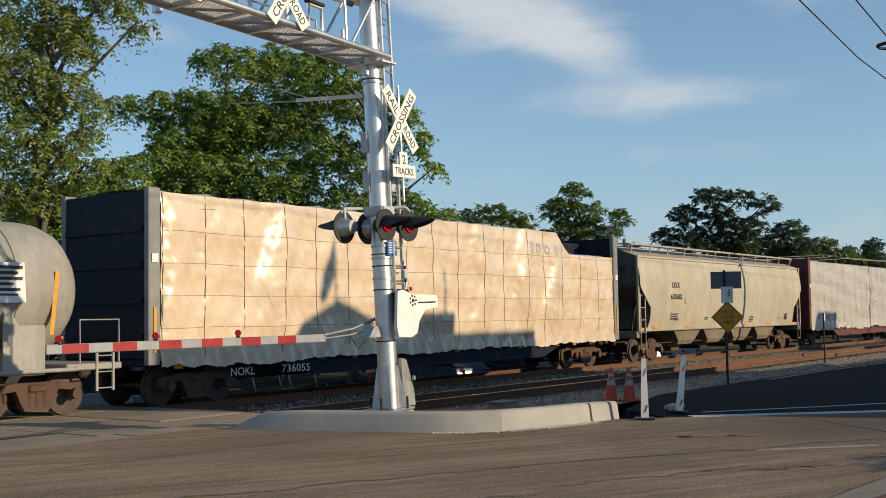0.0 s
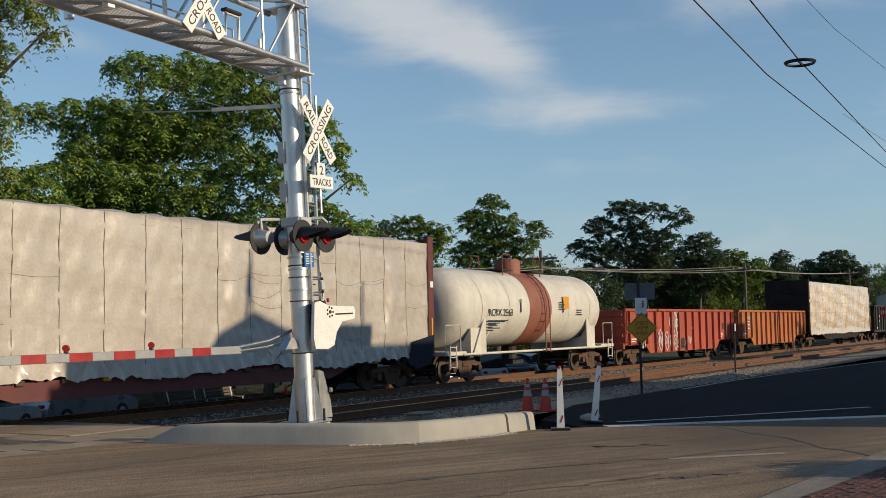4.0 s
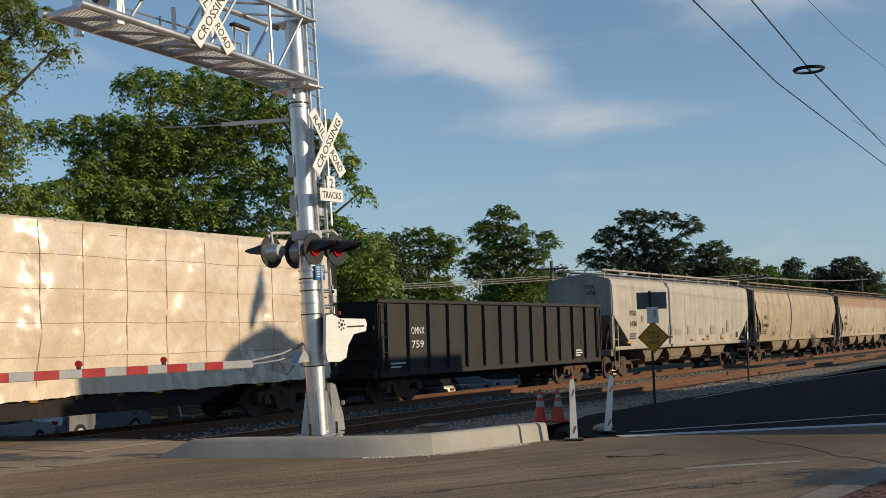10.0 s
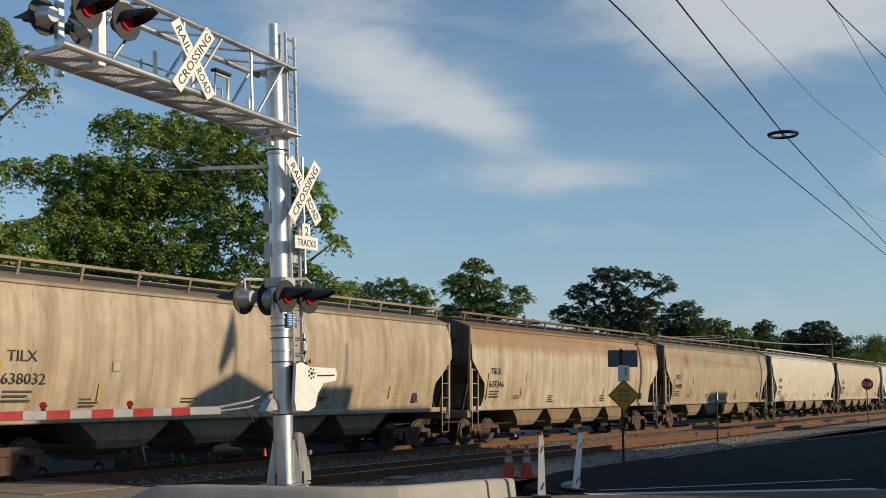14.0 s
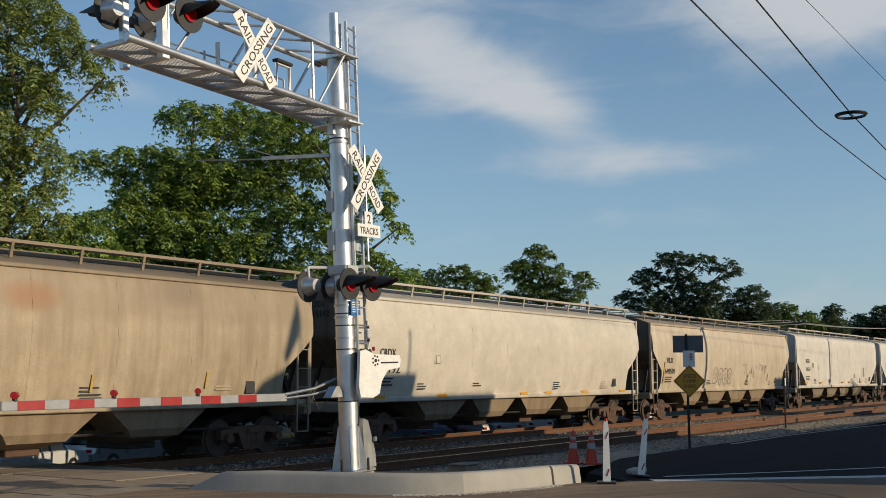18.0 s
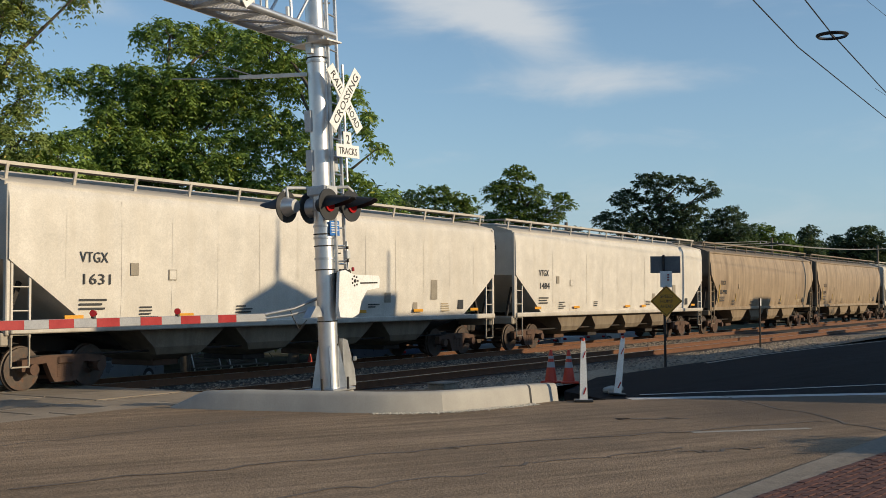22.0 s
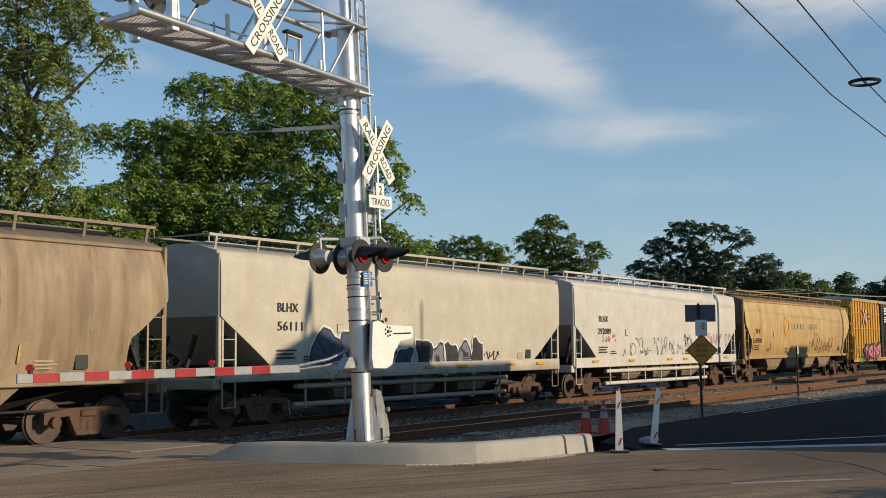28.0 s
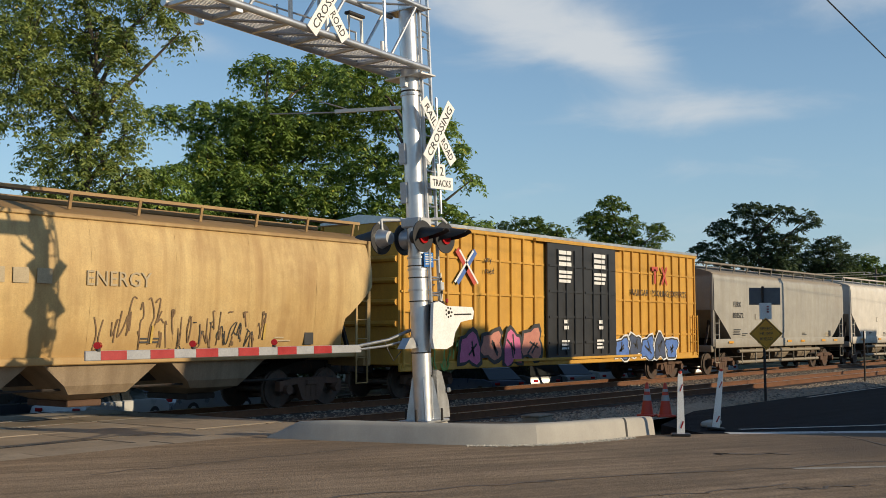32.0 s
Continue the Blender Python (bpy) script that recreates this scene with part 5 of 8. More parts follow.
limbed_tree("low green tree beyond the oak", 122.8, 36.2, LOT,
            [(-0.2, 0.6, 9.8, 1.65, 1.11, 1.01), (0.4, -1.4, 8.7, 1.65, 1.25, 1.14), (-0.1, 0.4, 7.5, 2.85, 1.53, 1.39)],
            leaf_mid, 65, 0.75, 0.80, 13, 4, 0.38, 0.25, 0.5)
limbed_tree("slim distant dark-green tree", 145.2, 37.6, LOT,
            [(-0.0, 0.1, 10.7, 1.34, 1.31, 1.19), (-0.1, 0.6, 8.8, 1.63, 1.63, 1.48), (0.1, -0.3, 7.7, 1.63, 1.8, 1.78)],
            leaf_dark, 66, 0.85, 0.80, 14, 4, 0.40, 0.25, 0.5)
limbed_tree("broad distant dark-green tree", 161.2, 35.0, LOT,
            [(0.2, -0.6, 11.4, 2.12, 1.44, 1.31), (-0.4, 1.9, 10.0, 2.29, 1.62, 1.47), (0.5, -2.3, 9.8, 2.12, 1.44, 1.31), (1.0, 0.1, 8.0, 4.52, 2.35, 2.14)],
            leaf_dark, 67, 0.95, 0.90, 14, 4, 0.45, 0.3, 0.5)
for k, (x, y, zt, rr) in enumerate([(137, 43.5, 10.6, 3.6), (146, 41, 9.6, 3.0), (190, 38, 11.4, 3.6), (210, 36, 12.6, 4.2), (230, 37, 12, 4.2), (255, 36, 12.4, 4.6), (285, 34, 12.5, 5), (92, 46, 8.4, 3.8), (101, 48, 9.4, 4.0), (84, 45, 7.8, 3.4), (120, 46, 10.2, 4.0), (69, 45, 6.8, 3.2), (130, 48, 10.4, 4.4), (140, 47, 11, 4.6), (150, 47, 11.4, 4.8), (161, 45, 11.6, 4.8), (183, 44, 12, 5), (198, 43, 12, 5), (330, 36, 13, 6), (390, 36, 14, 7)]):
    tree("distant dark-green tree by the railway", x, y, LOT, [(0, 0, zt - rr * 0.55, rr * 0.8, rr * 0.8, rr * 0.6), (rr * 0.7, -rr * 0.3, zt * 0.6, rr, rr, rr * 0.7), (-rr * 0.7, rr * 0.3, zt * 0.58, rr, rr, rr * 0.7), (0, 0, zt * 0.35, rr * 1.3, rr, rr * 0.8)], leaf_dark if k % 3 else leaf_mid, 120, 3.6, 0.45, 70 + k, 0.25, 0.6)


# ---------------------------------------------------------------- poles and wires
def utility_pole(x, y, z, h, label):
    p = thing("utility_pole", label, "utility pole", "utility poles", pose(x, y, z))
    part("pole", Geo().tube([(0, 0, 0), (0.05, 0, h)], 0.15, 10, r2=0.1), pole_wood, p, smooth=True)
    part("crossarm", Geo().box((0.05, 0, h - 0.5), (0.1, 2.2, 0.11)), pole_wood, p)
    for k in (-1.0, -0.5, 0.5, 1.0):
        part("insulator", Geo().tube([(0.05, k, h - 0.44), (0.05, k, h - 0.28)], 0.04, 8), grey_box, p)
    return p


utility_pole(63.0, 31.0, LOT, 7.6, "weathered wooden utility pole behind the lot")
utility_pole(101.0, 29.5, LOT, 8.2, "weathered wooden utility pole by the railway")
utility_pole(140.0, 28.5, LOT, 9.0, "distant wooden utility pole by the railway")
utility_pole(56.2, 7.6, -0.2, 9.0, "wooden utility pole at the street corner")
utility_pole(77.5, 10.5, -0.2, 11.2, "wooden utility pole further along the street")


def wire(points, r, sag, label):
    g = Geo()
    pts = []
    for (a, b) in zip(points, points[1:]):
        a, b = Vector(a), Vector(b)
        for k in range(12):
            f = k / 12
            pts.append(a.lerp(b, f) - Vector((0, 0, 4 * sag * f * (1 - f))))
    pts.append(Vector(points[-1]))
    g.tube(pts, r, 5)
    ob = tagged(part("overhead_wire", g, cable_pale if "pale" in label else wire_mat, smooth=True), label, "wire", "overhead wires")
    return ob


for k, dy in enumerate((-0.9, 0.2, 0.9)):
    wire([(20, 33 + dy * 0.4, 3.5 + 0.12 * k), (63, 31 + dy, 5.3 + 0.12 * k), (101, 29.5 + dy, 6.4 + 0.2 * k), (140, 28.5 + dy, 7.4)], 0.021, 0.25, "pale utility wire slung between distant poles")
wire([(-33.85, 5.01, 10.04), (21.66, 8.19, 9.50), (35.20, 9.37, 9.50), (76.09, 10.97, 9.50), (203.10, 10.83, 10.85)], 0.019, 0.0, "black overhead wire above the street")
wire([(-33.85, 2.30, 10.04), (21.93, 7.04, 9.50), (33.99, 8.06, 9.50), (76.09, 10.63, 9.50), (203.10, 9.48, 10.85)], 0.019, 0.0, "black overhead cable carrying a coil")
wire([(-27.08, 4.87, 9.77), (22.34, 6.23, 9.50), (30.74, 6.36, 9.50), (54.16, 5.28, 9.36), (121.86, 2.71, 10.18)], 0.0065, 0.0, "hair-thin service wire above the street")
wire([(-27.08, 5.15, 9.77), (23.42, 4.40, 9.50), (33.85, 4.74, 9.50), (81.24, 5.96, 9.50)], 0.0065, 0.0, "hair-thin service wire above the street")
wire([(-27.08, 6.63, 9.77), (23.42, 4.37, 9.50), (28.57, 3.98, 9.50), (81.24, 0.00, 9.50)], 0.012, 0.0, "black overhead wire above the street")
wire([(43.33, 8.80, 9.43), (51.45, 8.53, 9.30), (62.28, 7.31, 9.50), (94.78, 3.39, 9.64)], 0.007, 0.0, "thin branch wire tied to the overhead cable")
coil = thing("cable_coil", "black coil of spare cable hung on the overhead cable", "cable coil", at=pose(33.98, 8.06, 9.45, 0, 0, 3))
for k in range(3):
    n = 28
    part("loop", Geo().tube([((0.40 + 0.018 * k) * math.cos(2 * math.pi * i / n), (0.40 + 0.018 * k) * math.sin(2 * math.pi * i / n), 0.02 * k - 0.02) for i in range(n + 1)], 0.028, 6), wire_mat, coil, smooth=True)
part("spreader", Geo().box((0, 0, 0), (0.8, 0.04, 0.04)), wire_mat, coil)

# ---------------------------------------------------------------- beyond the tracks
def sedan(x, y, turn_deg, paint_mat, label, tall=False):
    c = thing("parked_car", label, "car", "parked cars", pose(x, y, LOT + 0.02, 0, 0, turn_deg))
    L, W = 4.6, 1.8
    hb, hr = (0.95, 1.68) if tall else (0.88, 1.42)
    prof = [(-L / 2, 0.35), (-L / 2 - 0.02, 0.62), (-L / 2 + 0.15, 0.78), (-1.2, hb), (1.6, hb + 0.03), (L / 2 - 0.1, hb - 0.05), (L / 2, 0.6), (L / 2 - 0.02, 0.32), (1.9, 0.25), (-1.9, 0.25)]
    g = Geo()
    g.loft([[(px, yy, pz if pz < 0.6 else 0.6 + (pz - 0.6) * k) for px, pz in prof] for yy, k in ((-W / 2, 0.85), (-W / 2 + 0.08, 1.0), (W / 2 - 0.08, 1.0), (W / 2, 0.85))])
    part("body", g, paint_mat, c, smooth=True)
    top = [(-0.55, hr), (0.9, hr - 0.01), (1.35, hr - 0.1)] if not tall else [(-0.5, hr), (1.7, hr), (1.95, hr - 0.1)]
    cab = [(-1.25, hb - 0.02)] + top + [((2.0 if not tall else 2.15), hb)]
    g = Geo()
    g.loft([[(px, yy * (1 - 0.16 * (pz - hb) / (hr - hb)), pz) for px, pz in cab] for yy in (-W / 2 + 0.06, W / 2 - 0.06)])
    part("glasshouse", g, glass_dark, c)
    g = Geo()
    g.loft([[(px, yy * 0.86, pz + 0.012) for px, pz in top] for yy in (-W / 2 + 0.06, W / 2 - 0.06)], caps=False, closed=False)
    part("roof", g, paint_mat, c)
    for wx in (-1.42, 1.42):
        for wy in (-W / 2 + 0.08, W / 2 - 0.08):
            w = part("wheel", Geo().tube([(wx, wy - 0.1, 0.31), (wx, wy + 0.1, 0.31)], 0.31, 18), black_paint, c, smooth=True)
            part("rim", Geo().tube([(wx, wy - 0.108, 0.31), (wx, wy + 0.108, 0.31)], 0.19, 14), grey_box, w, smooth=True)
    for sy in (-0.62, 0.62):
        part("headlight", Geo().box((-L / 2 + 0.03, sy, 0.66), (0.1, 0.34, 0.13), bev=0.03), silver_stripe, c)
        part("tail_light", Geo().box((L / 2 - 0.03, sy, 0.72), (0.06, 0.24, 0.11), bev=0.02), red_lens, c)
    return c


car_white = surface("white_car_paint", (0.52, 0.52, 0.51), (0.58, 0.58, 0.57), 2.0, 0.3, bump=0.0, coat=0.5)
car_silver = surface("silver_car_paint", (0.34, 0.36, 0.38), (0.42, 0.43, 0.45), 2.0, 0.3, metal=0.5, bump=0.0, coat=0.5)
car_dark = surface("dark_car_paint", (0.02, 0.024, 0.03), (0.035, 0.04, 0.05), 2.0, 0.3, bump=0.0, coat=0.5)
car_blue = surface("blue_car_paint", (0.03, 0.06, 0.13), (0.05, 0.09, 0.18), 2.0, 0.3, bump=0.0, coat=0.5)
for x, y, a, pm, lab, tall in [(21.6, 29.2, 200, car_white, "white sedan parked behind the tracks", False), (26.4, 30.4, 190, car_silver, "silver car parked behind the tracks", True),
                               (18.6, 30.6, 195, car_dark, "dark car parked behind the tracks", False),
                               (41.0, 29.0, 250, car_blue, "dark blue car parked in the lot", False), (44.3, 29.2, 250, car_dark, "black car parked in the lot", True), (47.6, 29.3, 250, car_silver, "silver sedan parked in the lot", False),
                               (51.0, 29.5, 250, car_white, "white car parked in the lot", True), (54.4, 29.7, 250, car_dark, "black sedan parked in the lot", False), (57.8, 29.8, 250, car_white, "white sedan parked in the lot", False),
                               (61.2, 30.0, 250, car_silver, "grey car parked in the lot", True), (66.5, 30.2, 250, car_white, "white wagon parked in the lot", True)]:
    sedan(x, y, a, pm, lab, tall)
van = thing("box_truck", "white box truck standing beyond the crossing", "truck", at=pose(23.5, 37.5, LOT, 0, 0, 170))
part("cargo_box", Geo().box((0.8, 0, 1.9), (4.2, 2.2, 2.3), bev=0.05), car_white, van)
part("cab", Geo().prism([(-2.6, 0.5), (-2.6, 1.2), (-2.1, 1.95), (-1.35, 2.0), (-1.35, 0.5)], "y", -1.0, 1.0), car_white, van)
part("windscreen", Geo().prism([(-2.58, 1.22), (-2.12, 1.9), (-2.09, 1.9), (-2.5, 1.22)], "y", -0.9, 0.9), glass_dark, van)
part("side_window", Geo().box((-1.75, -1.005, 1.55), (0.6, 0.02, 0.5)), glass_dark, van)
for wx in (-1.9, 2.0):
    for wy in (-0.95, 0.95):
        part("wheel", Geo().tube([(wx, wy - 0.12, 0.42), (wx, wy + 0.12, 0.42)], 0.42, 18), black_paint, van, smooth=True)
lotcone = thing("traffic_cone", "orange traffic cone standing in the lot", "traffic cone", "traffic cones", pose(33.6, 27.2, LOT + 0.05))
part("body", Geo().tube([(0, 0, 0.03), (0, 0, 0.9)], 0.2, 16, r2=0.03), orange_plastic, lotcone, smooth=True)
part("base", Geo().box((0, 0, 0.02), (0.5, 0.5, 0.05)), orange_plastic, lotcone)
for x, y, a in ((28.7, 27.4, 8), (30.6, 27.5, 5)):
    bench = thing("park_bench", "weathered slatted park bench behind the tracks", "bench", "park benches", pose(x, y, LOT + 0.25, 0, 0, a))
    for k in range(4):
        part("back_slat", Geo().box((0, 0.30 + 0.03 * k, 0.52 + 0.11 * k), (1.75, 0.03, 0.085), bev=0.008), pole_wood, bench)
        part("seat_slat", Geo().box((0, -0.18 + 0.12 * k, 0.44), (1.75, 0.095, 0.03), bev=0.008), pole_wood, bench)
    for s in (-0.75, 0.75):
        part("leg_frame", Geo().tube([(s, -0.22, 0), (s, -0.22, 0.43), (s, 0.25, 0.43), (s, 0.40, 0.95)], 0.025, 6).tube([(s, 0.22, 0.43), (s, 0.3, 0.0)], 0.025, 6), white_sign, bench)

# ---------------------------------------------------------------- street front on the camera's side, known by its shadows
shop = thing("street_building", "brick street building with a gabled dormer and flagpole", "building", at=pose(0, 0, 0))
part("wall", Geo().prism([(23.3, -4.0), (39.7, -4.0), (39.7, -14.0), (26.1, -14.0)], "z", 0.0, 8.9), building_brick, shop)
part("low_wing", Geo().box((42.2, -9.0, 4.0), (5.0, 10, 8.0)), building_brick, shop)
part("entrance_wing", Geo().prism([(23.0, -4.0), (24.2, -4.0), (24.5, -5.0), (23.3, -5.0)], "z", 0.0, 8.3), building_brick, shop)
part("dormer", Geo().prism([(28.2, 8.8), (28.2, 9.35), (29.6, 9.92), (31.1, 9.40), (31.1, 8.8)], "y", -6.0, -4.05), building_brick, shop)
part("chimney", Geo().box((34.2, -5.0, 9.1), (1.65, 1.6, 1.0)), building_brick, shop)
part("flagpole", Geo().tube([(29.55, -4.2, 9.8), (29.5, -4.2, 11.6)], 0.04, 8), galv, shop)
flag = thing("flag", "cloth flag hanging from the roof flagpole", "flag", at=pose(29.52, -4.2, 0))
part("cloth", Geo().prism([(-0.05, 11.5), (-0.38, 10.9), (-0.62, 10.1), (-0.50, 9.85), (-0.05, 10.55)], "y", -0.012, 0.012), white_sign, flag)
part("vent_pipe", Geo().tube([(34.6, -4.3, 9.5), (34.6, -4.3, 10.9)], 0.05, 8), galv, shop)
row = thing("street_building", "low brick shop row beside the street", "building", at=pose(0, 0, 0))
part("wall", Geo().box((58.0, -9.0, 2.5), (26, 10, 5.0)), building_brick, row)
part("stair_head", Geo().box((72.4, -6.0, 4.7), (3.4, 3.6, 9.4)), building_brick, row)
part("wall", Geo().box((95.0, -10.0, 2.6), (40, 10, 5.2)), building_brick, row)
tree("street tree beside the shop row", 88, -3.0, 0.0, [(0, 0, 7.6, 2.2, 2.2, 1.8), (0.5, 0, 5.4, 2.4, 2.2, 1.6)], leaf_walnut, 40, 4.0, 0.4, 120, 0.18, 0.45)
planter = thing("planter_wall", "low brick planter wall along the pavement", "planter", at=pose(0, 0, 0))
part("wall", Geo().box((19.0, -1.1, 0.2), (8.0, 0.4, 0.4), bev=0.03), building_brick, planter)
shrub = thing("shrub", "round clipped green shrub beside the pavement", "shrub", at=pose(15.6, 0.0, 0))
srub = random.Random(31)
me = leaves([(srub.uniform(-0.75, 0.75), srub.uniform(-0.4, 0.4), srub.uniform(0.2, 1.1)) for _ in range(110)], 80, 0.16, 0.12, 131, 0.3)
me.materials.append(leaf_mid)
part("crown", me, leaf_mid, shrub)
part("stem", Geo().tube([(0, 0, 0), (0.02, 0, 0.6)], 0.05, 8), bark, shrub)


# ---------------------------------------------------------------- the train
def s_of(t):
    """Metres that the train has gone at t seconds."""
    return 13.1499 * t + 0.0014096 * t * t + 4.7647e-5 * t ** 3


CARS = []          # (thing, x of its middle at 0 s)
WHEELSETS = []


def build_truck_meshes():
    fr = Geo()
    for s in (-1, 1):
        y = s * 1.02
        fr.prism([(-1.12, 0.42), (-1.12, 0.66), (-0.55, 0.74), (0.55, 0.74), (1.12, 0.66), (1.12, 0.42), (0.86, 0.40), (0.8, 0.55), (0.5, 0.58), (0.36, 0.28), (0.28, 0.16),
                  (-0.28, 0.16), (-0.36, 0.28), (-0.5, 0.58), (-0.8, 0.55), (-0.86, 0.40)], "y", y - 0.08, y + 0.08)
        for e in (-0.89, 0.89):
            fr.tube([(e, y + s * 0.06, 0.46), (e, y + s * 0.2, 0.46)], 0.12, 14)
        for k in (-0.18, 0.0, 0.18):
            for j in range(6):
                fr.tube([(k, y + s * 0.02, 0.27 + j * 0.05), (k, y + s * 0.02, 0.295 + j * 0.05)], 0.085, 10)
    fr.box((0, 0, 0.62), (0.42, 2.3, 0.16), bev=0.03)
    fr.box((0, 0, 0.24), (0.3, 1.9, 0.08))
    fm = fr.mesh("truck_frame", truck_mat)
    ws = Geo()
    n = 28
    for s in (-1, 1):
        ys = [s * v for v in (0.66, 0.665, 0.70, 0.735, 0.745, 0.80, 0.805)]
        rs = [0.30, 0.47, 0.50, 0.49, 0.46, 0.455, 0.40]
        ws.loft([[(r * math.cos(2 * math.pi * k / n), y, r * math.sin(2 * math.pi * k / n)) for k in range(n)] for y, r in zip(ys, rs)])
        ws.loft([[(r * math.cos(2 * math.pi * k / n), y, r * math.sin(2 * math.pi * k / n)) for k in range(n)] for y, r in zip((s * 0.775, s * 0.77, s * 0.815, s * 0.87), (0.39, 0.30, 0.15, 0.11))])
        for k in range(3):
            a = 2 * math.pi * k / 3
            ws.box((0.25 * math.cos(a), s * 0.80, 0.25 * math.sin(a)), (0.05, 0.02, 0.03))
    ws.tube([(0, -1.1, 0), (0, 1.1, 0)], 0.08, 12)
    wm = ws.mesh("wheelset", wheel_mat, True)
    return fm, wm


TRUCK_FRAME, WHEELSET = build_truck_meshes()
coupler_geo = Geo()
coupler_geo.box((0.25, 0, 0), (0.9, 0.14, 0.2), bev=0.03).box((0.72, 0.03, 0), (0.26, 0.26, 0.28), bev=0.05).box((-0.2, 0, 0), (0.2, 0.5, 0.3))
COUPLER = coupler_geo.mesh("coupler", steel_dark)


def running_gear(car, L, inset=1.9):
    for s in (-1, 1):
        tr = part("truck", TRUCK_FRAME, truck_mat, car, "rusty cast-steel truck frame with springs", at=pose(s * (L / 2 - inset), 0, 0))
        for e in (-0.89, 0.89):
            WHEELSETS.append((part("wheelset", WHEELSET, wheel_mat, tr, at=pose(e, 0, 0.46)), e, car))
        part("coupler", COUPLER, steel_dark, car, at=pose(s * (L / 2 - 0.15), 0, 0.86, 0, 0, 0 if s > 0 else 180))


def ladder_part(car, x, z0, z1, y=-1.5, width=0.42, material=None, name="ladder", n=None):
    g = Geo()
    for s in (-1, 1):
        g.box((x + s * width / 2, y, (z0 + z1) / 2), (0.05, 0.045, z1 - z0))
    n = n or max(2, int((z1 - z0) / 0.42))
    for k in range(n + 1):
        g.tube([(x - width / 2, y, z0 + 0.06 + (z1 - z0 - 0.12) * k / n), (x + width / 2, y, z0 + 0.06 + (z1 - z0 - 0.12) * k / n)], 0.014, 6)
    return part(name, g, material, car)


def car_base(name, label, category, L, start):
    car = thing(name, label, category, "train")
    CARS.append((car, start + L / 2))
    running_gear(car, L)
    return car


PAINTS = {}


def paint(key, low, high, dirt=(0.26, 0.20, 0.13), dirt_amount=0.5, rust=RUST, rust_amount=0.12, rough=0.62, bands=(), spots=()):
    if key not in PAINTS:
        if sum(low) > 0.85:
            low, high = [0.80 * v for v in low], [0.84 * v for v in high]
        PAINTS[key] = surface(key, low, high, 0.5, rough, bump=0.06, fine=28, streak=dirt, streak_amount=dirt_amount, rust=rust, rust_amount=rust_amount, bands=bands, spots=spots, mottle=(1.3, 0.13))
    return PAINTS[key]


def smooth_line(pts, steps=6, loop=False):
    """Points along a rounded line through the given corners."""
    n = len(pts)
    out = []
    for i in range(n if loop else n - 1):
        if loop:
            a, b, c, d = (pts[(i + j) % n] for j in (-1, 0, 1, 2))
        else:
            a, b, c, d = pts[max(0, i - 1)], pts[i], pts[i + 1], pts[min(n - 1, i + 2)]
        for k in range(steps):
            u = k / steps
            out.append(tuple(0.5 * (2 * b[m] + (c[m] - a[m]) * u + (2 * a[m] - 5 * b[m] + 4 * c[m] - d[m]) * u * u + (3 * b[m] - a[m] - 3 * c[m] + d[m]) * u ** 3) for m in (0, 1)))
    out.append(pts[0] if loop else pts[-1])
    return out


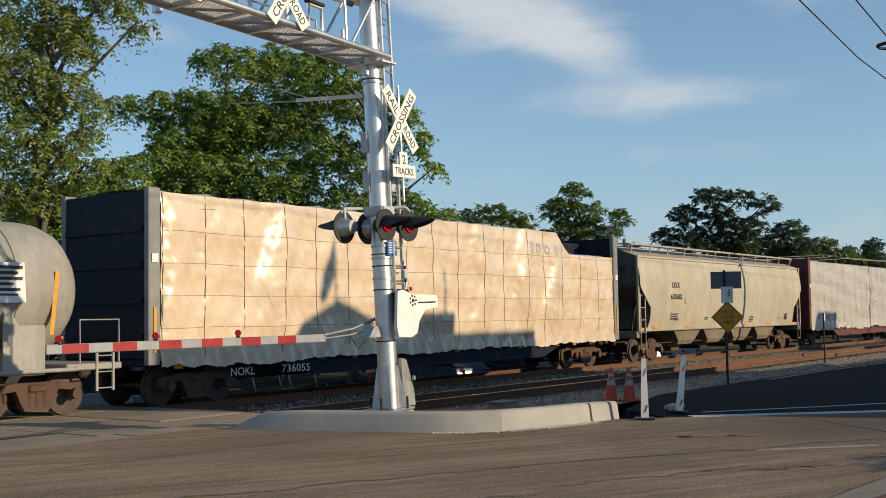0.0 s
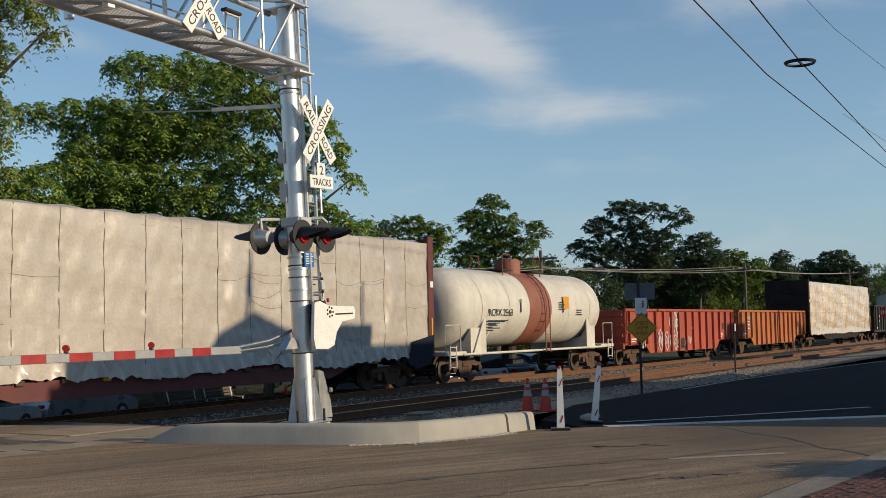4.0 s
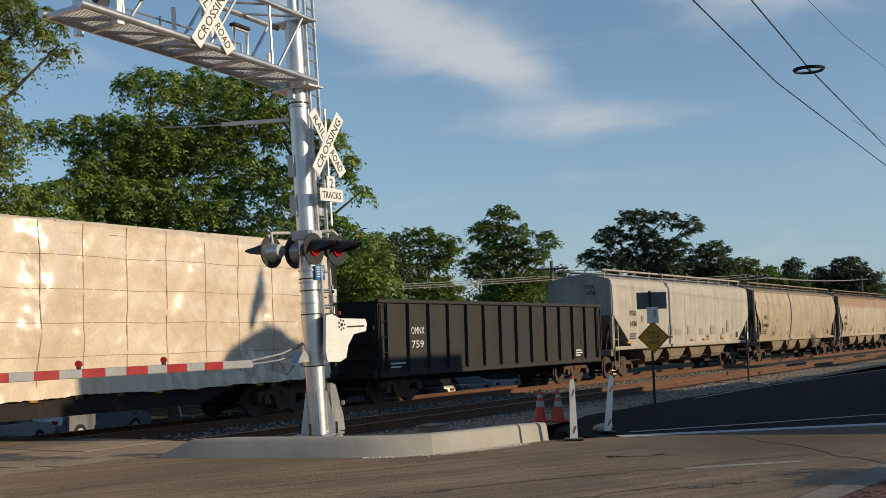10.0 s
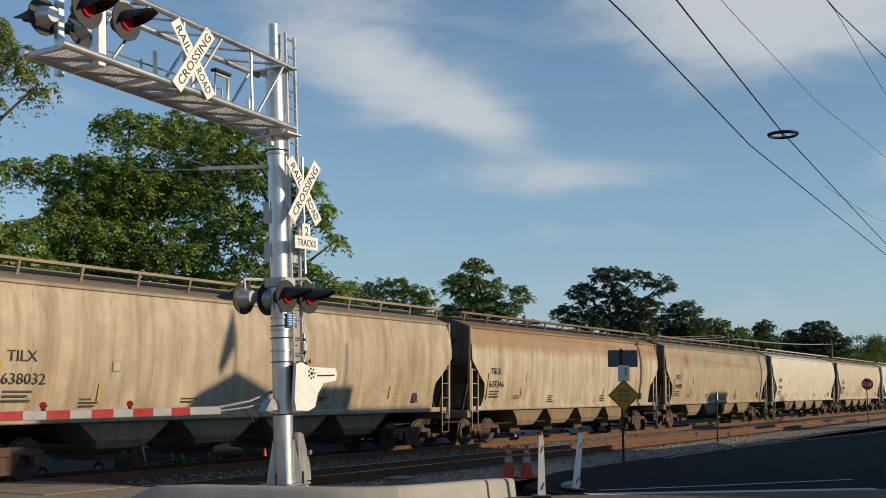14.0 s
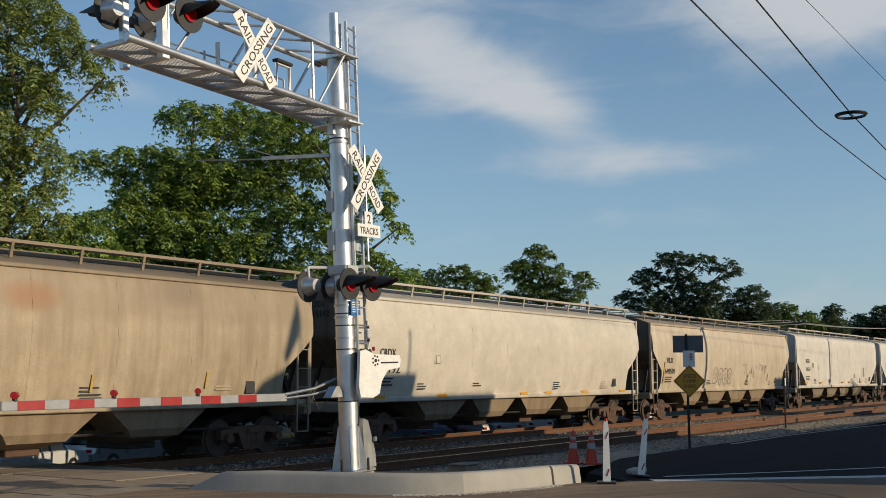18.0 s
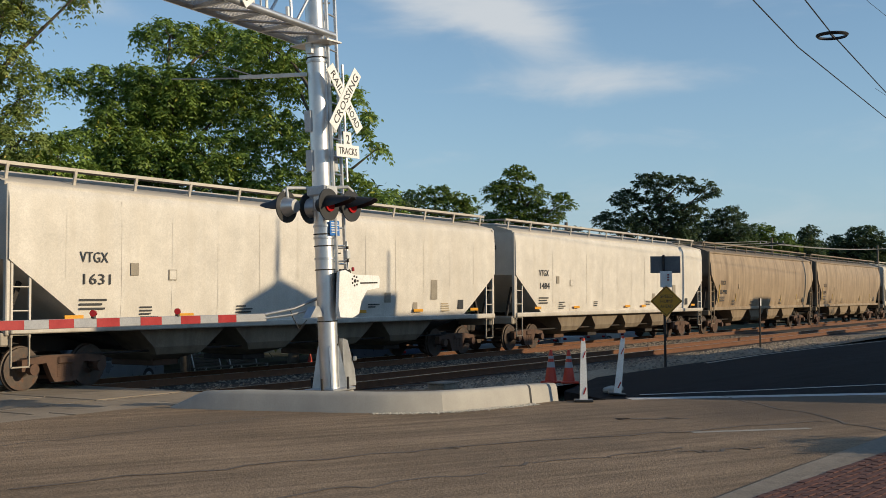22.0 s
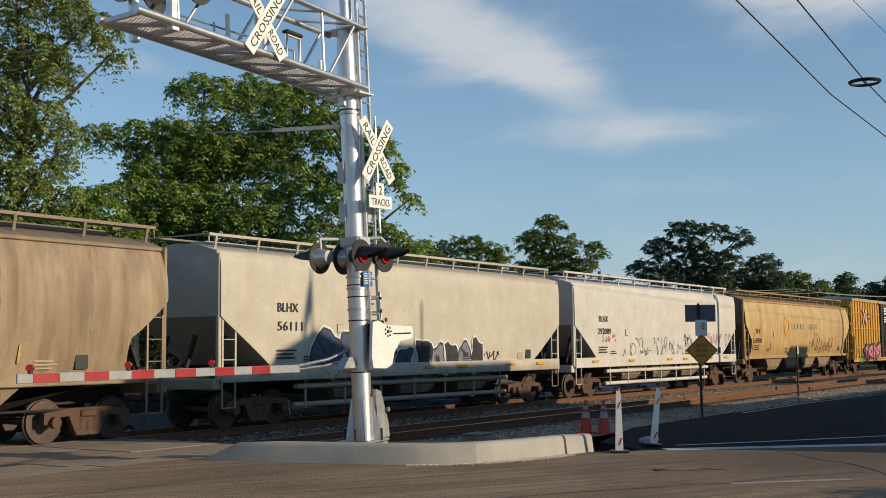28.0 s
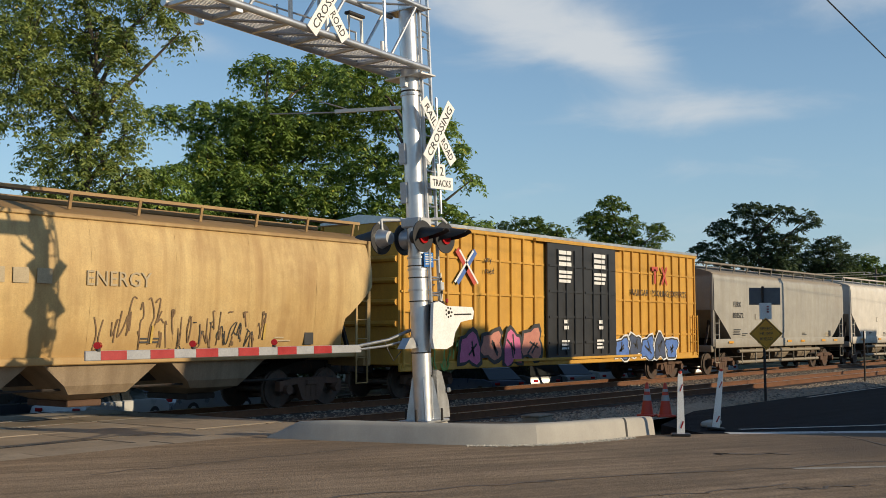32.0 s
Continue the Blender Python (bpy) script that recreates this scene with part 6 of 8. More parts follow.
def hopper(label, L, start, body, style="curved", marks=None, trim=None, bays=4, posts=12, bay_paint=None):
    """Covered hopper car. style: curved (S-shaped end openings), ribbed (straight cut, thin seams) or sill (straight cut with a deep side sill)."""
    car = car_base("hopper_car", label, "freight car", L, start)
    h = L / 2
    trim = trim or body
    sill = 1.34 if style != "sill" else 1.52
    if style == "curved":
        sec = [(1.36, sill), (1.46, 1.75), (1.545, 2.35), (1.58, 2.95), (1.56, 3.5), (1.47, 4.0), (1.40, 4.2), (1.36, 4.3), (0.75, 4.52), (0.0, 4.58)]
    else:
        sec = [(1.50, sill), (1.535, 1.8), (1.55, 2.4), (1.55, 3.0), (1.55, 3.6), (1.53, 4.1), (1.45, 4.28), (1.38, 4.36), (0.75, 4.54), (0.0, 4.60)]

    def inset(z):
        if style == "curved":
            k = min(1, max(0, (3.08 - z) / 0.85))
            return 0.10 + 0.98 * k ** 1.15 + 0.10 * math.sin(min(1, max(0, (2.30 - z) / 0.96)) * math.pi)
        k = min(1, max(0, (2.75 - z) / 1.35))
        return 0.10 + 2.0 * k
    shell = Geo()
    cols = 41
    near = []
    fine = smooth_line(sec[:7], 5)[:-1] + sec[6:]
    for y, z in fine:
        e = h - inset(z)
        near.append([(-e + 2 * e * i / (cols - 1), y, z) for i in range(cols)])
    for s in (-1, 1):
        shell.loft([[(x, s * y, z) for x, y, z in row] for row in near], caps=False, closed=False)
    for s in (-1, 1):
        ring_n = [(s * (h - inset(z)), -y, z) for y, z in fine]
        ring_f = [(s * (h - inset(z)), y, z) for y, z in fine]
        if style == "curved":
            part("end_sheet", Geo().loft([ring_n, ring_f], caps=False, closed=False), end_grime_shade, car, "grimy end sheet, darkened for shade", smooth=True)
        else:
            shell.loft([ring_n, ring_f], caps=False, closed=False)
    part("body", shell, body, car, smooth=True)
    # side sill and eave rail
    g = Geo()
    for s in (-1, 1):
        if style == "sill":
            g.box((0, s * 1.53, 1.34), (L - 0.3, 0.07, 0.38), bev=0.015)
        else:
            g.box((0, s * (sec[0][0] + 0.03), sill - 0.03), (L - 0.3, 0.12, 0.16), bev=0.02)
    part("side_sill", g, trim, car)
    g = Geo()
    for s in (-1, 1):
        g.box((0, s * 1.42, sec[7][1] - 0.05), (L - 0.1, 0.06, 0.09), bev=0.015)
    part("eave_rail", g, trim, car)
    # vertical seams
    if style != "sill":
        n = 9 if style == "curved" else 13
        for i in range(1, n):
            x = -h + L * i / n
            g = Geo()
            for (ya, za), (yb, zb) in zip(sec[:6], sec[1:7]):
                e = h - inset(za)
                if abs(x) > e - 0.05:
                    continue
                g.add([(x - 0.03, -ya - 0.008, za), (x + 0.03, -ya - 0.008, za), (x + 0.03, -yb - 0.008, zb), (x - 0.03, -yb - 0.008, zb)], [(0, 1, 2, 3)])
            part("seam_strip", g, body, car)
    # corner posts, end frames, ladders
    for s in (-1, 1):
        for y in (-1.45, 1.45):
            part("corner_post", Geo().box((s * (h - 0.12), y, 2.75), (0.10, 0.12, 3.1), bev=0.02), trim, car)
        part("end_beam", Geo().box((s * (h - 0.12), 0, 1.12), (0.28, 2.9, 0.28), bev=0.03), trim, car)
        part("end_platform", Geo().box((s * (h - 0.75), 0, 1.24), (1.2, 2.6, 0.05)), steel_dark, car)
        ladder_part(car, s * (h - 0.42), 1.15, 2.75, -1.5, 0.44, trim)
        for k in range(3):
            part("end_strut", Geo().box((s * (h - 0.62), -1.0 + k * 1.0, 1.95), (0.09, 0.09, 1.5), turn=pose(0, 0, 0, 0, -s * 22, 0).to_3x3().to_4x4()), steel_dark, car)
        st = Geo()
        st.box((s * (h - 0.42), -1.5, 0.55), (0.46, 0.04, 0.03)).box((s * (h - 0.42) - 0.22, -1.5, 0.85), (0.03, 0.04, 0.6)).box((s * (h - 0.42) + 0.22, -1.5, 0.85), (0.03, 0.04, 0.6))
        part("step", st, trim, car)
    # hopper bays under the sill
    span = L - 2 * (3.6 if bays >= 4 else 4.0)
    w = span / bays
    for i in range(bays):
        x0 = -span / 2 + w * i
        g = Geo()
        top_w, bot_w = w * 0.94, 0.55
        xc = x0 + w / 2
        rings = []
        for z, hw, hy in ((sill - 0.05, top_w / 2, 1.34), (0.80, (top_w * 0.50 + bot_w * 0.50) / 2, 1.27), (0.62, (top_w * 0.36 + bot_w * 0.64) / 2, 1.16), (0.46, bot_w / 2 + 0.1, 0.62)):
            rings.append([(xc - hw, -hy, z), (xc + hw, -hy, z), (xc + hw, hy, z), (xc - hw, hy, z)])
        g.loft(rings)
        bay = part("hopper_bay", g, bay_paint or bay_grime, car)
        part("outlet_gate", Geo().box((xc, 0, 0.40), (0.85, 1.45, 0.14), bev=0.02), steel_dark if i % 2 else truck_mat, bay)
    part("centre_sill", Geo().box((0, 0, 0.95), (L - 0.6, 0.36, 0.34)), steel_dark, car)
    for s in (-1, 1):
        g = Geo()
        e = h - 3.9
        g.loft([[(s * (h - 1.3), -1.25, sill + 0.05), (s * (h - 1.3), 1.25, sill + 0.05)], [(s * e, -0.9, 0.75), (s * e, 0.9, 0.75)]], caps=False, closed=False)
        part("slope_sheet", g, steel_dark, car)
    part("brake_pipe", Geo().tube([(-h + 1, -1.0, 0.72), (h - 1, -1.0, 0.72)], 0.03, 6), steel_dark, car)
    part("air_tank", Geo().tube([(h - 4.3, 0.7, 1.0), (h - 3.2, 0.7, 1.0)], 0.2, 12), steel_dark, car, smooth=True)
    # roof walk on its posts
    for i in range(posts):
        x = -h + 0.35 + (L - 0.7) * i / (posts - 1)
        part("walk_post", Geo().box((x, -1.10, 4.60), (0.07, 0.04, 0.34), turn=pose(0, 0, 0, 12, 0, 0).to_3x3().to_4x4()), trim, car)
    g = Geo()
    for k in range(6):
        g.box((0, -1.12 + k * 0.085, 4.78), (L - 0.2, 0.02, 0.045))
    for k in range(int(L / 0.3)):
        g.box((-h + 0.2 + k * 0.3, -0.9, 4.775), (0.03, 0.46, 0.03))
    for k in range(6):
        g.box((0, 1.12 - k * 0.085, 4.78), (L - 0.2, 0.02, 0.045))
    part("roof_walk", g, walk_mat, car, "grey grating roof walk")
    part("walk_edge", Geo().box((0, -1.135, 4.775), (L - 0.2, 0.012, 0.07)), trim, car)
    g = Geo()
    g.box((0, 0, 4.63), (L - 1.6, 0.62, 0.16), bev=0.05)
    part("hatch_cover", g, body, car)
    for x in (-h + 0.12, h - 0.12):
        part("end_rail", Geo().tube([(x, -1.1, 4.6), (x, -1.1, 4.78), (x, 1.1, 4.78), (x, 1.1, 4.6)], 0.02, 6), trim, car)
    if style == "sill":
        for z, y in ((0.98, -1.36), (0.50, -1.30)):
            part("outlet_pipe", Geo().tube([(-h + 3.0, y, z), (h - 3.6, y, z - 0.02)], 0.075, 10), trim, car, smooth=True)
        for k in range(7):
            x = -h + 3.4 + (L - 7.4) * k / 6
            part("pipe_hanger", Geo().box((x, -1.36, 0.78), (0.05, 0.05, 0.72)), trim, car)
    side = -sec[3][0] - 0.012
    lean = -1.5

    def on_side(z):
        for (ya, za), (yb, zb) in zip(sec, sec[1:]):
            if za <= z <= zb:
                return -(ya + (yb - ya) * (z - za) / (zb - za))
        return -sec[0][0]
    if marks:
        x0 = -h + {"curved": 1.55, "ribbed": 1.87, "sill": 2.07}[style]
        zt = 2.56 if style == "curved" else 2.74 if style == "ribbed" else 2.91
        if len(marks) > 2:
            x0, zt = marks[2], marks[3]
        letters(marks[0], 0.24, letter_black, car, pose(x0, on_side(zt + 0.12) - 0.025, zt), "reporting_mark", width=0.78)
        letters(marks[1], 0.24, letter_black, car, pose(x0 - (0.1 if len(marks[1]) > 5 else 0), on_side(zt - 0.36) - 0.025, zt - 0.48), "reporting_mark", width=0.19 * len(marks[1]))
        if style != "sill":
            for k, word in enumerate(marks[:2]):
                letters(word, 0.19, letter_black, car, pose(-h + 0.075, -0.25, 3.95 - 0.28 * k, 0, 0, -90), "end_mark", width=0.115 * len(word))
        bars(car, letter_black, x0, 1.92, [0.75, 0.62, 0.7], 0.045, 0.05, on_side(1.85) - 0.03)
    r2 = random.Random(label + str(start))
    for fx in (0.18, 0.34, 0.62, 0.82):
        x = -h + L * fx
        z = 1.75
        bars(car, letter_black if fx < 0.7 else letter_faded, x, z, [r2.uniform(0.3, 0.6) for _ in range(r2.randint(2, 4))], 0.035, 0.04, on_side(1.66) - 0.035)
    if style == "curved" and "tan" in label or "brown" in label or "ochre" in label:
        # slanted yellow reflector strips
        for x, z, ln in ((-h + 1.36, 2.12, 0.95), (-h + 4.15, 1.92, 0.40), (2.7, 1.84, 0.38), (h - 3.95, 1.9, 0.38)):
            part("reflector_strip", Geo().box((x, on_side(z) - 0.03, z), (0.085 if ln > 0.5 else 0.06, 0.012, ln), turn=pose(0, 0, 0, 6, 4, 0).to_3x3().to_4x4()), old_yellow, car)
    else:
        for x in (-h + 1.7, -h + 5.0, 0.2, 2.0, 5.0, h - 1.6):
            part("reflector_strip", Geo().box((x, on_side(1.36) - 0.10, 1.38 if style != "ribbed" else 1.55), (0.5, 0.012, 0.09)), yellow_sign, car)
        for x, z, w2, h2 in ((-h + 3.42, 2.61, 0.24, 0.28), (h - 6.6, 1.95, 0.3, 0.3), (h - 4.03, 2.2, 0.36, 0.62), (h - 5.1, 1.66, 0.24, 0.28)):
            if style == "ribbed":
                part("stencil_block", Geo().box((x, on_side(z) - 0.02, z), (w2, 0.008, h2)), tag_chalk, car)
    part("stencil_frame", Geo().box((-h + 4.6, on_side(2.5) - 0.02, 2.5), (0.25, 0.008, 0.25)), tag_chalk, car)
    part("stencil_field", Geo().box((-h + 4.6, on_side(2.5) - 0.026, 2.5), (0.21, 0.008, 0.21)), body, car)
    part("placard", Geo().box((h - 2.4, on_side(1.7) - 0.03, 1.72), (0.32, 0.008, 0.3)), letter_black, car)
    return car, on_side


def blob_letters(car, x0, x1, z0, z1, y_of, fills, outline, seed, n, drip=None):
    """Fat painted letters that cannot be read: rounded shapes with an outline behind and cut lines in front."""
    r = random.Random(seed)

    def shape(cx, cz, hw, hh, ph, wob, grow, depth):
        pts = []
        for i in range(18):
            a = 2 * math.pi * i / 18
            sq = 1 / max(abs(math.cos(a)), abs(math.sin(a))) ** 0.75
            k = sq * (1 + wob * math.sin(3 * a + ph) + wob * 0.7 * math.sin(5 * a + ph * 2))
            x, z = cx + (hw + grow) * k * math.cos(a), cz + (hh + grow) * k * math.sin(a)
            z = min(max(z, z0 - 0.05), z1 + 0.25)
            pts.append((x, y_of(z) - depth, z))
        g = Geo()
        g.add([(cx, y_of(cz) - depth, cz)] + pts, [(0, i + 1, (i + 1) % 18 + 1) for i in range(18)])
        return g
    w = (x1 - x0) / n
    for k in range(n):
        cx, cz = x0 + w * (k + 0.5), (z0 + z1) / 2 + r.uniform(-0.08, 0.08)
        hw, hh, ph = w * r.uniform(0.42, 0.52), (z1 - z0) * r.uniform(0.38, 0.48), r.uniform(0, 6)
        part("graffiti", shape(cx, cz, hw, hh, ph, 0.16, 0.07, 0.022 + 0.0006 * k), outline, car, "spray-painted letter shapes")
        part("graffiti", shape(cx, cz, hw, hh, ph, 0.16, 0.015, 0.0246 + 0.0006 * k), tag_black, car)
        part("graffiti", shape(cx, cz, hw, hh, ph, 0.16, -0.045, 0.027 + 0.0006 * k), fills[k % len(fills)], car)
        g = Geo()
        for q in range(3):
            a = r.uniform(0.3, 2.8)
            lx, lz = hw * r.uniform(0.3, 0.6), hh * r.uniform(0.3, 0.65)
            px, pz = cx + r.uniform(-0.3, 0.3) * hw, cz + r.uniform(-0.3, 0.3) * hh
            dx, dz = math.cos(a) * lx, math.sin(a) * lz
            nx, nz = -math.sin(a) * 0.035, math.cos(a) * 0.035
            yy = lambda z: y_of(z) - 0.033 - 0.0006 * k
            quad = [(px - dx - nx, pz - dz - nz), (px + dx - nx, pz + dz - nz), (px + dx + nx, pz + dz + nz), (px - dx + nx, pz - dz + nz)]
            g.add([(x, yy(z), z) for x, z in quad], [(0, 1, 2, 3)])
        part("graffiti", g, tag_black, car)


def ribbon(g, line, width, y_of, depth):
    vs = []
    for i, p in enumerate(line):
        a, b = line[max(0, i - 1)], line[min(len(line) - 1, i + 1)]
        d = Vector((b[0] - a[0], b[1] - a[1]))
        nrm = Vector((-d.y, d.x)).normalized() * width / 2 if d.length > 1e-5 else Vector((0, width / 2))
        for s in (-1, 1):
            z = p[1] + s * nrm.y
            vs.append((p[0] + s * nrm.x, y_of(z) - depth, z))
    g.add(vs, [(2 * i, 2 * i + 1, 2 * i + 3, 2 * i + 2) for i in range(len(line) - 1)])


def bubbles(car, x0, x1, z0, z1, y_of, material, seed, n, width=0.05):
    """Outlines of fat rounded letters that cannot be read."""
    r = random.Random(seed)
    g = Geo()
    w = (x1 - x0) / n
    for k in range(n):
        cx, cz, hh = x0 + w * (k + 0.5), (z0 + z1) / 2, (z1 - z0) / 2
        pts = []
        for i in range(8):
            a = 2 * math.pi * i / 8 + r.uniform(-0.2, 0.2)
            pts.append((cx + w * 0.56 * r.uniform(0.7, 1.15) * math.cos(a), cz + hh * r.uniform(0.7, 1.1) * math.sin(a)))
        ribbon(g, smooth_line(pts, 6, True), width, y_of, 0.02 + 0.0004 * k)
        q = [(cx + (p[0] - cx) * 0.4 + r.uniform(-0.04, 0.04), cz + (p[1] - cz) * 0.4) for p in pts[::2]]
        ribbon(g, smooth_line(q, 5, True), width * 0.8, y_of, 0.0205 + 0.0004 * k)
    part("graffiti", g, material, car, "outlined bubble letters")


def scrawl(car, x0, x1, z0, z1, y_of, material, seed, strokes=10, width=0.03):
    """Thin illegible marker tags."""
    r = random.Random(seed)
    g = Geo()
    w = (x1 - x0) / strokes
    for k in range(strokes):
        x, z = x0 + w * k, r.uniform(z0, z1)
        pts = [(x, z)]
        for _ in range(r.randint(3, 6)):
            pts.append((pts[-1][0] + r.uniform(-0.3, 0.55) * w * 1.2, min(z1, max(z0, pts[-1][1] + r.uniform(-0.6, 0.6) * (z1 - z0)))))
        ribbon(g, smooth_line(pts), width, y_of, 0.02 + 0.0003 * k)
    part("graffiti", g, material, car, "thin marker tags")


def centerbeam(label, L, start, wrap, frame_mat, style, top_mat):
    """Centre-beam flat car with end bulkheads and two rows of wrapped lumber bundles."""
    car = car_base("lumber_flat_car", label, "freight car", L, start)
    h = L / 2
    part("deck", Geo().box((0, 0, 1.02), (L - 0.2, 2.75, 0.16), bev=0.02), frame_mat, car)
    part("centre_sill", Geo().box((0, 0, 0.72), (L - 3.0, 0.5, 0.5)), steel_dark, car)
    g = Geo()
    g.prism([(-h + 4.2, 0.95), (-h + 5.6, 0.52), (h - 5.6, 0.52), (h - 4.2, 0.95)], "y", -1.42, -1.36)
    g.prism([(-h + 4.2, 0.95), (-h + 5.6, 0.52), (h - 5.6, 0.52), (h - 4.2, 0.95)], "y", 1.36, 1.42)
    part("side_sill", g, frame_mat, car)
    for s in (-1, 1):
        x = s * (h - 0.15)
        bulk = part("bulkhead", Geo().box((x, 0, 2.98), (0.16, 2.9, 3.75), bev=0.02), frame_mat, car, "dark steel end bulkhead")
        for y in (-1.47, 1.47):
            part("bulkhead_post", Geo().box((x - s * 0.06, y, 2.95), (0.34, 0.16, 3.95), bev=0.02), grey_post if style == "stepped" else frame_mat, bulk)
        for z in (1.6, 2.4, 3.2, 4.0):
            part("bulkhead_rib", Geo().box((x + s * 0.1, 0, z), (0.08, 2.7, 0.12)), frame_mat, bulk)
        part("yellow_handhold", Geo().box((x - s * 0.06, -1.56, 1.75), (0.08, 0.03, 1.0)), yellow_sign, bulk)
        part("white_plate", Geo().box((x - s * 0.06, -1.565, 3.35), (0.18, 0.02, 0.2)), letter_white, bulk)
    part("centre_beam", Geo().box((0, 0, 2.9), (L - 0.7, 0.12, 3.6)), frame_mat, car)
    r = random.Random(label)
    cols = 9
    pitch = (L - 0.75) / cols
    hgt = [0.73] * 5 if style != "tarp" else [1.2, 1.2, 1.2]
    for side in (-1, 1):
        for c in range(cols):
            z = 1.12
            for k, hh in enumerate(hgt):
                x = -h + 0.375 + pitch * (c + 0.5)
                dy = r.uniform(-0.02, 0.02) + (0.05 if k == 0 else 0)
                low = style == "stepped" and c >= cols - 2 and k == len(hgt) - 1
                if low:
                    z += hh
                    continue
                g = Geo().box((x, side * (0.80 + dy), z + hh / 2), (pitch - 0.014, 1.28, hh - 0.012), bev=0.022)
                part("lumber_pack", g, wrap, car)
                z += hh
    # loose wrap lying over the top
    g = Geo()
    n = 60
    rings = []
    for i in range(n + 1):
        x = -h + 0.36 + (L - 0.72) * i / n
        wob = 0.03 * math.sin(i * 1.7) + r.uniform(-0.02, 0.02)
        if style == "stepped" and x > h - 4.9:
            wob = wob * 0.5 - 0.74 * min(1, (x - (h - 4.9)) / 1.1)
        lift = 0.12 if style == "stepped" else 0.0
        wob += lift
        rings.append([(x, -1.49 - r.uniform(0, 0.02), 4.48 + (wob if wob < -0.1 else wob * 0.5)), (x, -1.05, 4.80 + wob), (x, -0.2, 4.86 + wob), (x, 0.2, 4.86 + wob), (x, 1.30, 4.78 + wob), (x, 1.49, 4.62 + wob * 0.5)])
    g.loft(rings, caps=False, closed=False)
    part("top_wrap", g, top_mat, car, "loose plastic wrap sagging over the lumber", smooth=True)
    # straps and winches
    for c in range(cols * 2):
        x = -h + 0.375 + pitch * (c * 0.5 + 0.25)
        part("winch", Geo().box((x, -1.44, 0.93), (0.22, 0.1, 0.14), bev=0.02), yellow_sign if c % 3 == 0 else truck_mat, car)
    return car


def gondola(label, L, start, body, top_z, marks, inside, ribs=14, drop=True, mark_mat=None):
    car = car_base("gondola_car", label, "freight car", L, start)
    h = L / 2
    z0 = 0.98
    for s in (-1, 1):
        part("side_wall", Geo().box((0, s * 1.44, (z0 + top_z) / 2), (L - 0.3, 0.05, top_z - z0)), body, car)
        part("top_chord", Geo().box((0, s * 1.47, top_z), (L - 0.2, 0.14, 0.12), bev=0.02), body, car)
        if drop:
            part("lower_sill", Geo().prism([(-h + 2.6, z0), (-h + 3.2, 0.52), (h - 3.2, 0.52), (h - 2.6, z0)], "y", s * 1.44 - 0.03, s * 1.44 + 0.03), body, car)
        else:
            part("lower_sill", Geo().box((0, s * 1.44, z0 - 0.06), (L - 0.4, 0.1, 0.22), bev=0.02), body, car)
        part("end_wall", Geo().box((s * (h - 0.17), 0, (z0 + top_z) / 2), (0.08, 2.8, top_z - z0)), body, car)
        for z in (1.4, 1.9, 2.35):
            if z < top_z - 0.15:
                part("end_rib", Geo().box((s * (h - 0.1), 0, z), (0.1, 2.7, 0.12)), body, car)
    for i in range(ribs + 1):
        x = -h + 0.55 + (L - 1.1) * i / ribs
        lo = 0.54 if drop and abs(x) < h - 3.3 else z0
        for s in (-1, 1):
            part("rib", Geo().prism([(x - 0.07, s * 1.46), (x - 0.045, s * 1.58), (x + 0.045, s * 1.58), (x + 0.07, s * 1.46)], "z", lo, top_z - 0.06), body, car)
    part("floor_plate", Geo().box((0, 0, z0), (L - 0.4, 2.8, 0.08)), inside, car)
    part("centre_sill", Geo().box((0, 0, 0.75), (L - 2, 0.4, 0.4)), steel_dark, car)
    for s in (-1, 1):
        ladder_part(car, s * (h - 0.42), 1.05, top_z - 0.1, -1.53, 0.40, body)
        part("end_beam", Geo().box((s * (h - 0.1), 0, 0.92), (0.2, 2.85, 0.26), bev=0.02), body, car)
    xa = -h + 0.55 + (L - 1.1) / ribs * 1
    part("mark_panel", Geo().box((xa + 0.5, -1.472, top_z - 0.50), (0.72, 0.008, 0.30)).box((xa + 0.5, -1.472, top_z - 0.93), (0.62, 0.008, 0.30)), letter_white, car) if marks and marks[2] else None
    if marks:
        mm = mark_mat or letter_white
        mk = letter_black if marks[2] else mm
        dz = marks[3] if len(marks) > 3 else 0.0
        wd = 0.6 if marks[2] else 0.76
        letters(marks[0], 0.24, mk, car, pose(xa + 0.2, -1.482, top_z - 0.61 + dz), "reporting_mark", width=wd)
        letters(marks[1], 0.24, mk, car, pose(xa + 0.2, -1.482, top_z - 1.04 + dz), "reporting_mark", width=wd * 0.92)
        bars(car, mm, -h + 0.8, z0 + 0.25, [0.8, 0.55], 0.05, 0.06, -1.475)
        bars(car, mm, h - 2.6, z0 + 0.35, [0.5, 0.6, 0.4], 0.05, 0.05, -1.475)
        part("stencil_plate", Geo().box((h - 2.0, -1.475, z0 + 0.75), (0.3, 0.01, 0.36)), letter_black, car)
    return car


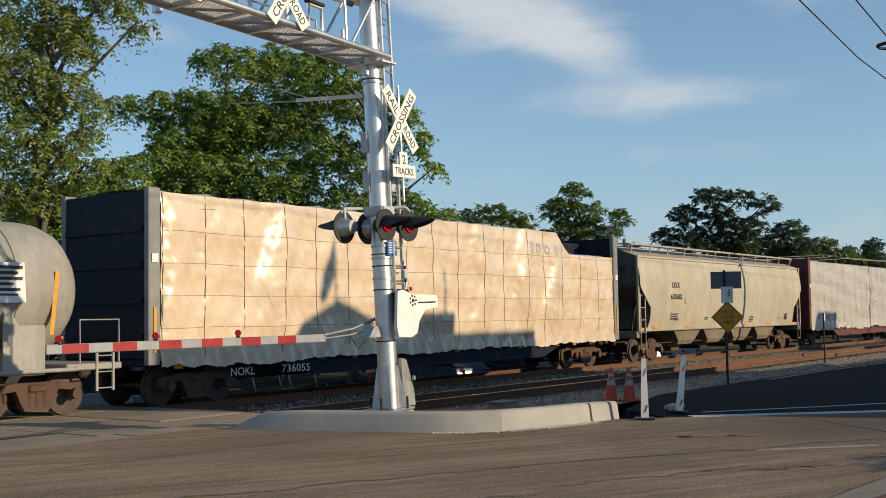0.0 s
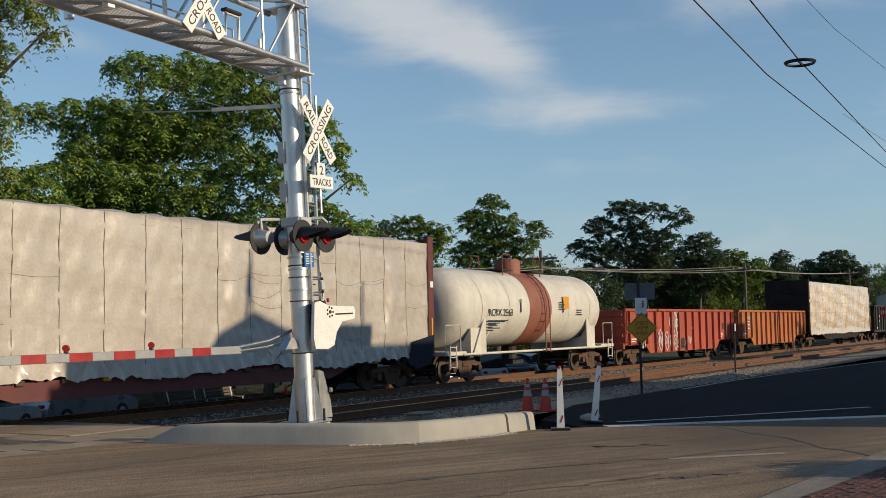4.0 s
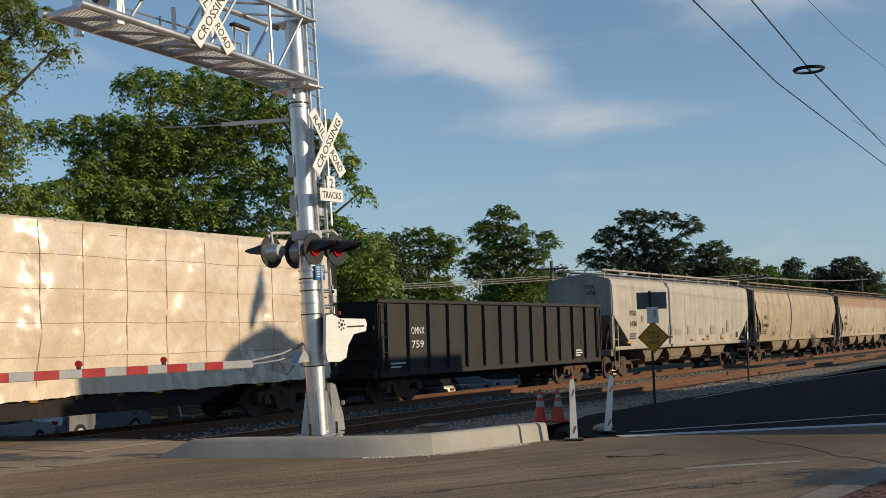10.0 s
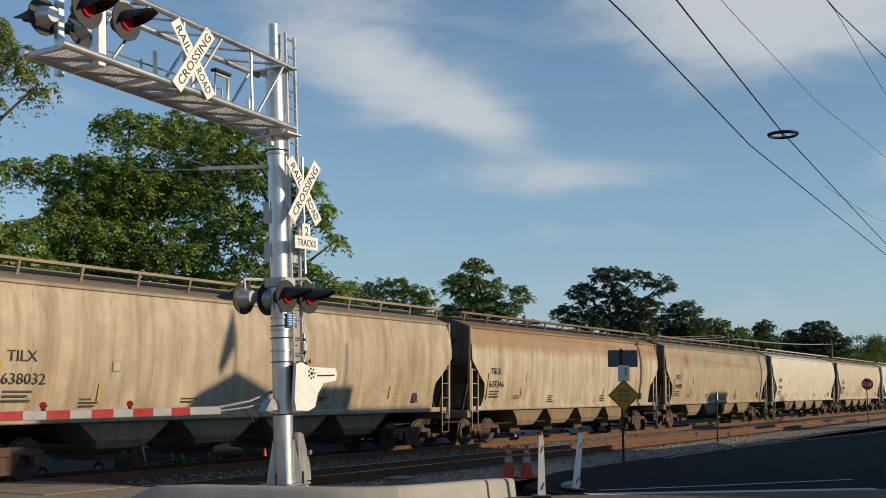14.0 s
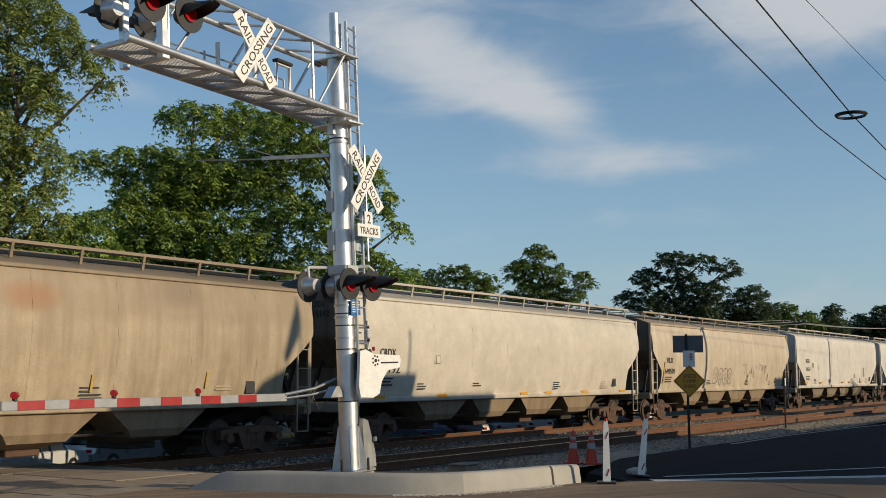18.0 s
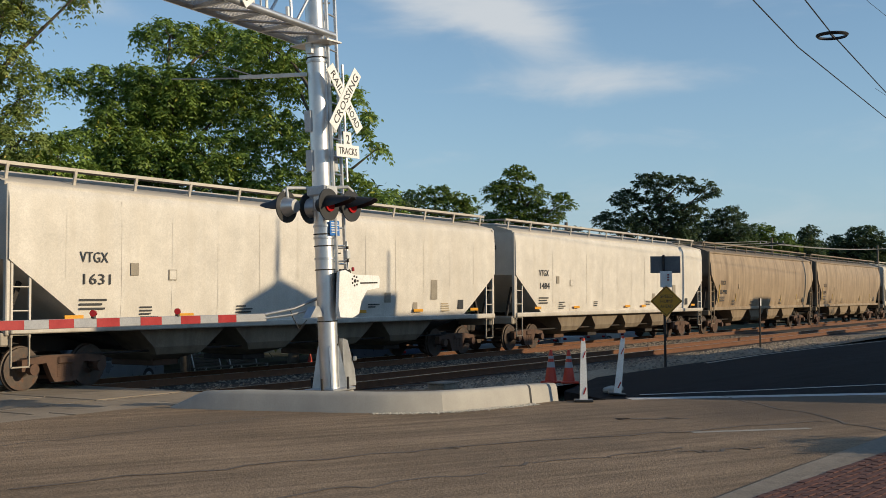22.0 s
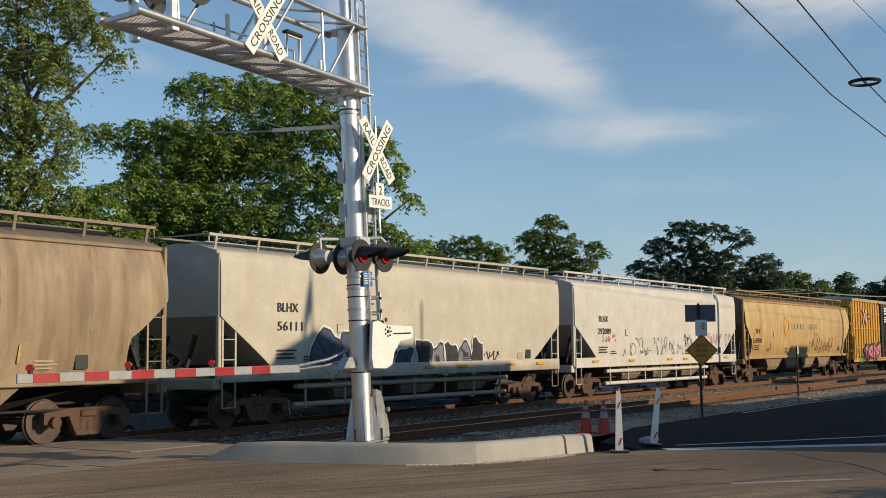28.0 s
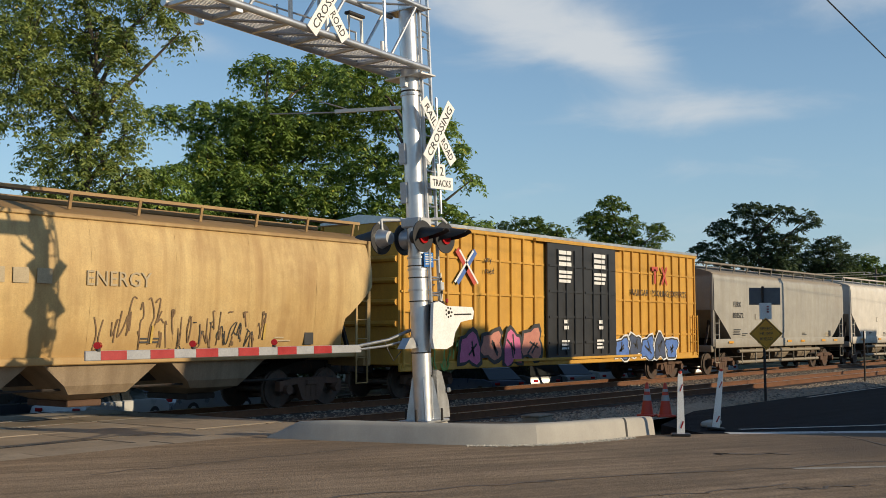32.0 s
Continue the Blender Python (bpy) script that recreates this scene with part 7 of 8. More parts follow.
def tank_car(label, L, start, body, band, marks):
    car = car_base("tank_car", label, "freight car", L, start)
    h = L / 2
    zc, R = 2.62, 1.46
    n = 40
    ends = [(-h + 0.75, 0.05), (-h + 0.80, 0.62), (-h + 0.95, 1.05), (-h + 1.2, 1.30), (-h + 1.5, 1.42), (-h + 1.85, R)]
    prof = ends + [(-x, r) for x, r in reversed(ends)]
    g = Geo()
    g.loft([[(x, r * math.cos(2 * math.pi * k / n), zc + r * math.sin(2 * math.pi * k / n)) for k in range(n)] for x, r in prof])
    part("tank", g, body, car, smooth=True)
    if band:
        g = Geo()
        g.loft([[(x, (R + 0.012) * math.cos(2 * math.pi * k / n), zc + (R + 0.012) * math.sin(2 * math.pi * k / n)) for k in range(n)] for x in (-0.95, 0.95)], caps=False)
        part("band", g, band, car, "red-brown painted band", smooth=True)
    for x in (-h + 2.6, -2.6, 2.6, h - 2.6):
        g = Geo()
        g.loft([[(xx, (R + 0.02) * math.cos(2 * math.pi * k / n), zc + (R + 0.02) * math.sin(2 * math.pi * k / n)) for k in range(n)] for xx in (x - 0.015, x + 0.015)], caps=False)
        part("weld_ring", g, body, car, smooth=True)
    dome = part("manway", Geo().tube([(0, 0, zc + R - 0.1), (0, 0, zc + R + 0.42)], 0.52, 24), band or body, car, smooth=True)
    part("manway_lid", Geo().tube([(0, 0, zc + R + 0.42), (0, 0, zc + R + 0.50)], 0.46, 24), band or body, dome, smooth=True)
    for xa, xb in ((-1.7, -1.1), (0.9, 1.5)):
        for y in (-0.7, 0.7):
            part("safety_railing", Geo().tube([(xa, y, zc + R - 0.25), (xa, y, zc + R + 0.62), (xb, y, zc + R + 0.62), (xb, y, zc + R - 0.25)], 0.026, 6), band or steel_dark, car)
    part("top_platform", Geo().box((1.2, 0, zc + R + 0.02), (0.9, 1.5, 0.04)).box((-1.4, 0, zc + R + 0.02), (0.9, 1.5, 0.04)), steel_dark, car)
    # side ladder bent over the shell
    g = Geo()
    for dx in (0.1, 0.5):
        pts = [(dx, -1.60, 0.9), (dx, -1.60, 2.4)] + [(dx, -(R + 0.12) * math.cos(a), zc + (R + 0.12) * math.sin(a)) for a in (0.2, 0.5, 0.8, 1.05)]
        g.tube(pts, 0.024, 6)
    for k in range(11):
        z = 1.0 + k * 0.29
        y = -1.60 if z < 2.6 else -(R + 0.12) * math.cos(math.asin(min(0.95, (z - zc) / (R + 0.12))))
        g.tube([(0.1, y, z), (0.5, y, z)], 0.015, 6)
    part("side_ladder", g, band or steel_dark, car)
    for s in (-1, 1):
        part("saddle", Geo().prism([(-1.35, 0.9), (-1.35, 1.9), (-1.05, 1.45), (0, 1.2), (1.05, 1.45), (1.35, 1.9), (1.35, 0.9)], "x", s * (h - 2.3) - 0.4, s * (h - 2.3) + 0.4), body, car)
        part("end_platform", Geo().box((s * (h - 0.75), 0, 1.02), (1.4, 2.9, 0.14), bev=0.02), body, car)
        part("end_railing", Geo().tube([(s * (h - 0.1), -1.4, 1.1), (s * (h - 0.1), -1.4, 2.0), (s * (h - 1.1), -1.4, 2.0), (s * (h - 1.1), -1.4, 1.1)], 0.022, 6), body, car)
        part("stub_sill", Geo().box((s * (h - 1.6), 0, 0.8), (2.6, 0.4, 0.35)), steel_dark, car)
        ladder_part(car, s * (h - 0.5), 0.5, 1.3, -1.45, 0.42, body)
        g = Geo().prism([(s * (h - 2.0), 1.0), (s * (h - 2.75), 2.2), (s * (h - 2.9), 2.2), (s * (h - 2.9), 1.0)], "y", -1.42, -1.38)
        part("gusset", g, body, car)
    part("side_rail", Geo().tube([(-h + 1.2, -1.45, 0.98), (h - 1.2, -1.45, 0.98)], 0.045, 8).tube([(-h + 2.2, -1.42, 0.98), (-h + 3.6, -1.15, 1.75)], 0.02, 6), body, car)
    part("bottom_outlet", Geo().tube([(0, 0, zc - R), (0, 0, 0.5)], 0.3, 14).box((0, 0, 0.55), (0.9, 0.8, 0.2)), steel_dark, car)

    def on_tank(z):
        return -math.sqrt(max(0.01, R * R - (z - zc) ** 2)) - 0.015
    if marks:
        letters(marks, 0.26, letter_black, car, pose(-4.3, on_tank(2.5) - 0.01, 2.32), "reporting_mark", width=1.87)
        bars(car, letter_black, -4.3, 2.14, [1.5, 0.9, 0.7, 0.9], 0.04, 0.05, on_tank(2.15) - 0.06)
        bars(car, letter_black, 1.6, 2.85, [0.3, 0.5, 0.4, 0.55], 0.04, 0.05, on_tank(2.7) - 0.03)
        bars(car, letter_black, h - 4.0, 2.55, [0.5, 0.45, 0.55], 0.04, 0.05, on_tank(2.5) - 0.02)
        part("yellow_placard", Geo().box((2.3, on_tank(2.9) - 0.02, 2.85), (0.55, 0.01, 0.5)), yellow_sign, car)
        for x in (-1.74, 2.0):
            part("reflector_strip", Geo().box((x, on_tank(2.7) - 0.01, 2.7), (0.07, 0.01, 0.5)), letter_black, car)
    else:
        part("data_panel", Geo().box((h - 3.1, on_tank(2.75) - 0.03, 2.75), (1.25, 0.01, 0.8), turn=pose(0, 0, 0, -5, 0, 0).to_3x3().to_4x4()), letter_white, car)
        bars(car, letter_black, h - 3.65, 3.05, [1.1, 1.0, 1.1, 0.9, 1.05, 1.0], 0.06, 0.05, on_tank(2.75) - 0.055)
        part("reflector_strip", Geo().box((h - 1.75, -1.44, 2.35), (0.10, 0.012, 1.3), turn=pose(0, 0, 0, 0, 6, 0).to_3x3().to_4x4()), yellow_sign, car)
    return car


def boxcar(label, L, start, body, door_mat):
    car = car_base("boxcar", label, "freight car", L, start)
    h = L / 2
    z0, z1 = 0.95, 4.95
    part("body", Geo().box((0, 0, (z0 + z1) / 2), (L - 0.3, 2.86, z1 - z0), bev=0.03), body, car)
    part("roof", Geo().prism([(-1.52, 4.93), (-1.52, 5.02), (0, 5.2), (1.52, 5.02), (1.52, 4.93)], "x", -h + 0.12, h - 0.12), galv, car, "galvanised low-pitched roof")
    for s in (-1, 1):
        part("side_sill", Geo().box((0, s * 1.47, 0.9), (L - 0.2, 0.1, 0.24), bev=0.02), body, car)
        part("top_chord", Geo().box((0, s * 1.47, 4.88), (L - 0.2, 0.08, 0.14), bev=0.02), body, car)
        for z in (1.5, 2.1, 2.7, 3.3, 3.9, 4.5):
            part("end_corrugation", Geo().tube([(s * (h - 0.14), -1.35, z), (s * (h - 0.14), 1.35, z)], 0.09, 8), body, car)
    n = 28
    for i in range(n + 1):
        x = -h + 0.3 + (L - 0.6) * i / n
        if -2.25 < x < 2.9:
            continue
        part("side_post", Geo().box((x, -1.46, 2.9), (0.075, 0.09, 3.9), bev=0.015), body, car)
    for z in (1.75, 3.0, 4.05):
        for a, b in ((-h + 0.2, -2.1), (2.75, h - 0.2)):
            part("panel_seam", Geo().box(((a + b) / 2, -1.445, z), (b - a, 0.06, 0.06)), body, car)
    for k, x in enumerate((-0.9, 1.45)):
        d = part("door", Geo().box((x, -1.52, 2.9), (2.28, 0.1, 3.85), bev=0.02), door_mat, car, "black sliding plug door")
        for z in (1.5, 2.35, 3.2, 4.05):
            part("door_rib", Geo().box((x, -1.58, z), (2.15, 0.04, 0.07)), door_mat, d)
        for dx in (-0.55, 0.0, 0.55):
            part("locking_bar", Geo().tube([(x + dx, -1.60, 1.1), (x + dx, -1.60, 4.6)], 0.025, 6), door_mat, d)
        bars(d, letter_white, x - 0.5, 4.5, [0.8, 0.75, 0.8], 0.13, 0.06, -1.615)
        bars(d, letter_white, x - 0.5, 3.85, [0.85, 0.8, 0.75], 0.10, 0.05, -1.615)
        bars(d, letter_white, x - 0.2, 2.2, [0.25, 0.3], 0.12, 0.08, -1.615)
        bars(d, letter_white, x - 0.35, 1.55, [0.5, 0.4, 0.45], 0.07, 0.05, -1.615)
    part("door_track", Geo().box((0.2, -1.56, 0.98), (8.5, 0.1, 0.08)).box((0.2, -1.56, 4.84), (6, 0.1, 0.08)), body, car)
    for s in (-1, 1):
        ladder_part(car, s * (h - 0.42), 0.9, 2.5, -1.54, 0.42, body)
    blue_p = surface("blue_emblem_paint", (0.05, 0.12, 0.36), (0.08, 0.16, 0.42), 5.0, 0.6, bump=0.03)
    red_p = surface("red_emblem_paint", (0.42, 0.05, 0.03), (0.5, 0.08, 0.05), 5.0, 0.6, bump=0.03)
    for a, mt, off in ((38, red_p, 0), (-38, blue_p, 0), (38, letter_white, 0.12), (-38, letter_white, -0.12)):
        part("emblem_bar", Geo().box((-6.5 + off, -1.512 - 0.004 * abs(off) * 10, 3.8), (1.35, 0.01, 0.2 if not off else 0.07), turn=pose(0, 0, 0, 0, a + 8 * (1 if a > 0 else -1), 0).to_3x3().to_4x4()), mt, car)
    letters("any", 0.2, letter_black, car, pose(-5.56, -1.515, 3.98), "lettering")
    letters("road", 0.2, letter_black, car, pose(-5.56, -1.515, 3.64), "lettering")
    letters("RAILCAR", 0.24, letter_black, car, pose(3.86, -1.515, 3.2), "lettering", width=1.35)
    letters("POOLING", 0.24, letter_black, car, pose(5.5, -1.515, 3.2), "lettering", width=1.4)
    letters("EXPERTS", 0.24, letter_black, car, pose(7.1, -1.515, 3.2), "lettering", width=1.4)
    part("emblem_block", Geo().box((5.8, -1.515, 4.25), (0.5, 0.01, 0.16)).box((5.8, -1.515, 3.95), (0.14, 0.01, 0.55)).box((6.6, -1.516, 4.0), (0.12, 0.01, 0.8), turn=pose(0, 0, 0, 0, 32, 0).to_3x3().to_4x4()).box((6.6, -1.517, 4.0), (0.12, 0.01, 0.8), turn=pose(0, 0, 0, 0, -32, 0).to_3x3().to_4x4()), red_p, car)
    return car


def film_cover(car, L, material, seed, bulges, z0=1.06, z1=4.70, step=None, line_mat=None, seam_shade_mat=None, folds=0.012, pitch=1.235, tiers=0.73, crease=0, prints=()):
    """The wrapping film over the whole near side: slack between the straps, with strap lines and dark lines for the
    shade between tiers laid on it.
    """
    r = random.Random(seed)
    h = L / 2 - 0.40
    ph = [r.uniform(0, 6) for _ in range(8)]

    def top(x):
        if step is None or x < L / 2 - step[0]:
            return z1
        return z1 - step[2] * min(1, (x - (L / 2 - step[0])) / step[1])

    def off(x, z):
        d = folds * (math.sin(x * 4.1 + z * 2.2 + ph[0]) + 0.7 * math.sin(x * 9.3 - z * 5.1 + ph[1]) + 0.4 * math.sin(x * 17 + z * 11 + ph[2]) + 0.9 * math.sin(z * 6.3 + x * 0.8 + ph[3]) + 0.5 * math.sin(z * 19 + math.sin(x * 3) * 2 + ph[4]) * abs(math.cos(math.pi * (x + h) / pitch)) ** 3)
        d += 0.02 * abs(math.sin(math.pi * (x + h) / pitch))
        for bx, w, za, zb, amp in bulges:
            u, v = (x - bx - 0.10 * math.sin(z * 2 + bx)) / w, (z - za) / (zb - za)
            if 0 < v < 1 and abs(u) < 1:
                d += amp * (0.5 + 0.5 * math.cos(math.pi * u)) * math.sin(math.pi * v) ** 0.7
        return -1.50 - max(-0.01, d)
    nx, nz = 380, 60
    g = Geo()
    grid = []
    for i in range(nx + 1):
        x = -h + 2 * h * i / nx
        t = top(x)
        grid.append([(x, off(x, z0 + (t - z0) * k / nz), z0 + (t - z0) * k / nz) for k in range(nz + 1)])
    g.loft(grid, caps=False, closed=False)
    part("film_cover", g, material, car, "plastic film stretched over the load", smooth=True)
    n = int(2 * h / pitch)
    for c in range(n + 1):
        x = -h + 0.03 + c * (2 * h - 0.06) / n
        sl = r.uniform(-0.05, 0.05)
        line = [(x + sl * k / 16 + 0.012 * math.sin(k + c), z0 + (top(x) - z0) * k / 16) for k in range(17)]
        g = Geo()
        vs = []
        for px, pz in line:
            vs += [(px - 0.011, off(px, pz) - 0.006, pz), (px + 0.011, off(px, pz) - 0.006, pz)]
        g.add(vs, [(2 * k, 2 * k + 1, 2 * k + 3, 2 * k + 2) for k in range(16)])
        part("strap", g, line_mat, car)
    # thin dark ribbons put the shade between tiers into the colour
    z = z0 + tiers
    while seam_shade_mat and z < z1 - 0.2:
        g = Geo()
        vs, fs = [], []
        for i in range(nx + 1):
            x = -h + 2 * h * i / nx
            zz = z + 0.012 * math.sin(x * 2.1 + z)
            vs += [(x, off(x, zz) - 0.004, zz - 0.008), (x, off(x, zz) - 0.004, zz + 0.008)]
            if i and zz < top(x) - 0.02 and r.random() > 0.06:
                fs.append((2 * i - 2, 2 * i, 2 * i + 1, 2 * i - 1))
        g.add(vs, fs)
        part("seam", g, seam_shade_mat, car)
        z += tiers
    for px, pz, pr in prints:
        g = Geo()
        for a in range(16):
            a0, a1 = 2 * math.pi * a / 16, 2 * math.pi * (a + 1) / 16
            quad = [(px + q * math.cos(b) * 0.8, pz + q * math.sin(b)) for q, b in ((pr * 0.45, a0), (pr, a0), (pr, a1), (pr * 0.45, a1))]
            g.add([(u, off(u, v) - 0.008, v) for u, v in quad], [(0, 1, 2, 3)])
        part("printed_mark", g, tag_grey, car, "grey round mark printed on the film")
    for k in range(crease):
        # dark ribbons painted for the shade in slack creases hanging between two straps
        c = r.randrange(n)
        xa = -h + c * 2 * h / n
        za, zb, sag = r.uniform(z0 + 0.3, z1 - 0.2), r.uniform(-0.25, 0.25), r.uniform(0.03, 0.15)
        line = [(xa + 2 * h / n * u, za + zb * u - sag * math.sin(math.pi * u)) for u in [q / 8 for q in range(9)]]
        g = Geo()
        ribbon(g, line, 0.011, lambda zz: 0.0, 0.0)
        g.v = [(px, off(px, pz) - 0.005, pz) for px, py, pz in g.v]
        part("crease", g, seam_shade_mat or line_mat, car)


def film_hem(car, L, material, seed, jag=1.0):
    """The ragged foot of the wrapping film, hanging over the deck edge."""
    r = random.Random(seed)
    g = Geo()
    n, h = 240, L / 2 - 0.42
    grid, low = [], 0.93
    for i in range(n + 1):
        x = -h + 2 * h * i / n
        low += r.uniform(-0.05, 0.05) * jag + (0.93 + 0.06 * jag * math.sin(x * 0.9) - low) * 0.25
        col = []
        for k in range(7):
            v = k / 6
            fold = 0.030 * math.sin(x * 7.3 + v * 2) + 0.022 * math.sin(x * 15.1 - v * 3 + 1) + 0.015 * math.sin(x * 31 + v)
            col.append((x + 0.03 * v * math.sin(x * 11), -1.500 - (0.15 + v) * (0.045 + fold * 0.8 * min(1.0, jag + 0.1)), 1.42 + (low - 1.42) * v))
        grid.append(col)
    g.loft(grid, caps=False, closed=False)
    return part("film_hem", g, material, car, "ragged lower edge of the plastic film", smooth=True)


grey_post = surface("grey_post_paint", (0.17, 0.17, 0.175), (0.26, 0.255, 0.25), 2.0, 0.6, bump=0.06, rust=RUST, rust_amount=0.2)
wrap_film = surface("clear_wrap_film", (0.58, 0.49, 0.40), (0.70, 0.62, 0.52), 0.9, 0.34, bump=0.1, fine=18, wrinkle=0.6, rough_vary=0.16, coat=0.3, wrinkle_scale=2.0)
tag_grey = surface("grey_film_print", (0.38, 0.35, 0.33), (0.46, 0.43, 0.40), 5.0, 0.6, bump=0.02)
# grey of the straps, also of the shade drawn in the tarpaulin's folds
strap_shade_grey = surface("grey_strap_and_shade", (0.13, 0.12, 0.11), (0.2, 0.185, 0.17), 5.0, 0.7, bump=0.03)
# tan-brown for the shade drawn between lumber packs
seam_shade_tan = surface("seam_shadow_line", (0.30, 0.20, 0.125), (0.40, 0.28, 0.18), 5.0, 0.7, bump=0.03)
strap_mat = surface("strap_black", (0.10, 0.075, 0.05), (0.17, 0.13, 0.09), 5.0, 0.7, bump=0.05)
wrap_cream = surface("lumber_wrap_cream", (0.63, 0.465, 0.31), (0.73, 0.585, 0.425), 0.7, 0.34, grain=0.12, bump=0.10, fine=18, per_object=0.03, wrinkle=0.22, rough_vary=0.16, coat=1.0, coat_rough=0.16, wrinkle_scale=1.3)
wrap_pink = surface("lumber_wrap_pale", (0.65, 0.505, 0.37), (0.75, 0.62, 0.48), 0.5, 0.32, grain=0.12, bump=0.10, fine=18, per_object=0.04, wrinkle=0.25, rough_vary=0.16, coat=1.0, coat_rough=0.16, wrinkle_scale=1.2)
wrap_grey = surface("grey_tarp", (0.43, 0.375, 0.325), (0.52, 0.465, 0.41), 0.6, 0.42, coat=0.35, bump=0.06, fine=16, wrinkle=0.14, streak=(0.34, 0.32, 0.29), streak_amount=0.4)
wrap_top = surface("grey_top_wrap", (0.34, 0.35, 0.37), (0.48, 0.49, 0.50), 1.2, 0.38, bump=0.12, fine=16, wrinkle=0.8)
frame_blue = surface("dark_blue_steel", (0.008, 0.011, 0.022), (0.016, 0.021, 0.036), 1.5, 0.6, spec=0.15, bump=0.08, rust=RUST, rust_amount=0.25)
frame_black = surface("black_brown_steel", (0.014, 0.012, 0.012), (0.030, 0.024, 0.021), 1.5, 0.65, spec=0.15, bump=0.08, rust=RUST, rust_amount=0.25)
frame_maroon = surface("maroon_steel", (0.085, 0.018, 0.018), (0.13, 0.03, 0.026), 1.5, 0.65, bump=0.08, rust=RUST, rust_amount=0.25)

p_grey = paint("dirty_grey_tank", (0.30, 0.28, 0.25), (0.38, 0.36, 0.32), (0.17, 0.15, 0.12), 0.5)
p_olive = paint("grey_green_paint", (0.50, 0.44, 0.335), (0.58, 0.52, 0.405), (0.32, 0.255, 0.17), 0.5, bands=((4.30, 0.10, (0.34, 0.29, 0.22), 0.45), (1.30, -0.3, (0.20, 0.16, 0.11), 0.7)))
p_white = paint("white_tank_paint", (0.70, 0.66, 0.58), (0.78, 0.75, 0.68), (0.45, 0.38, 0.28), 0.35)
p_band = paint("red_brown_band", (0.25, 0.085, 0.055), (0.32, 0.12, 0.075), (0.16, 0.06, 0.04), 0.4)
p_red = paint("red_gondola", (0.34, 0.055, 0.032), (0.44, 0.085, 0.045), (0.17, 0.05, 0.03), 0.6, rust_amount=0.4, rough=0.75)
p_orange = paint("orange_gondola", (0.38, 0.11, 0.032), (0.48, 0.16, 0.05), (0.20, 0.07, 0.03), 0.7, rust_amount=0.45, rough=0.75)
p_black = paint("black_gondola", (0.014, 0.013, 0.012), (0.024, 0.022, 0.020), (0.04, 0.032, 0.026), 0.5, rough=0.7)
p_pale = paint("pale_grey_paint", (0.51, 0.475, 0.415), (0.59, 0.555, 0.49), (0.33, 0.26, 0.18), 0.7, bands=((4.30, 0.10, (0.34, 0.29, 0.22), 0.45), (1.30, -0.3, (0.20, 0.16, 0.11), 0.7)))
p_tan = paint("dusty_tan_paint", (0.50, 0.40, 0.28), (0.60, 0.495, 0.36), (0.235, 0.155, 0.09), 0.85, rust_amount=0.15, bands=((4.22, 0.12, (0.20, 0.155, 0.105), 0.75), (1.30, -0.3, (0.20, 0.16, 0.11), 0.7)))
p_tan_pale = paint("pale_dusty_tan_paint", (0.58, 0.485, 0.36), (0.66, 0.565, 0.435), (0.36, 0.26, 0.16), 0.6, rust_amount=0.10, bands=((4.22, 0.12, (0.27, 0.21, 0.145), 0.7), (1.30, -0.3, (0.20, 0.16, 0.11), 0.7)))
p_tan_rust = paint("rust_topped_tan_paint", (0.57, 0.485, 0.36), (0.65, 0.56, 0.43), (0.24, 0.14, 0.065), 0.85, rust=(0.26, 0.12, 0.045), rust_amount=0.45, bands=((3.5, 0.35, (0.29, 0.165, 0.08), 0.85), (4.25, 0.1, (0.17, 0.11, 0.06), 0.8), (1.30, -0.3, (0.20, 0.16, 0.11), 0.7)))
p_tan_spot = paint("tan_paint_with_rust_spots", (0.36, 0.285, 0.19), (0.45, 0.365, 0.255), (0.23, 0.165, 0.10), 0.8, rust_amount=0.10, bands=((3.25, 0.3, (0.27, 0.20, 0.125), 0.55), (4.22, 0.12, (0.20, 0.155, 0.105), 0.75), (1.30, -0.3, (0.20, 0.16, 0.11), 0.7)),
                   spots=((-6.65, 3.6, 0.55, 0.5, (0.25, 0.095, 0.030), 1.0), (1.1, 3.65, 0.8, 0.35, (0.30, 0.11, 0.04), 0.6), (5.2, 3.9, 0.9, 0.4, (0.20, 0.15, 0.10), 0.7), (-3.2, 3.6, 0.9, 0.5, (0.24, 0.18, 0.12), 0.6)))
p_cream = paint("clean_cream_paint", (0.64, 0.575, 0.475), (0.72, 0.655, 0.55), (0.48, 0.43, 0.33), 0.3, rust_amount=0.04, bands=((4.30, 0.10, (0.34, 0.29, 0.22), 0.45), (1.30, -0.3, (0.20, 0.16, 0.11), 0.7)))
p_offwhite = paint("off_white_paint", (0.67, 0.62, 0.545), (0.75, 0.70, 0.62), (0.50, 0.44, 0.35), 0.4, rust_amount=0.04, bands=((4.30, 0.10, (0.34, 0.29, 0.22), 0.45), (1.30, -0.3, (0.20, 0.16, 0.11), 0.7)))
p_brown = paint("brown_dust_paint", (0.28, 0.20, 0.125), (0.38, 0.285, 0.185), (0.15, 0.10, 0.055), 0.9, bands=((4.22, 0.12, (0.20, 0.155, 0.105), 0.75), (1.30, -0.3, (0.20, 0.16, 0.11), 0.7)))
p_beige = paint("beige_paint", (0.58, 0.53, 0.43), (0.65, 0.60, 0.50), (0.45, 0.38, 0.28), 0.35, rust_amount=0.03, bands=((4.30, 0.10, (0.34, 0.29, 0.22), 0.45), (1.30, -0.3, (0.20, 0.16, 0.11), 0.7)))
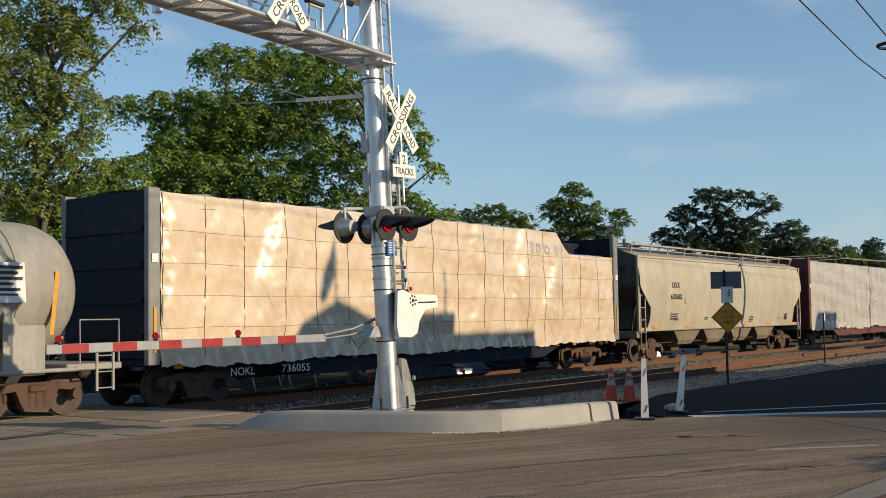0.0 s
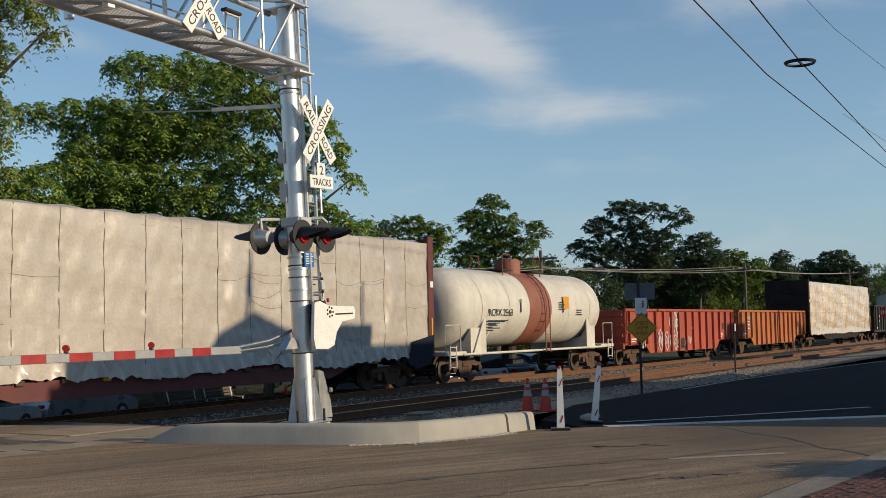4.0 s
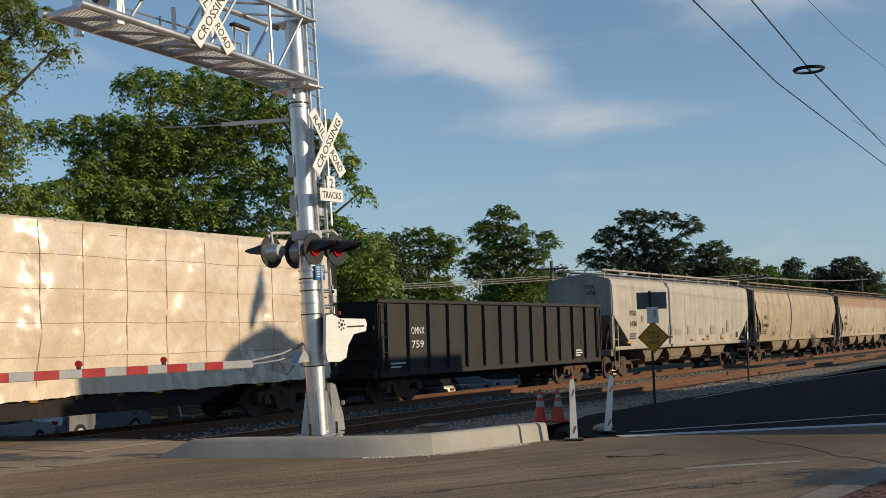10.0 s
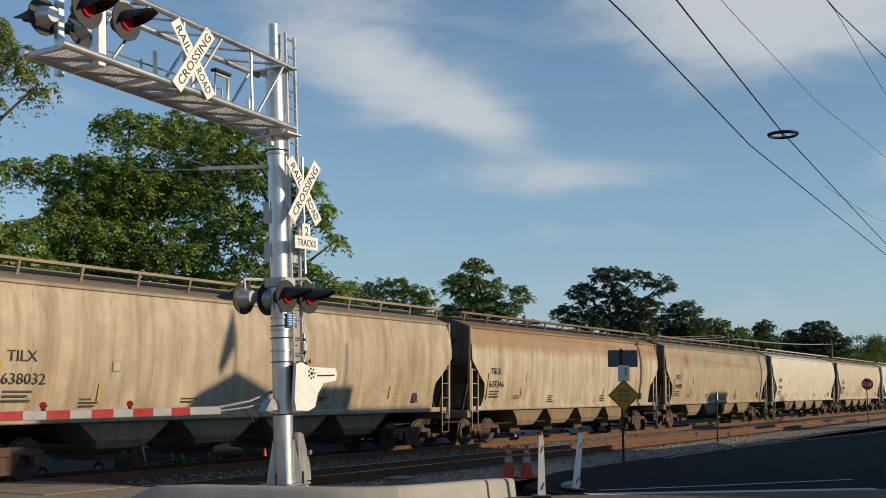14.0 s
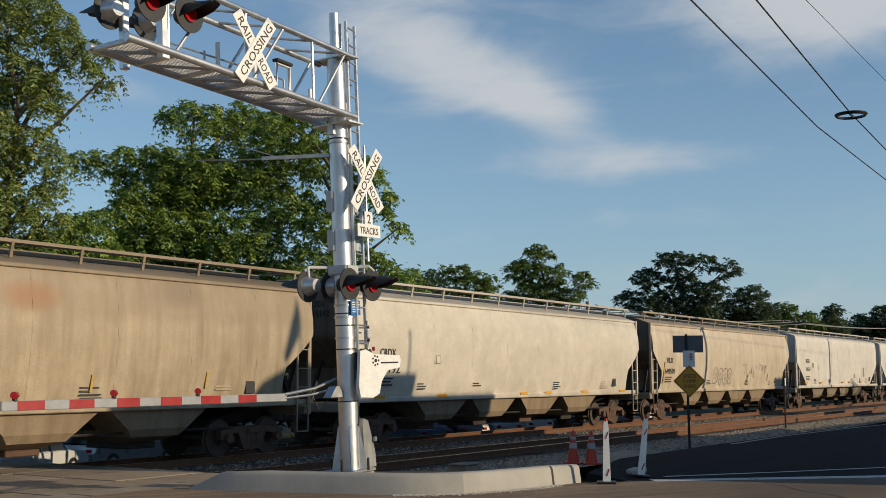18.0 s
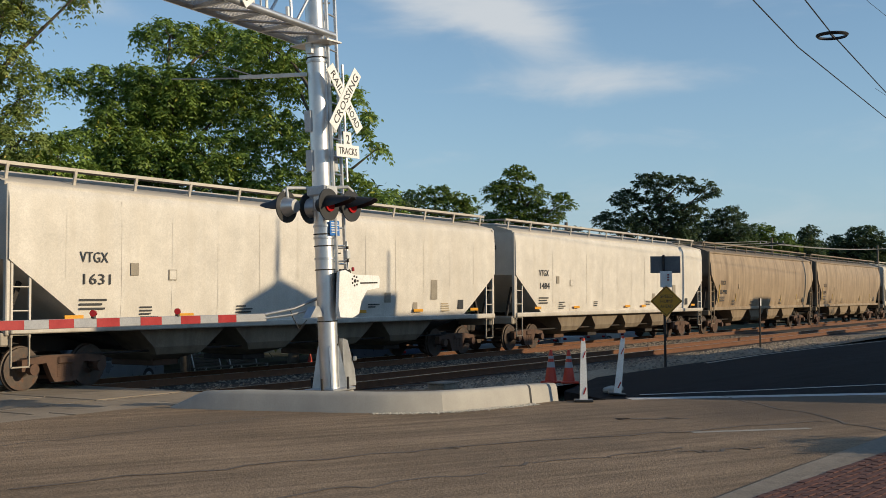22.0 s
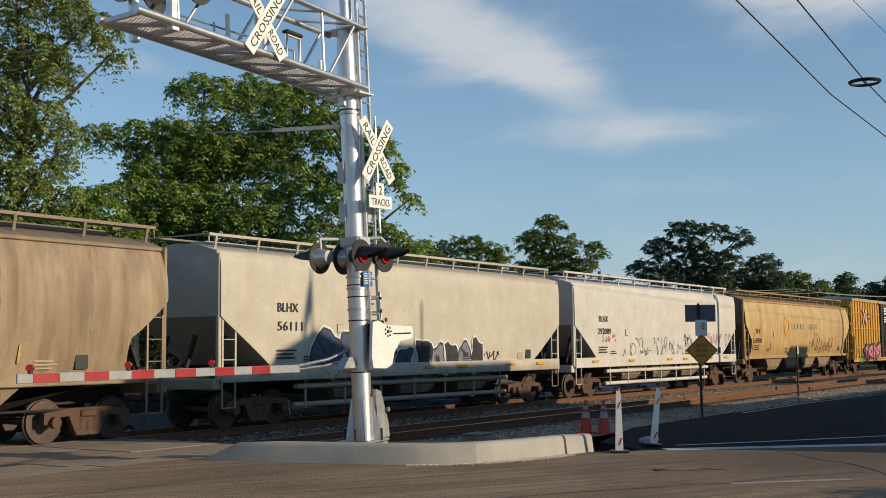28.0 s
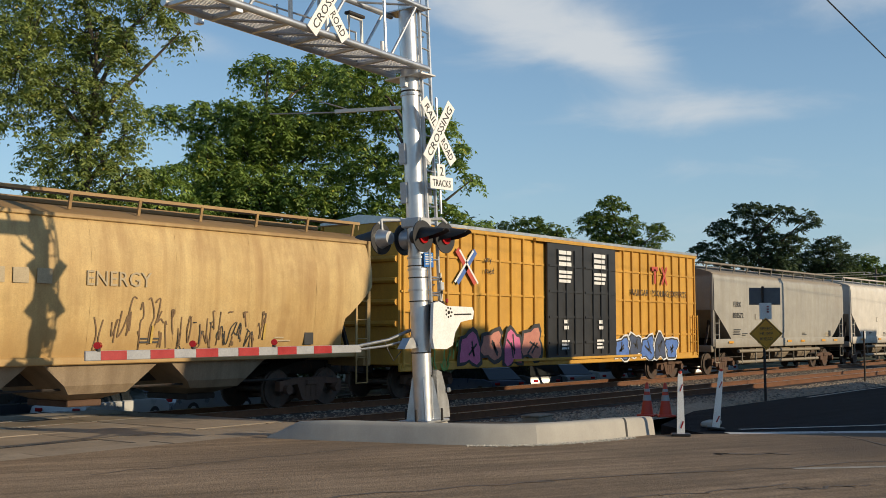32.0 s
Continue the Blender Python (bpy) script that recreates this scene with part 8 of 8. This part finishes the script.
p_bwhite = paint("bright_white_paint", (0.64, 0.605, 0.55), (0.71, 0.675, 0.62), (0.52, 0.455, 0.38), 0.3, rust_amount=0.03)
p_ochre = paint("ochre_stained_paint", (0.56, 0.37, 0.14), (0.66, 0.48, 0.22), (0.28, 0.15, 0.05), 0.7, rust=(0.24, 0.12, 0.04), rust_amount=0.3, bands=((4.22, 0.15, (0.26, 0.15, 0.06), 0.8), (1.9, -0.6, (0.34, 0.20, 0.07), 0.6), (1.25, -0.2, (0.30, 0.17, 0.06), 0.6)))
p_yellow = paint("yellow_boxcar_paint", (0.62, 0.32, 0.035), (0.70, 0.38, 0.055), (0.36, 0.18, 0.04), 0.4, rust_amount=0.1)
p_greyh = paint("grey_hopper_paint", (0.36, 0.34, 0.30), (0.44, 0.42, 0.37), (0.24, 0.21, 0.16), 0.5, bands=((4.22, 0.12, (0.20, 0.155, 0.105), 0.75), (1.30, -0.3, (0.20, 0.16, 0.11), 0.7)))
tag_black = surface("black_spray", (0.02, 0.02, 0.022), (0.04, 0.04, 0.04), 5, 0.6, bump=0.02)
tag_white = surface("white_spray", (0.6, 0.62, 0.64), (0.7, 0.7, 0.7), 5, 0.6, bump=0.02)
tag_blue = surface("blue_spray", (0.05, 0.12, 0.36), (0.10, 0.2, 0.5), 5, 0.6, bump=0.02)
tag_pink = surface("pink_spray", (0.5, 0.10, 0.22), (0.6, 0.16, 0.3), 5, 0.6, bump=0.02)
tag_navy = surface("navy_spray", (0.035, 0.05, 0.10), (0.06, 0.08, 0.14), 5, 0.6, bump=0.02)
tag_steel = surface("grey_spray", (0.14, 0.15, 0.17), (0.22, 0.23, 0.25), 5, 0.6, bump=0.02)
tag_salmon = surface("salmon_spray", (0.42, 0.16, 0.12), (0.52, 0.22, 0.16), 5, 0.6, bump=0.02)
tag_green = surface("green_spray", (0.16, 0.30, 0.06), (0.24, 0.4, 0.1), 5, 0.6, bump=0.02)
tag_pale_red = surface("pale_red_spray", (0.48, 0.22, 0.2), (0.56, 0.3, 0.27), 5, 0.6, bump=0.02)
tag_brown = surface("brown_marker", (0.13, 0.08, 0.04), (0.2, 0.12, 0.06), 5, 0.7, bump=0.02)
tag_chalk = surface("chalk_marker", (0.22, 0.19, 0.15), (0.3, 0.26, 0.2), 5, 0.7, bump=0.02)
tag_red = surface("red_spray", (0.42, 0.10, 0.10), (0.5, 0.14, 0.14), 5, 0.6, bump=0.02)

# grime plus painted shade, as the ends face away from the sun
end_grime_shade = surface("grimy_shaded_end_sheet", (0.150, 0.125, 0.098), (0.215, 0.180, 0.140), 0.7, 0.85, bump=0.1, fine=26, spec=0.2, streak=(0.06, 0.045, 0.032), streak_amount=0.7)
bay_tan = surface("dusty_hopper_bay", (0.19, 0.14, 0.085), (0.28, 0.21, 0.135), 0.9, 0.8, bump=0.15, fine=26, streak=(0.15, 0.10, 0.06), streak_amount=0.7, rust=(0.10, 0.06, 0.035), rust_amount=0.4)
bay_grime = surface("grimy_hopper_bay", (0.15, 0.115, 0.078), (0.25, 0.20, 0.14), 0.9, 0.8, bump=0.15, fine=26, streak=(0.12, 0.085, 0.055), streak_amount=0.7, rust=(0.10, 0.06, 0.035), rust_amount=0.5)
tank_car("grey grimy tank car on rusty trucks", 17.0, -0.8, p_grey, None, None)
c = centerbeam("blue centre-beam flat car loaded with cream-wrapped lumber", 22.95, 16.75, wrap_cream, frame_blue, "stepped", wrap_top)
film_cover(c, 22.95, wrap_cream, 81, z1=4.84, bulges=((-7.3, 0.8, 1.3, 5.2, 0.20), (-10.7, 0.7, 1.2, 5.0, 0.13), (2.0, 0.8, 1.3, 5.0, 0.13), (4.6, 0.8, 1.2, 5.2, 0.20), (6.4, 0.8, 1.2, 4.6, 0.20), (9.6, 0.8, 1.2, 4.0, 0.08)), step=(4.7, 0.9, 0.74), prints=((4.9, 4.25, 0.2), (5.5, 4.22, 0.2), (6.05, 4.2, 0.17), (6.6, 4.15, 0.19)), line_mat=strap_mat, seam_shade_mat=seam_shade_tan)
film_hem(c, 22.95, wrap_cream, 71, 0.6)
letters("NOKL", 0.2, letter_white, c, pose(-8.86, -1.425, 0.62), "reporting_mark", width=0.8)
letters("736055", 0.2, letter_white, c, pose(-7.1, -1.425, 0.62), "reporting_mark", width=1.05)
hopper("grey-green covered hopper car with hopper bays", 20.0, 41.45, p_olive, "curved", ("CEFX", "635682", -6.9, 3.02), bays=4)
c = centerbeam("maroon centre-beam flat car under a grey tarpaulin", 22.1, 62.79, wrap_grey, frame_maroon, "tarp", wrap_grey)
film_cover(c, 22.1, wrap_grey, 83, ((-9.5, 0.5, 1.2, 4.6, 0.06), (-6.1, 0.5, 1.1, 4.5, 0.05), (1.1, 0.45, 2.0, 4.7, 0.07), (3.6, 0.4, 1.5, 4.6, 0.05), (8.4, 0.35, 1.4, 4.2, 0.08)), line_mat=strap_shade_grey, folds=0.011, crease=20)
film_hem(c, 22.1, wrap_grey, 73)
part("torn_sheet", Geo().prism([(9.6, 1.5), (10.9, 1.7), (10.7, 0.75), (9.8, 0.62), (9.3, 0.8)], "y", -1.62, -1.60), frame_blue, c, "loose dark blue sheet at the corner")
tank_car("white tank car with a red-brown middle band", 14.6, 85.7, p_white, p_band, "RCRX 2563")
gd = gondola("faded red ribbed gondola car with graffiti", 16.6, 101.43, p_red, 2.58, ("RMGX", "9312", 0, 0.06), p_red)
part("dark_patch", Geo().box((-6.09, -1.470, 2.02), (0.95, 0.008, 0.92)), p_black, gd, "dark repainted patch behind the mark")
side = lambda z: -1.47
bubbles(gd, -2.35, -1.95, 1.6, 2.4, side, tag_white, 61, 1, 0.06)
bubbles(gd, -1.75, -1.0, 1.35, 2.5, side, tag_white, 66, 2, 0.06)
bubbles(gd, -2.35, -1.9, 0.65, 1.5, side, tag_white, 62, 1, 0.06)
bubbles(gd, -1.75, -0.95, 0.62, 1.45, side, tag_white, 63, 2, 0.05)
blob_letters(gd, -0.7, -0.05, 0.70, 1.1, side, [tag_black, tag_salmon], tag_black, 67, 2)
bubbles(gd, -4.3, -2.6, 0.65, 1.6, side, tag_white, 68, 4, 0.05)
scrawl(gd, -6.5, -5.7, 0.8, 1.5, side, tag_white, 64, 5, 0.035)
scrawl(gd, 0.4, 1.4, 0.9, 1.7, side, tag_white, 65, 4, 0.035)
gondola("rusty orange ribbed gondola car", 16.0, 118.9, p_orange, 2.58, ("ANGX", "4140", 1), p_band)
c = centerbeam("black centre-beam flat car with pale wrapped lumber", 22.2, 135.87, wrap_pink, frame_black, "plain", wrap_top)
film_cover(c, 22.2, wrap_pink, 82, ((-9.4, 0.7, 1.5, 4.8, 0.13), (-6.5, 0.8, 1.6, 5.2, 0.21), (-3.4, 0.8, 1.3, 5.0, 0.20), (0.8, 0.8, 1.4, 5.0, 0.20), (5.4, 1.0, 1.3, 4.7, 0.11), (8.3, 0.8, 1.2, 4.6, 0.10), (9.9, 0.8, 1.3, 4.7, 0.12)), line_mat=seam_shade_tan, seam_shade_mat=seam_shade_tan)
film_hem(c, 22.2, wrap_pink, 72, 0.3)
gondola("black high-sided gondola car", 16.7, 159.98, p_black, 3.15, ("OMNX", "759", 0, -0.42), p_black, ribs=13, drop=False)
HOPPERS = [
    ("pale grey covered hopper car with thin side seams", 19.8, 177.73, p_pale, "ribbed", ("VTGX", "1430"), 4),
    ("dusty tan covered hopper car", 20.2, 198.93, p_tan, "curved", ("TILX", "638032"), 4),
    ("tan covered hopper car with a rust-stained top band", 19.6, 220.41, p_tan_rust, "curved", ("TILX", "637346"), 4),
    ("brown dusty covered hopper car with rust spots", 20.1, 241.11, p_tan_spot, "curved", ("TILX", "640383"), 4),
    ("clean cream covered hopper car", 20.0, 262.56, p_cream, "curved", ("CRDX", "15192"), 4),
    ("dusty pale tan covered hopper car with chalked graffiti", 19.9, 283.88, p_tan_pale, "curved", ("TILX", "640500"), 4),
    ("off-white covered hopper car with thin side seams", 20.0, 305.22, p_offwhite, "ribbed", ("VTGX", "1631"), 4),
    ("off-white covered hopper car with dusty lower side", 19.7, 326.55, p_offwhite, "ribbed", ("VTGX", "1484"), 4),
    ("brown dusty covered hopper car", 20.1, 347.41, p_brown, "curved", ("TILX", "637996"), 4),
    ("brown covered hopper car with dust-streaked side", 19.9, 368.65, p_brown, "curved", ("TILX", "6715"), 4),
    ("beige covered hopper car with blue-black graffiti", 17.3, 390.05, p_beige, "sill", ("BLHX", "56111"), 3),
    ("bright white covered hopper car with red tags", 17.4, 408.38, p_bwhite, "sill", ("BLHX", "292089"), 3),
    ("ochre-stained covered hopper car with faded lettering", 19.95, 427.02, p_ochre, "curved", ("TILX", "635838"), 4),
]
built = []
for lab, L, st, body, sty, marks, bays in HOPPERS:
    built.append((*hopper(lab, L, st, body, sty, marks, bays=bays, bay_paint=bay_tan if sty == "curved" else None), L))
bx = boxcar("yellow ribbed boxcar with black plug doors and graffiti", 19.4, 448.03, p_yellow, black_paint)
flat = lambda z: -1.515
blob_letters(bx, -6.9, -2.4, 0.85, 1.95, flat, [tag_pink, tag_salmon], tag_black, 3, 4)
scrawl(bx, -8.4, -6.8, 0.8, 1.6, flat, tag_green, 5, 8, 0.06)
blob_letters(bx, 2.6, 7.6, 0.8, 1.75, flat, [tag_blue, tag_navy], tag_white, 8, 5)
body_of = {k: (ob, on) for k, (ob, on, L) in enumerate(built)}
ob, on = body_of[10]
blob_letters(ob, -5.3, -2.5, 1.2, 2.5, on, [tag_navy], tag_white, 21, 2)
blob_letters(ob, -2.3, -0.6, 1.2, 2.0, on, [tag_navy], tag_white, 22, 2)
blob_letters(ob, -0.4, 3.3, 1.15, 2.15, on, [tag_black, tag_steel], tag_white, 23, 5)
scrawl(ob, 3.3, 4.4, 1.3, 1.8, on, tag_black, 24, 5, 0.04)
ob, on = body_of[11]
scrawl(ob, -6.3, -5.0, 2.15, 2.5, on, tag_red, 31, 6, 0.035)
scrawl(ob, -4.2, 3.0, 1.6, 2.3, on, tag_steel, 32, 16, 0.03)
scrawl(ob, 1.9, 2.9, 1.85, 2.45, on, tag_navy, 34, 5, 0.045)
scrawl(ob, 3.6, 4.6, 2.05, 2.45, on, tag_red, 33, 7, 0.035)
scrawl(ob, 4.9, 6.7, 2.0, 2.5, on, tag_red, 35, 8, 0.04)
scrawl(ob, 7.0, 7.9, 1.95, 2.5, on, tag_navy, 36, 5, 0.03)
ob, on = body_of[12]
letters("ENERGY", 0.32, letter_faded, ob, pose(0.93, on(3.0) - 0.03, 2.85), "lettering", width=1.62)
for k in range(5):
    part("wordmark_block", Geo().box((-2.1 + 0.52 * k, on(3.0) - 0.03, 3.0), (0.34, 0.006, 0.30)), letter_faded, ob)
g = Geo()
n = 24
for k in range(n):
    a0, a1 = 2 * math.pi * k / n, 2 * math.pi * (k + 1) / n
    g.add([(-3.2 + r_ * math.cos(a_), on(3.0 + r_ * math.sin(a_)) - 0.03, 3.0 + r_ * math.sin(a_)) for r_, a_ in ((0.34, a0), (0.52, a0), (0.52, a1), (0.34, a1))], [(0, 1, 2, 3)])
part("ring_emblem", g, yellow_sign, ob)
scrawl(ob, 2.7, 6.2, 1.55, 2.35, on, tag_brown, 41, 18, 0.028)
scrawl(ob, 3.2, 5.9, 1.5, 2.1, on, tag_black, 43, 12, 0.022)
scrawl(ob, 1.2, 3.0, 1.5, 2.6, on, tag_brown, 42, 8, 0.03)
ob, on = body_of[5]
bubbles(ob, -2.4, 0.3, 1.55, 2.35, on, tag_black, 51, 4, 0.022)
scrawl(ob, 1.8, 5.9, 1.6, 2.55, on, tag_chalk, 52, 9, 0.03)
ob, on = body_of[0]
for k, fx in enumerate((-4.4, -2.9, -1.9, -0.4, 1.5, 3.4, 5.2)):
    part("grime_patch", Geo().box((fx, -1.565, 1.95 + 0.1 * (k % 2)), (0.35 + 0.25 * (k % 3), 0.004, 0.3 + 0.15 * (k % 2))), p_greyh, ob)

hopper("grey covered hopper car with grimy side", 16.9, 468.8, p_greyh, "sill", ("FURX", "850572"), bays=3)
hopper("white covered hopper car", 17.2, 486.9, p_offwhite, "sill", None, bays=3)
hopper("dusty tan covered hopper car at the rear", 20.0, 505.4, p_tan, "curved", None, bays=4)
hopper("pale grey covered hopper car at the rear", 20.0, 526.8, p_pale, "curved", None, bays=4)


# ---------------------------------------------------------------- brick pavers
near, rest = 0, Geo()
for iy in range(0, 30):
    for ix in range(0, 60):
        u, v = 0.200 * ix + (0.1 if iy % 2 else 0), 0.100 * iy
        x, y = 9.85 + 0.995 * u - 0.102 * v, 3.22 - 0.102 * u - 0.995 * v
        if not (in_pavement(x - 0.1, y + 0.05) and in_pavement(x + 0.1, y + 0.05)):
            continue
        z = 0.018 + rng.uniform(-0.004, 0.004)
        if near < 300 and x < 15.2:
            part("brick", paver, brick_mat, pavement, at=pose(x, y, z, rng.uniform(-1, 1), rng.uniform(-1, 1), -5.85 + rng.uniform(-1, 1)))
            near += 1
        else:
            rest.box((x, y, z), (0.188, 0.088, 0.05), bev=0.006, turn=pose(0, 0, 0, 0, 0, -5.85))
tagged(part("further_bricks", rest, brick_mat, pavement), kind="stuff")


def motions():
    # the flag swings about its pole in the breeze
    walk(flag, [(t, pose(29.52, -4.2, 0, 0, 0, a)) for t, a in ((0, 20), (1.5, 60), (3, 75), (4.5, 85), (7, 95), (9, 60), (11, 20), (13, 5), (15, 15), (17, 10), (18.5, 45), (20, 85), (22, 92), (24, 80), (26, 85), (28, 70), (30, 80), (32, 60))])
    seconds = [0.5 * i for i in range(65)]
    for car, x0 in CARS:
        walk(car, [(t, pose(x0 - s_of(t), TRACK, RAIL)) for t in seconds])
    # wheels roll while they pass before the crossing
    for ws, e, car in WHEELSETS:
        x0 = next(x for c, x in CARS if c == car) + ws.parent.location.x + e
        turning = [k for k in range(961) if 12.5 < x0 - s_of(k / 30) < 50]
        if len(turning) < 3:
            turning = [0, 1]
        keyed = sorted({0, 960, *turning})
        rows = []
        for k in keyed:
            t = min(max(k, turning[0]), turning[-1]) / 30
            rows.append((k / 30, pose(e, 0, 0.46, 0, -math.degrees(s_of(t) / 0.46) % 360, 0)))
        walk(ws, rows)


motions()
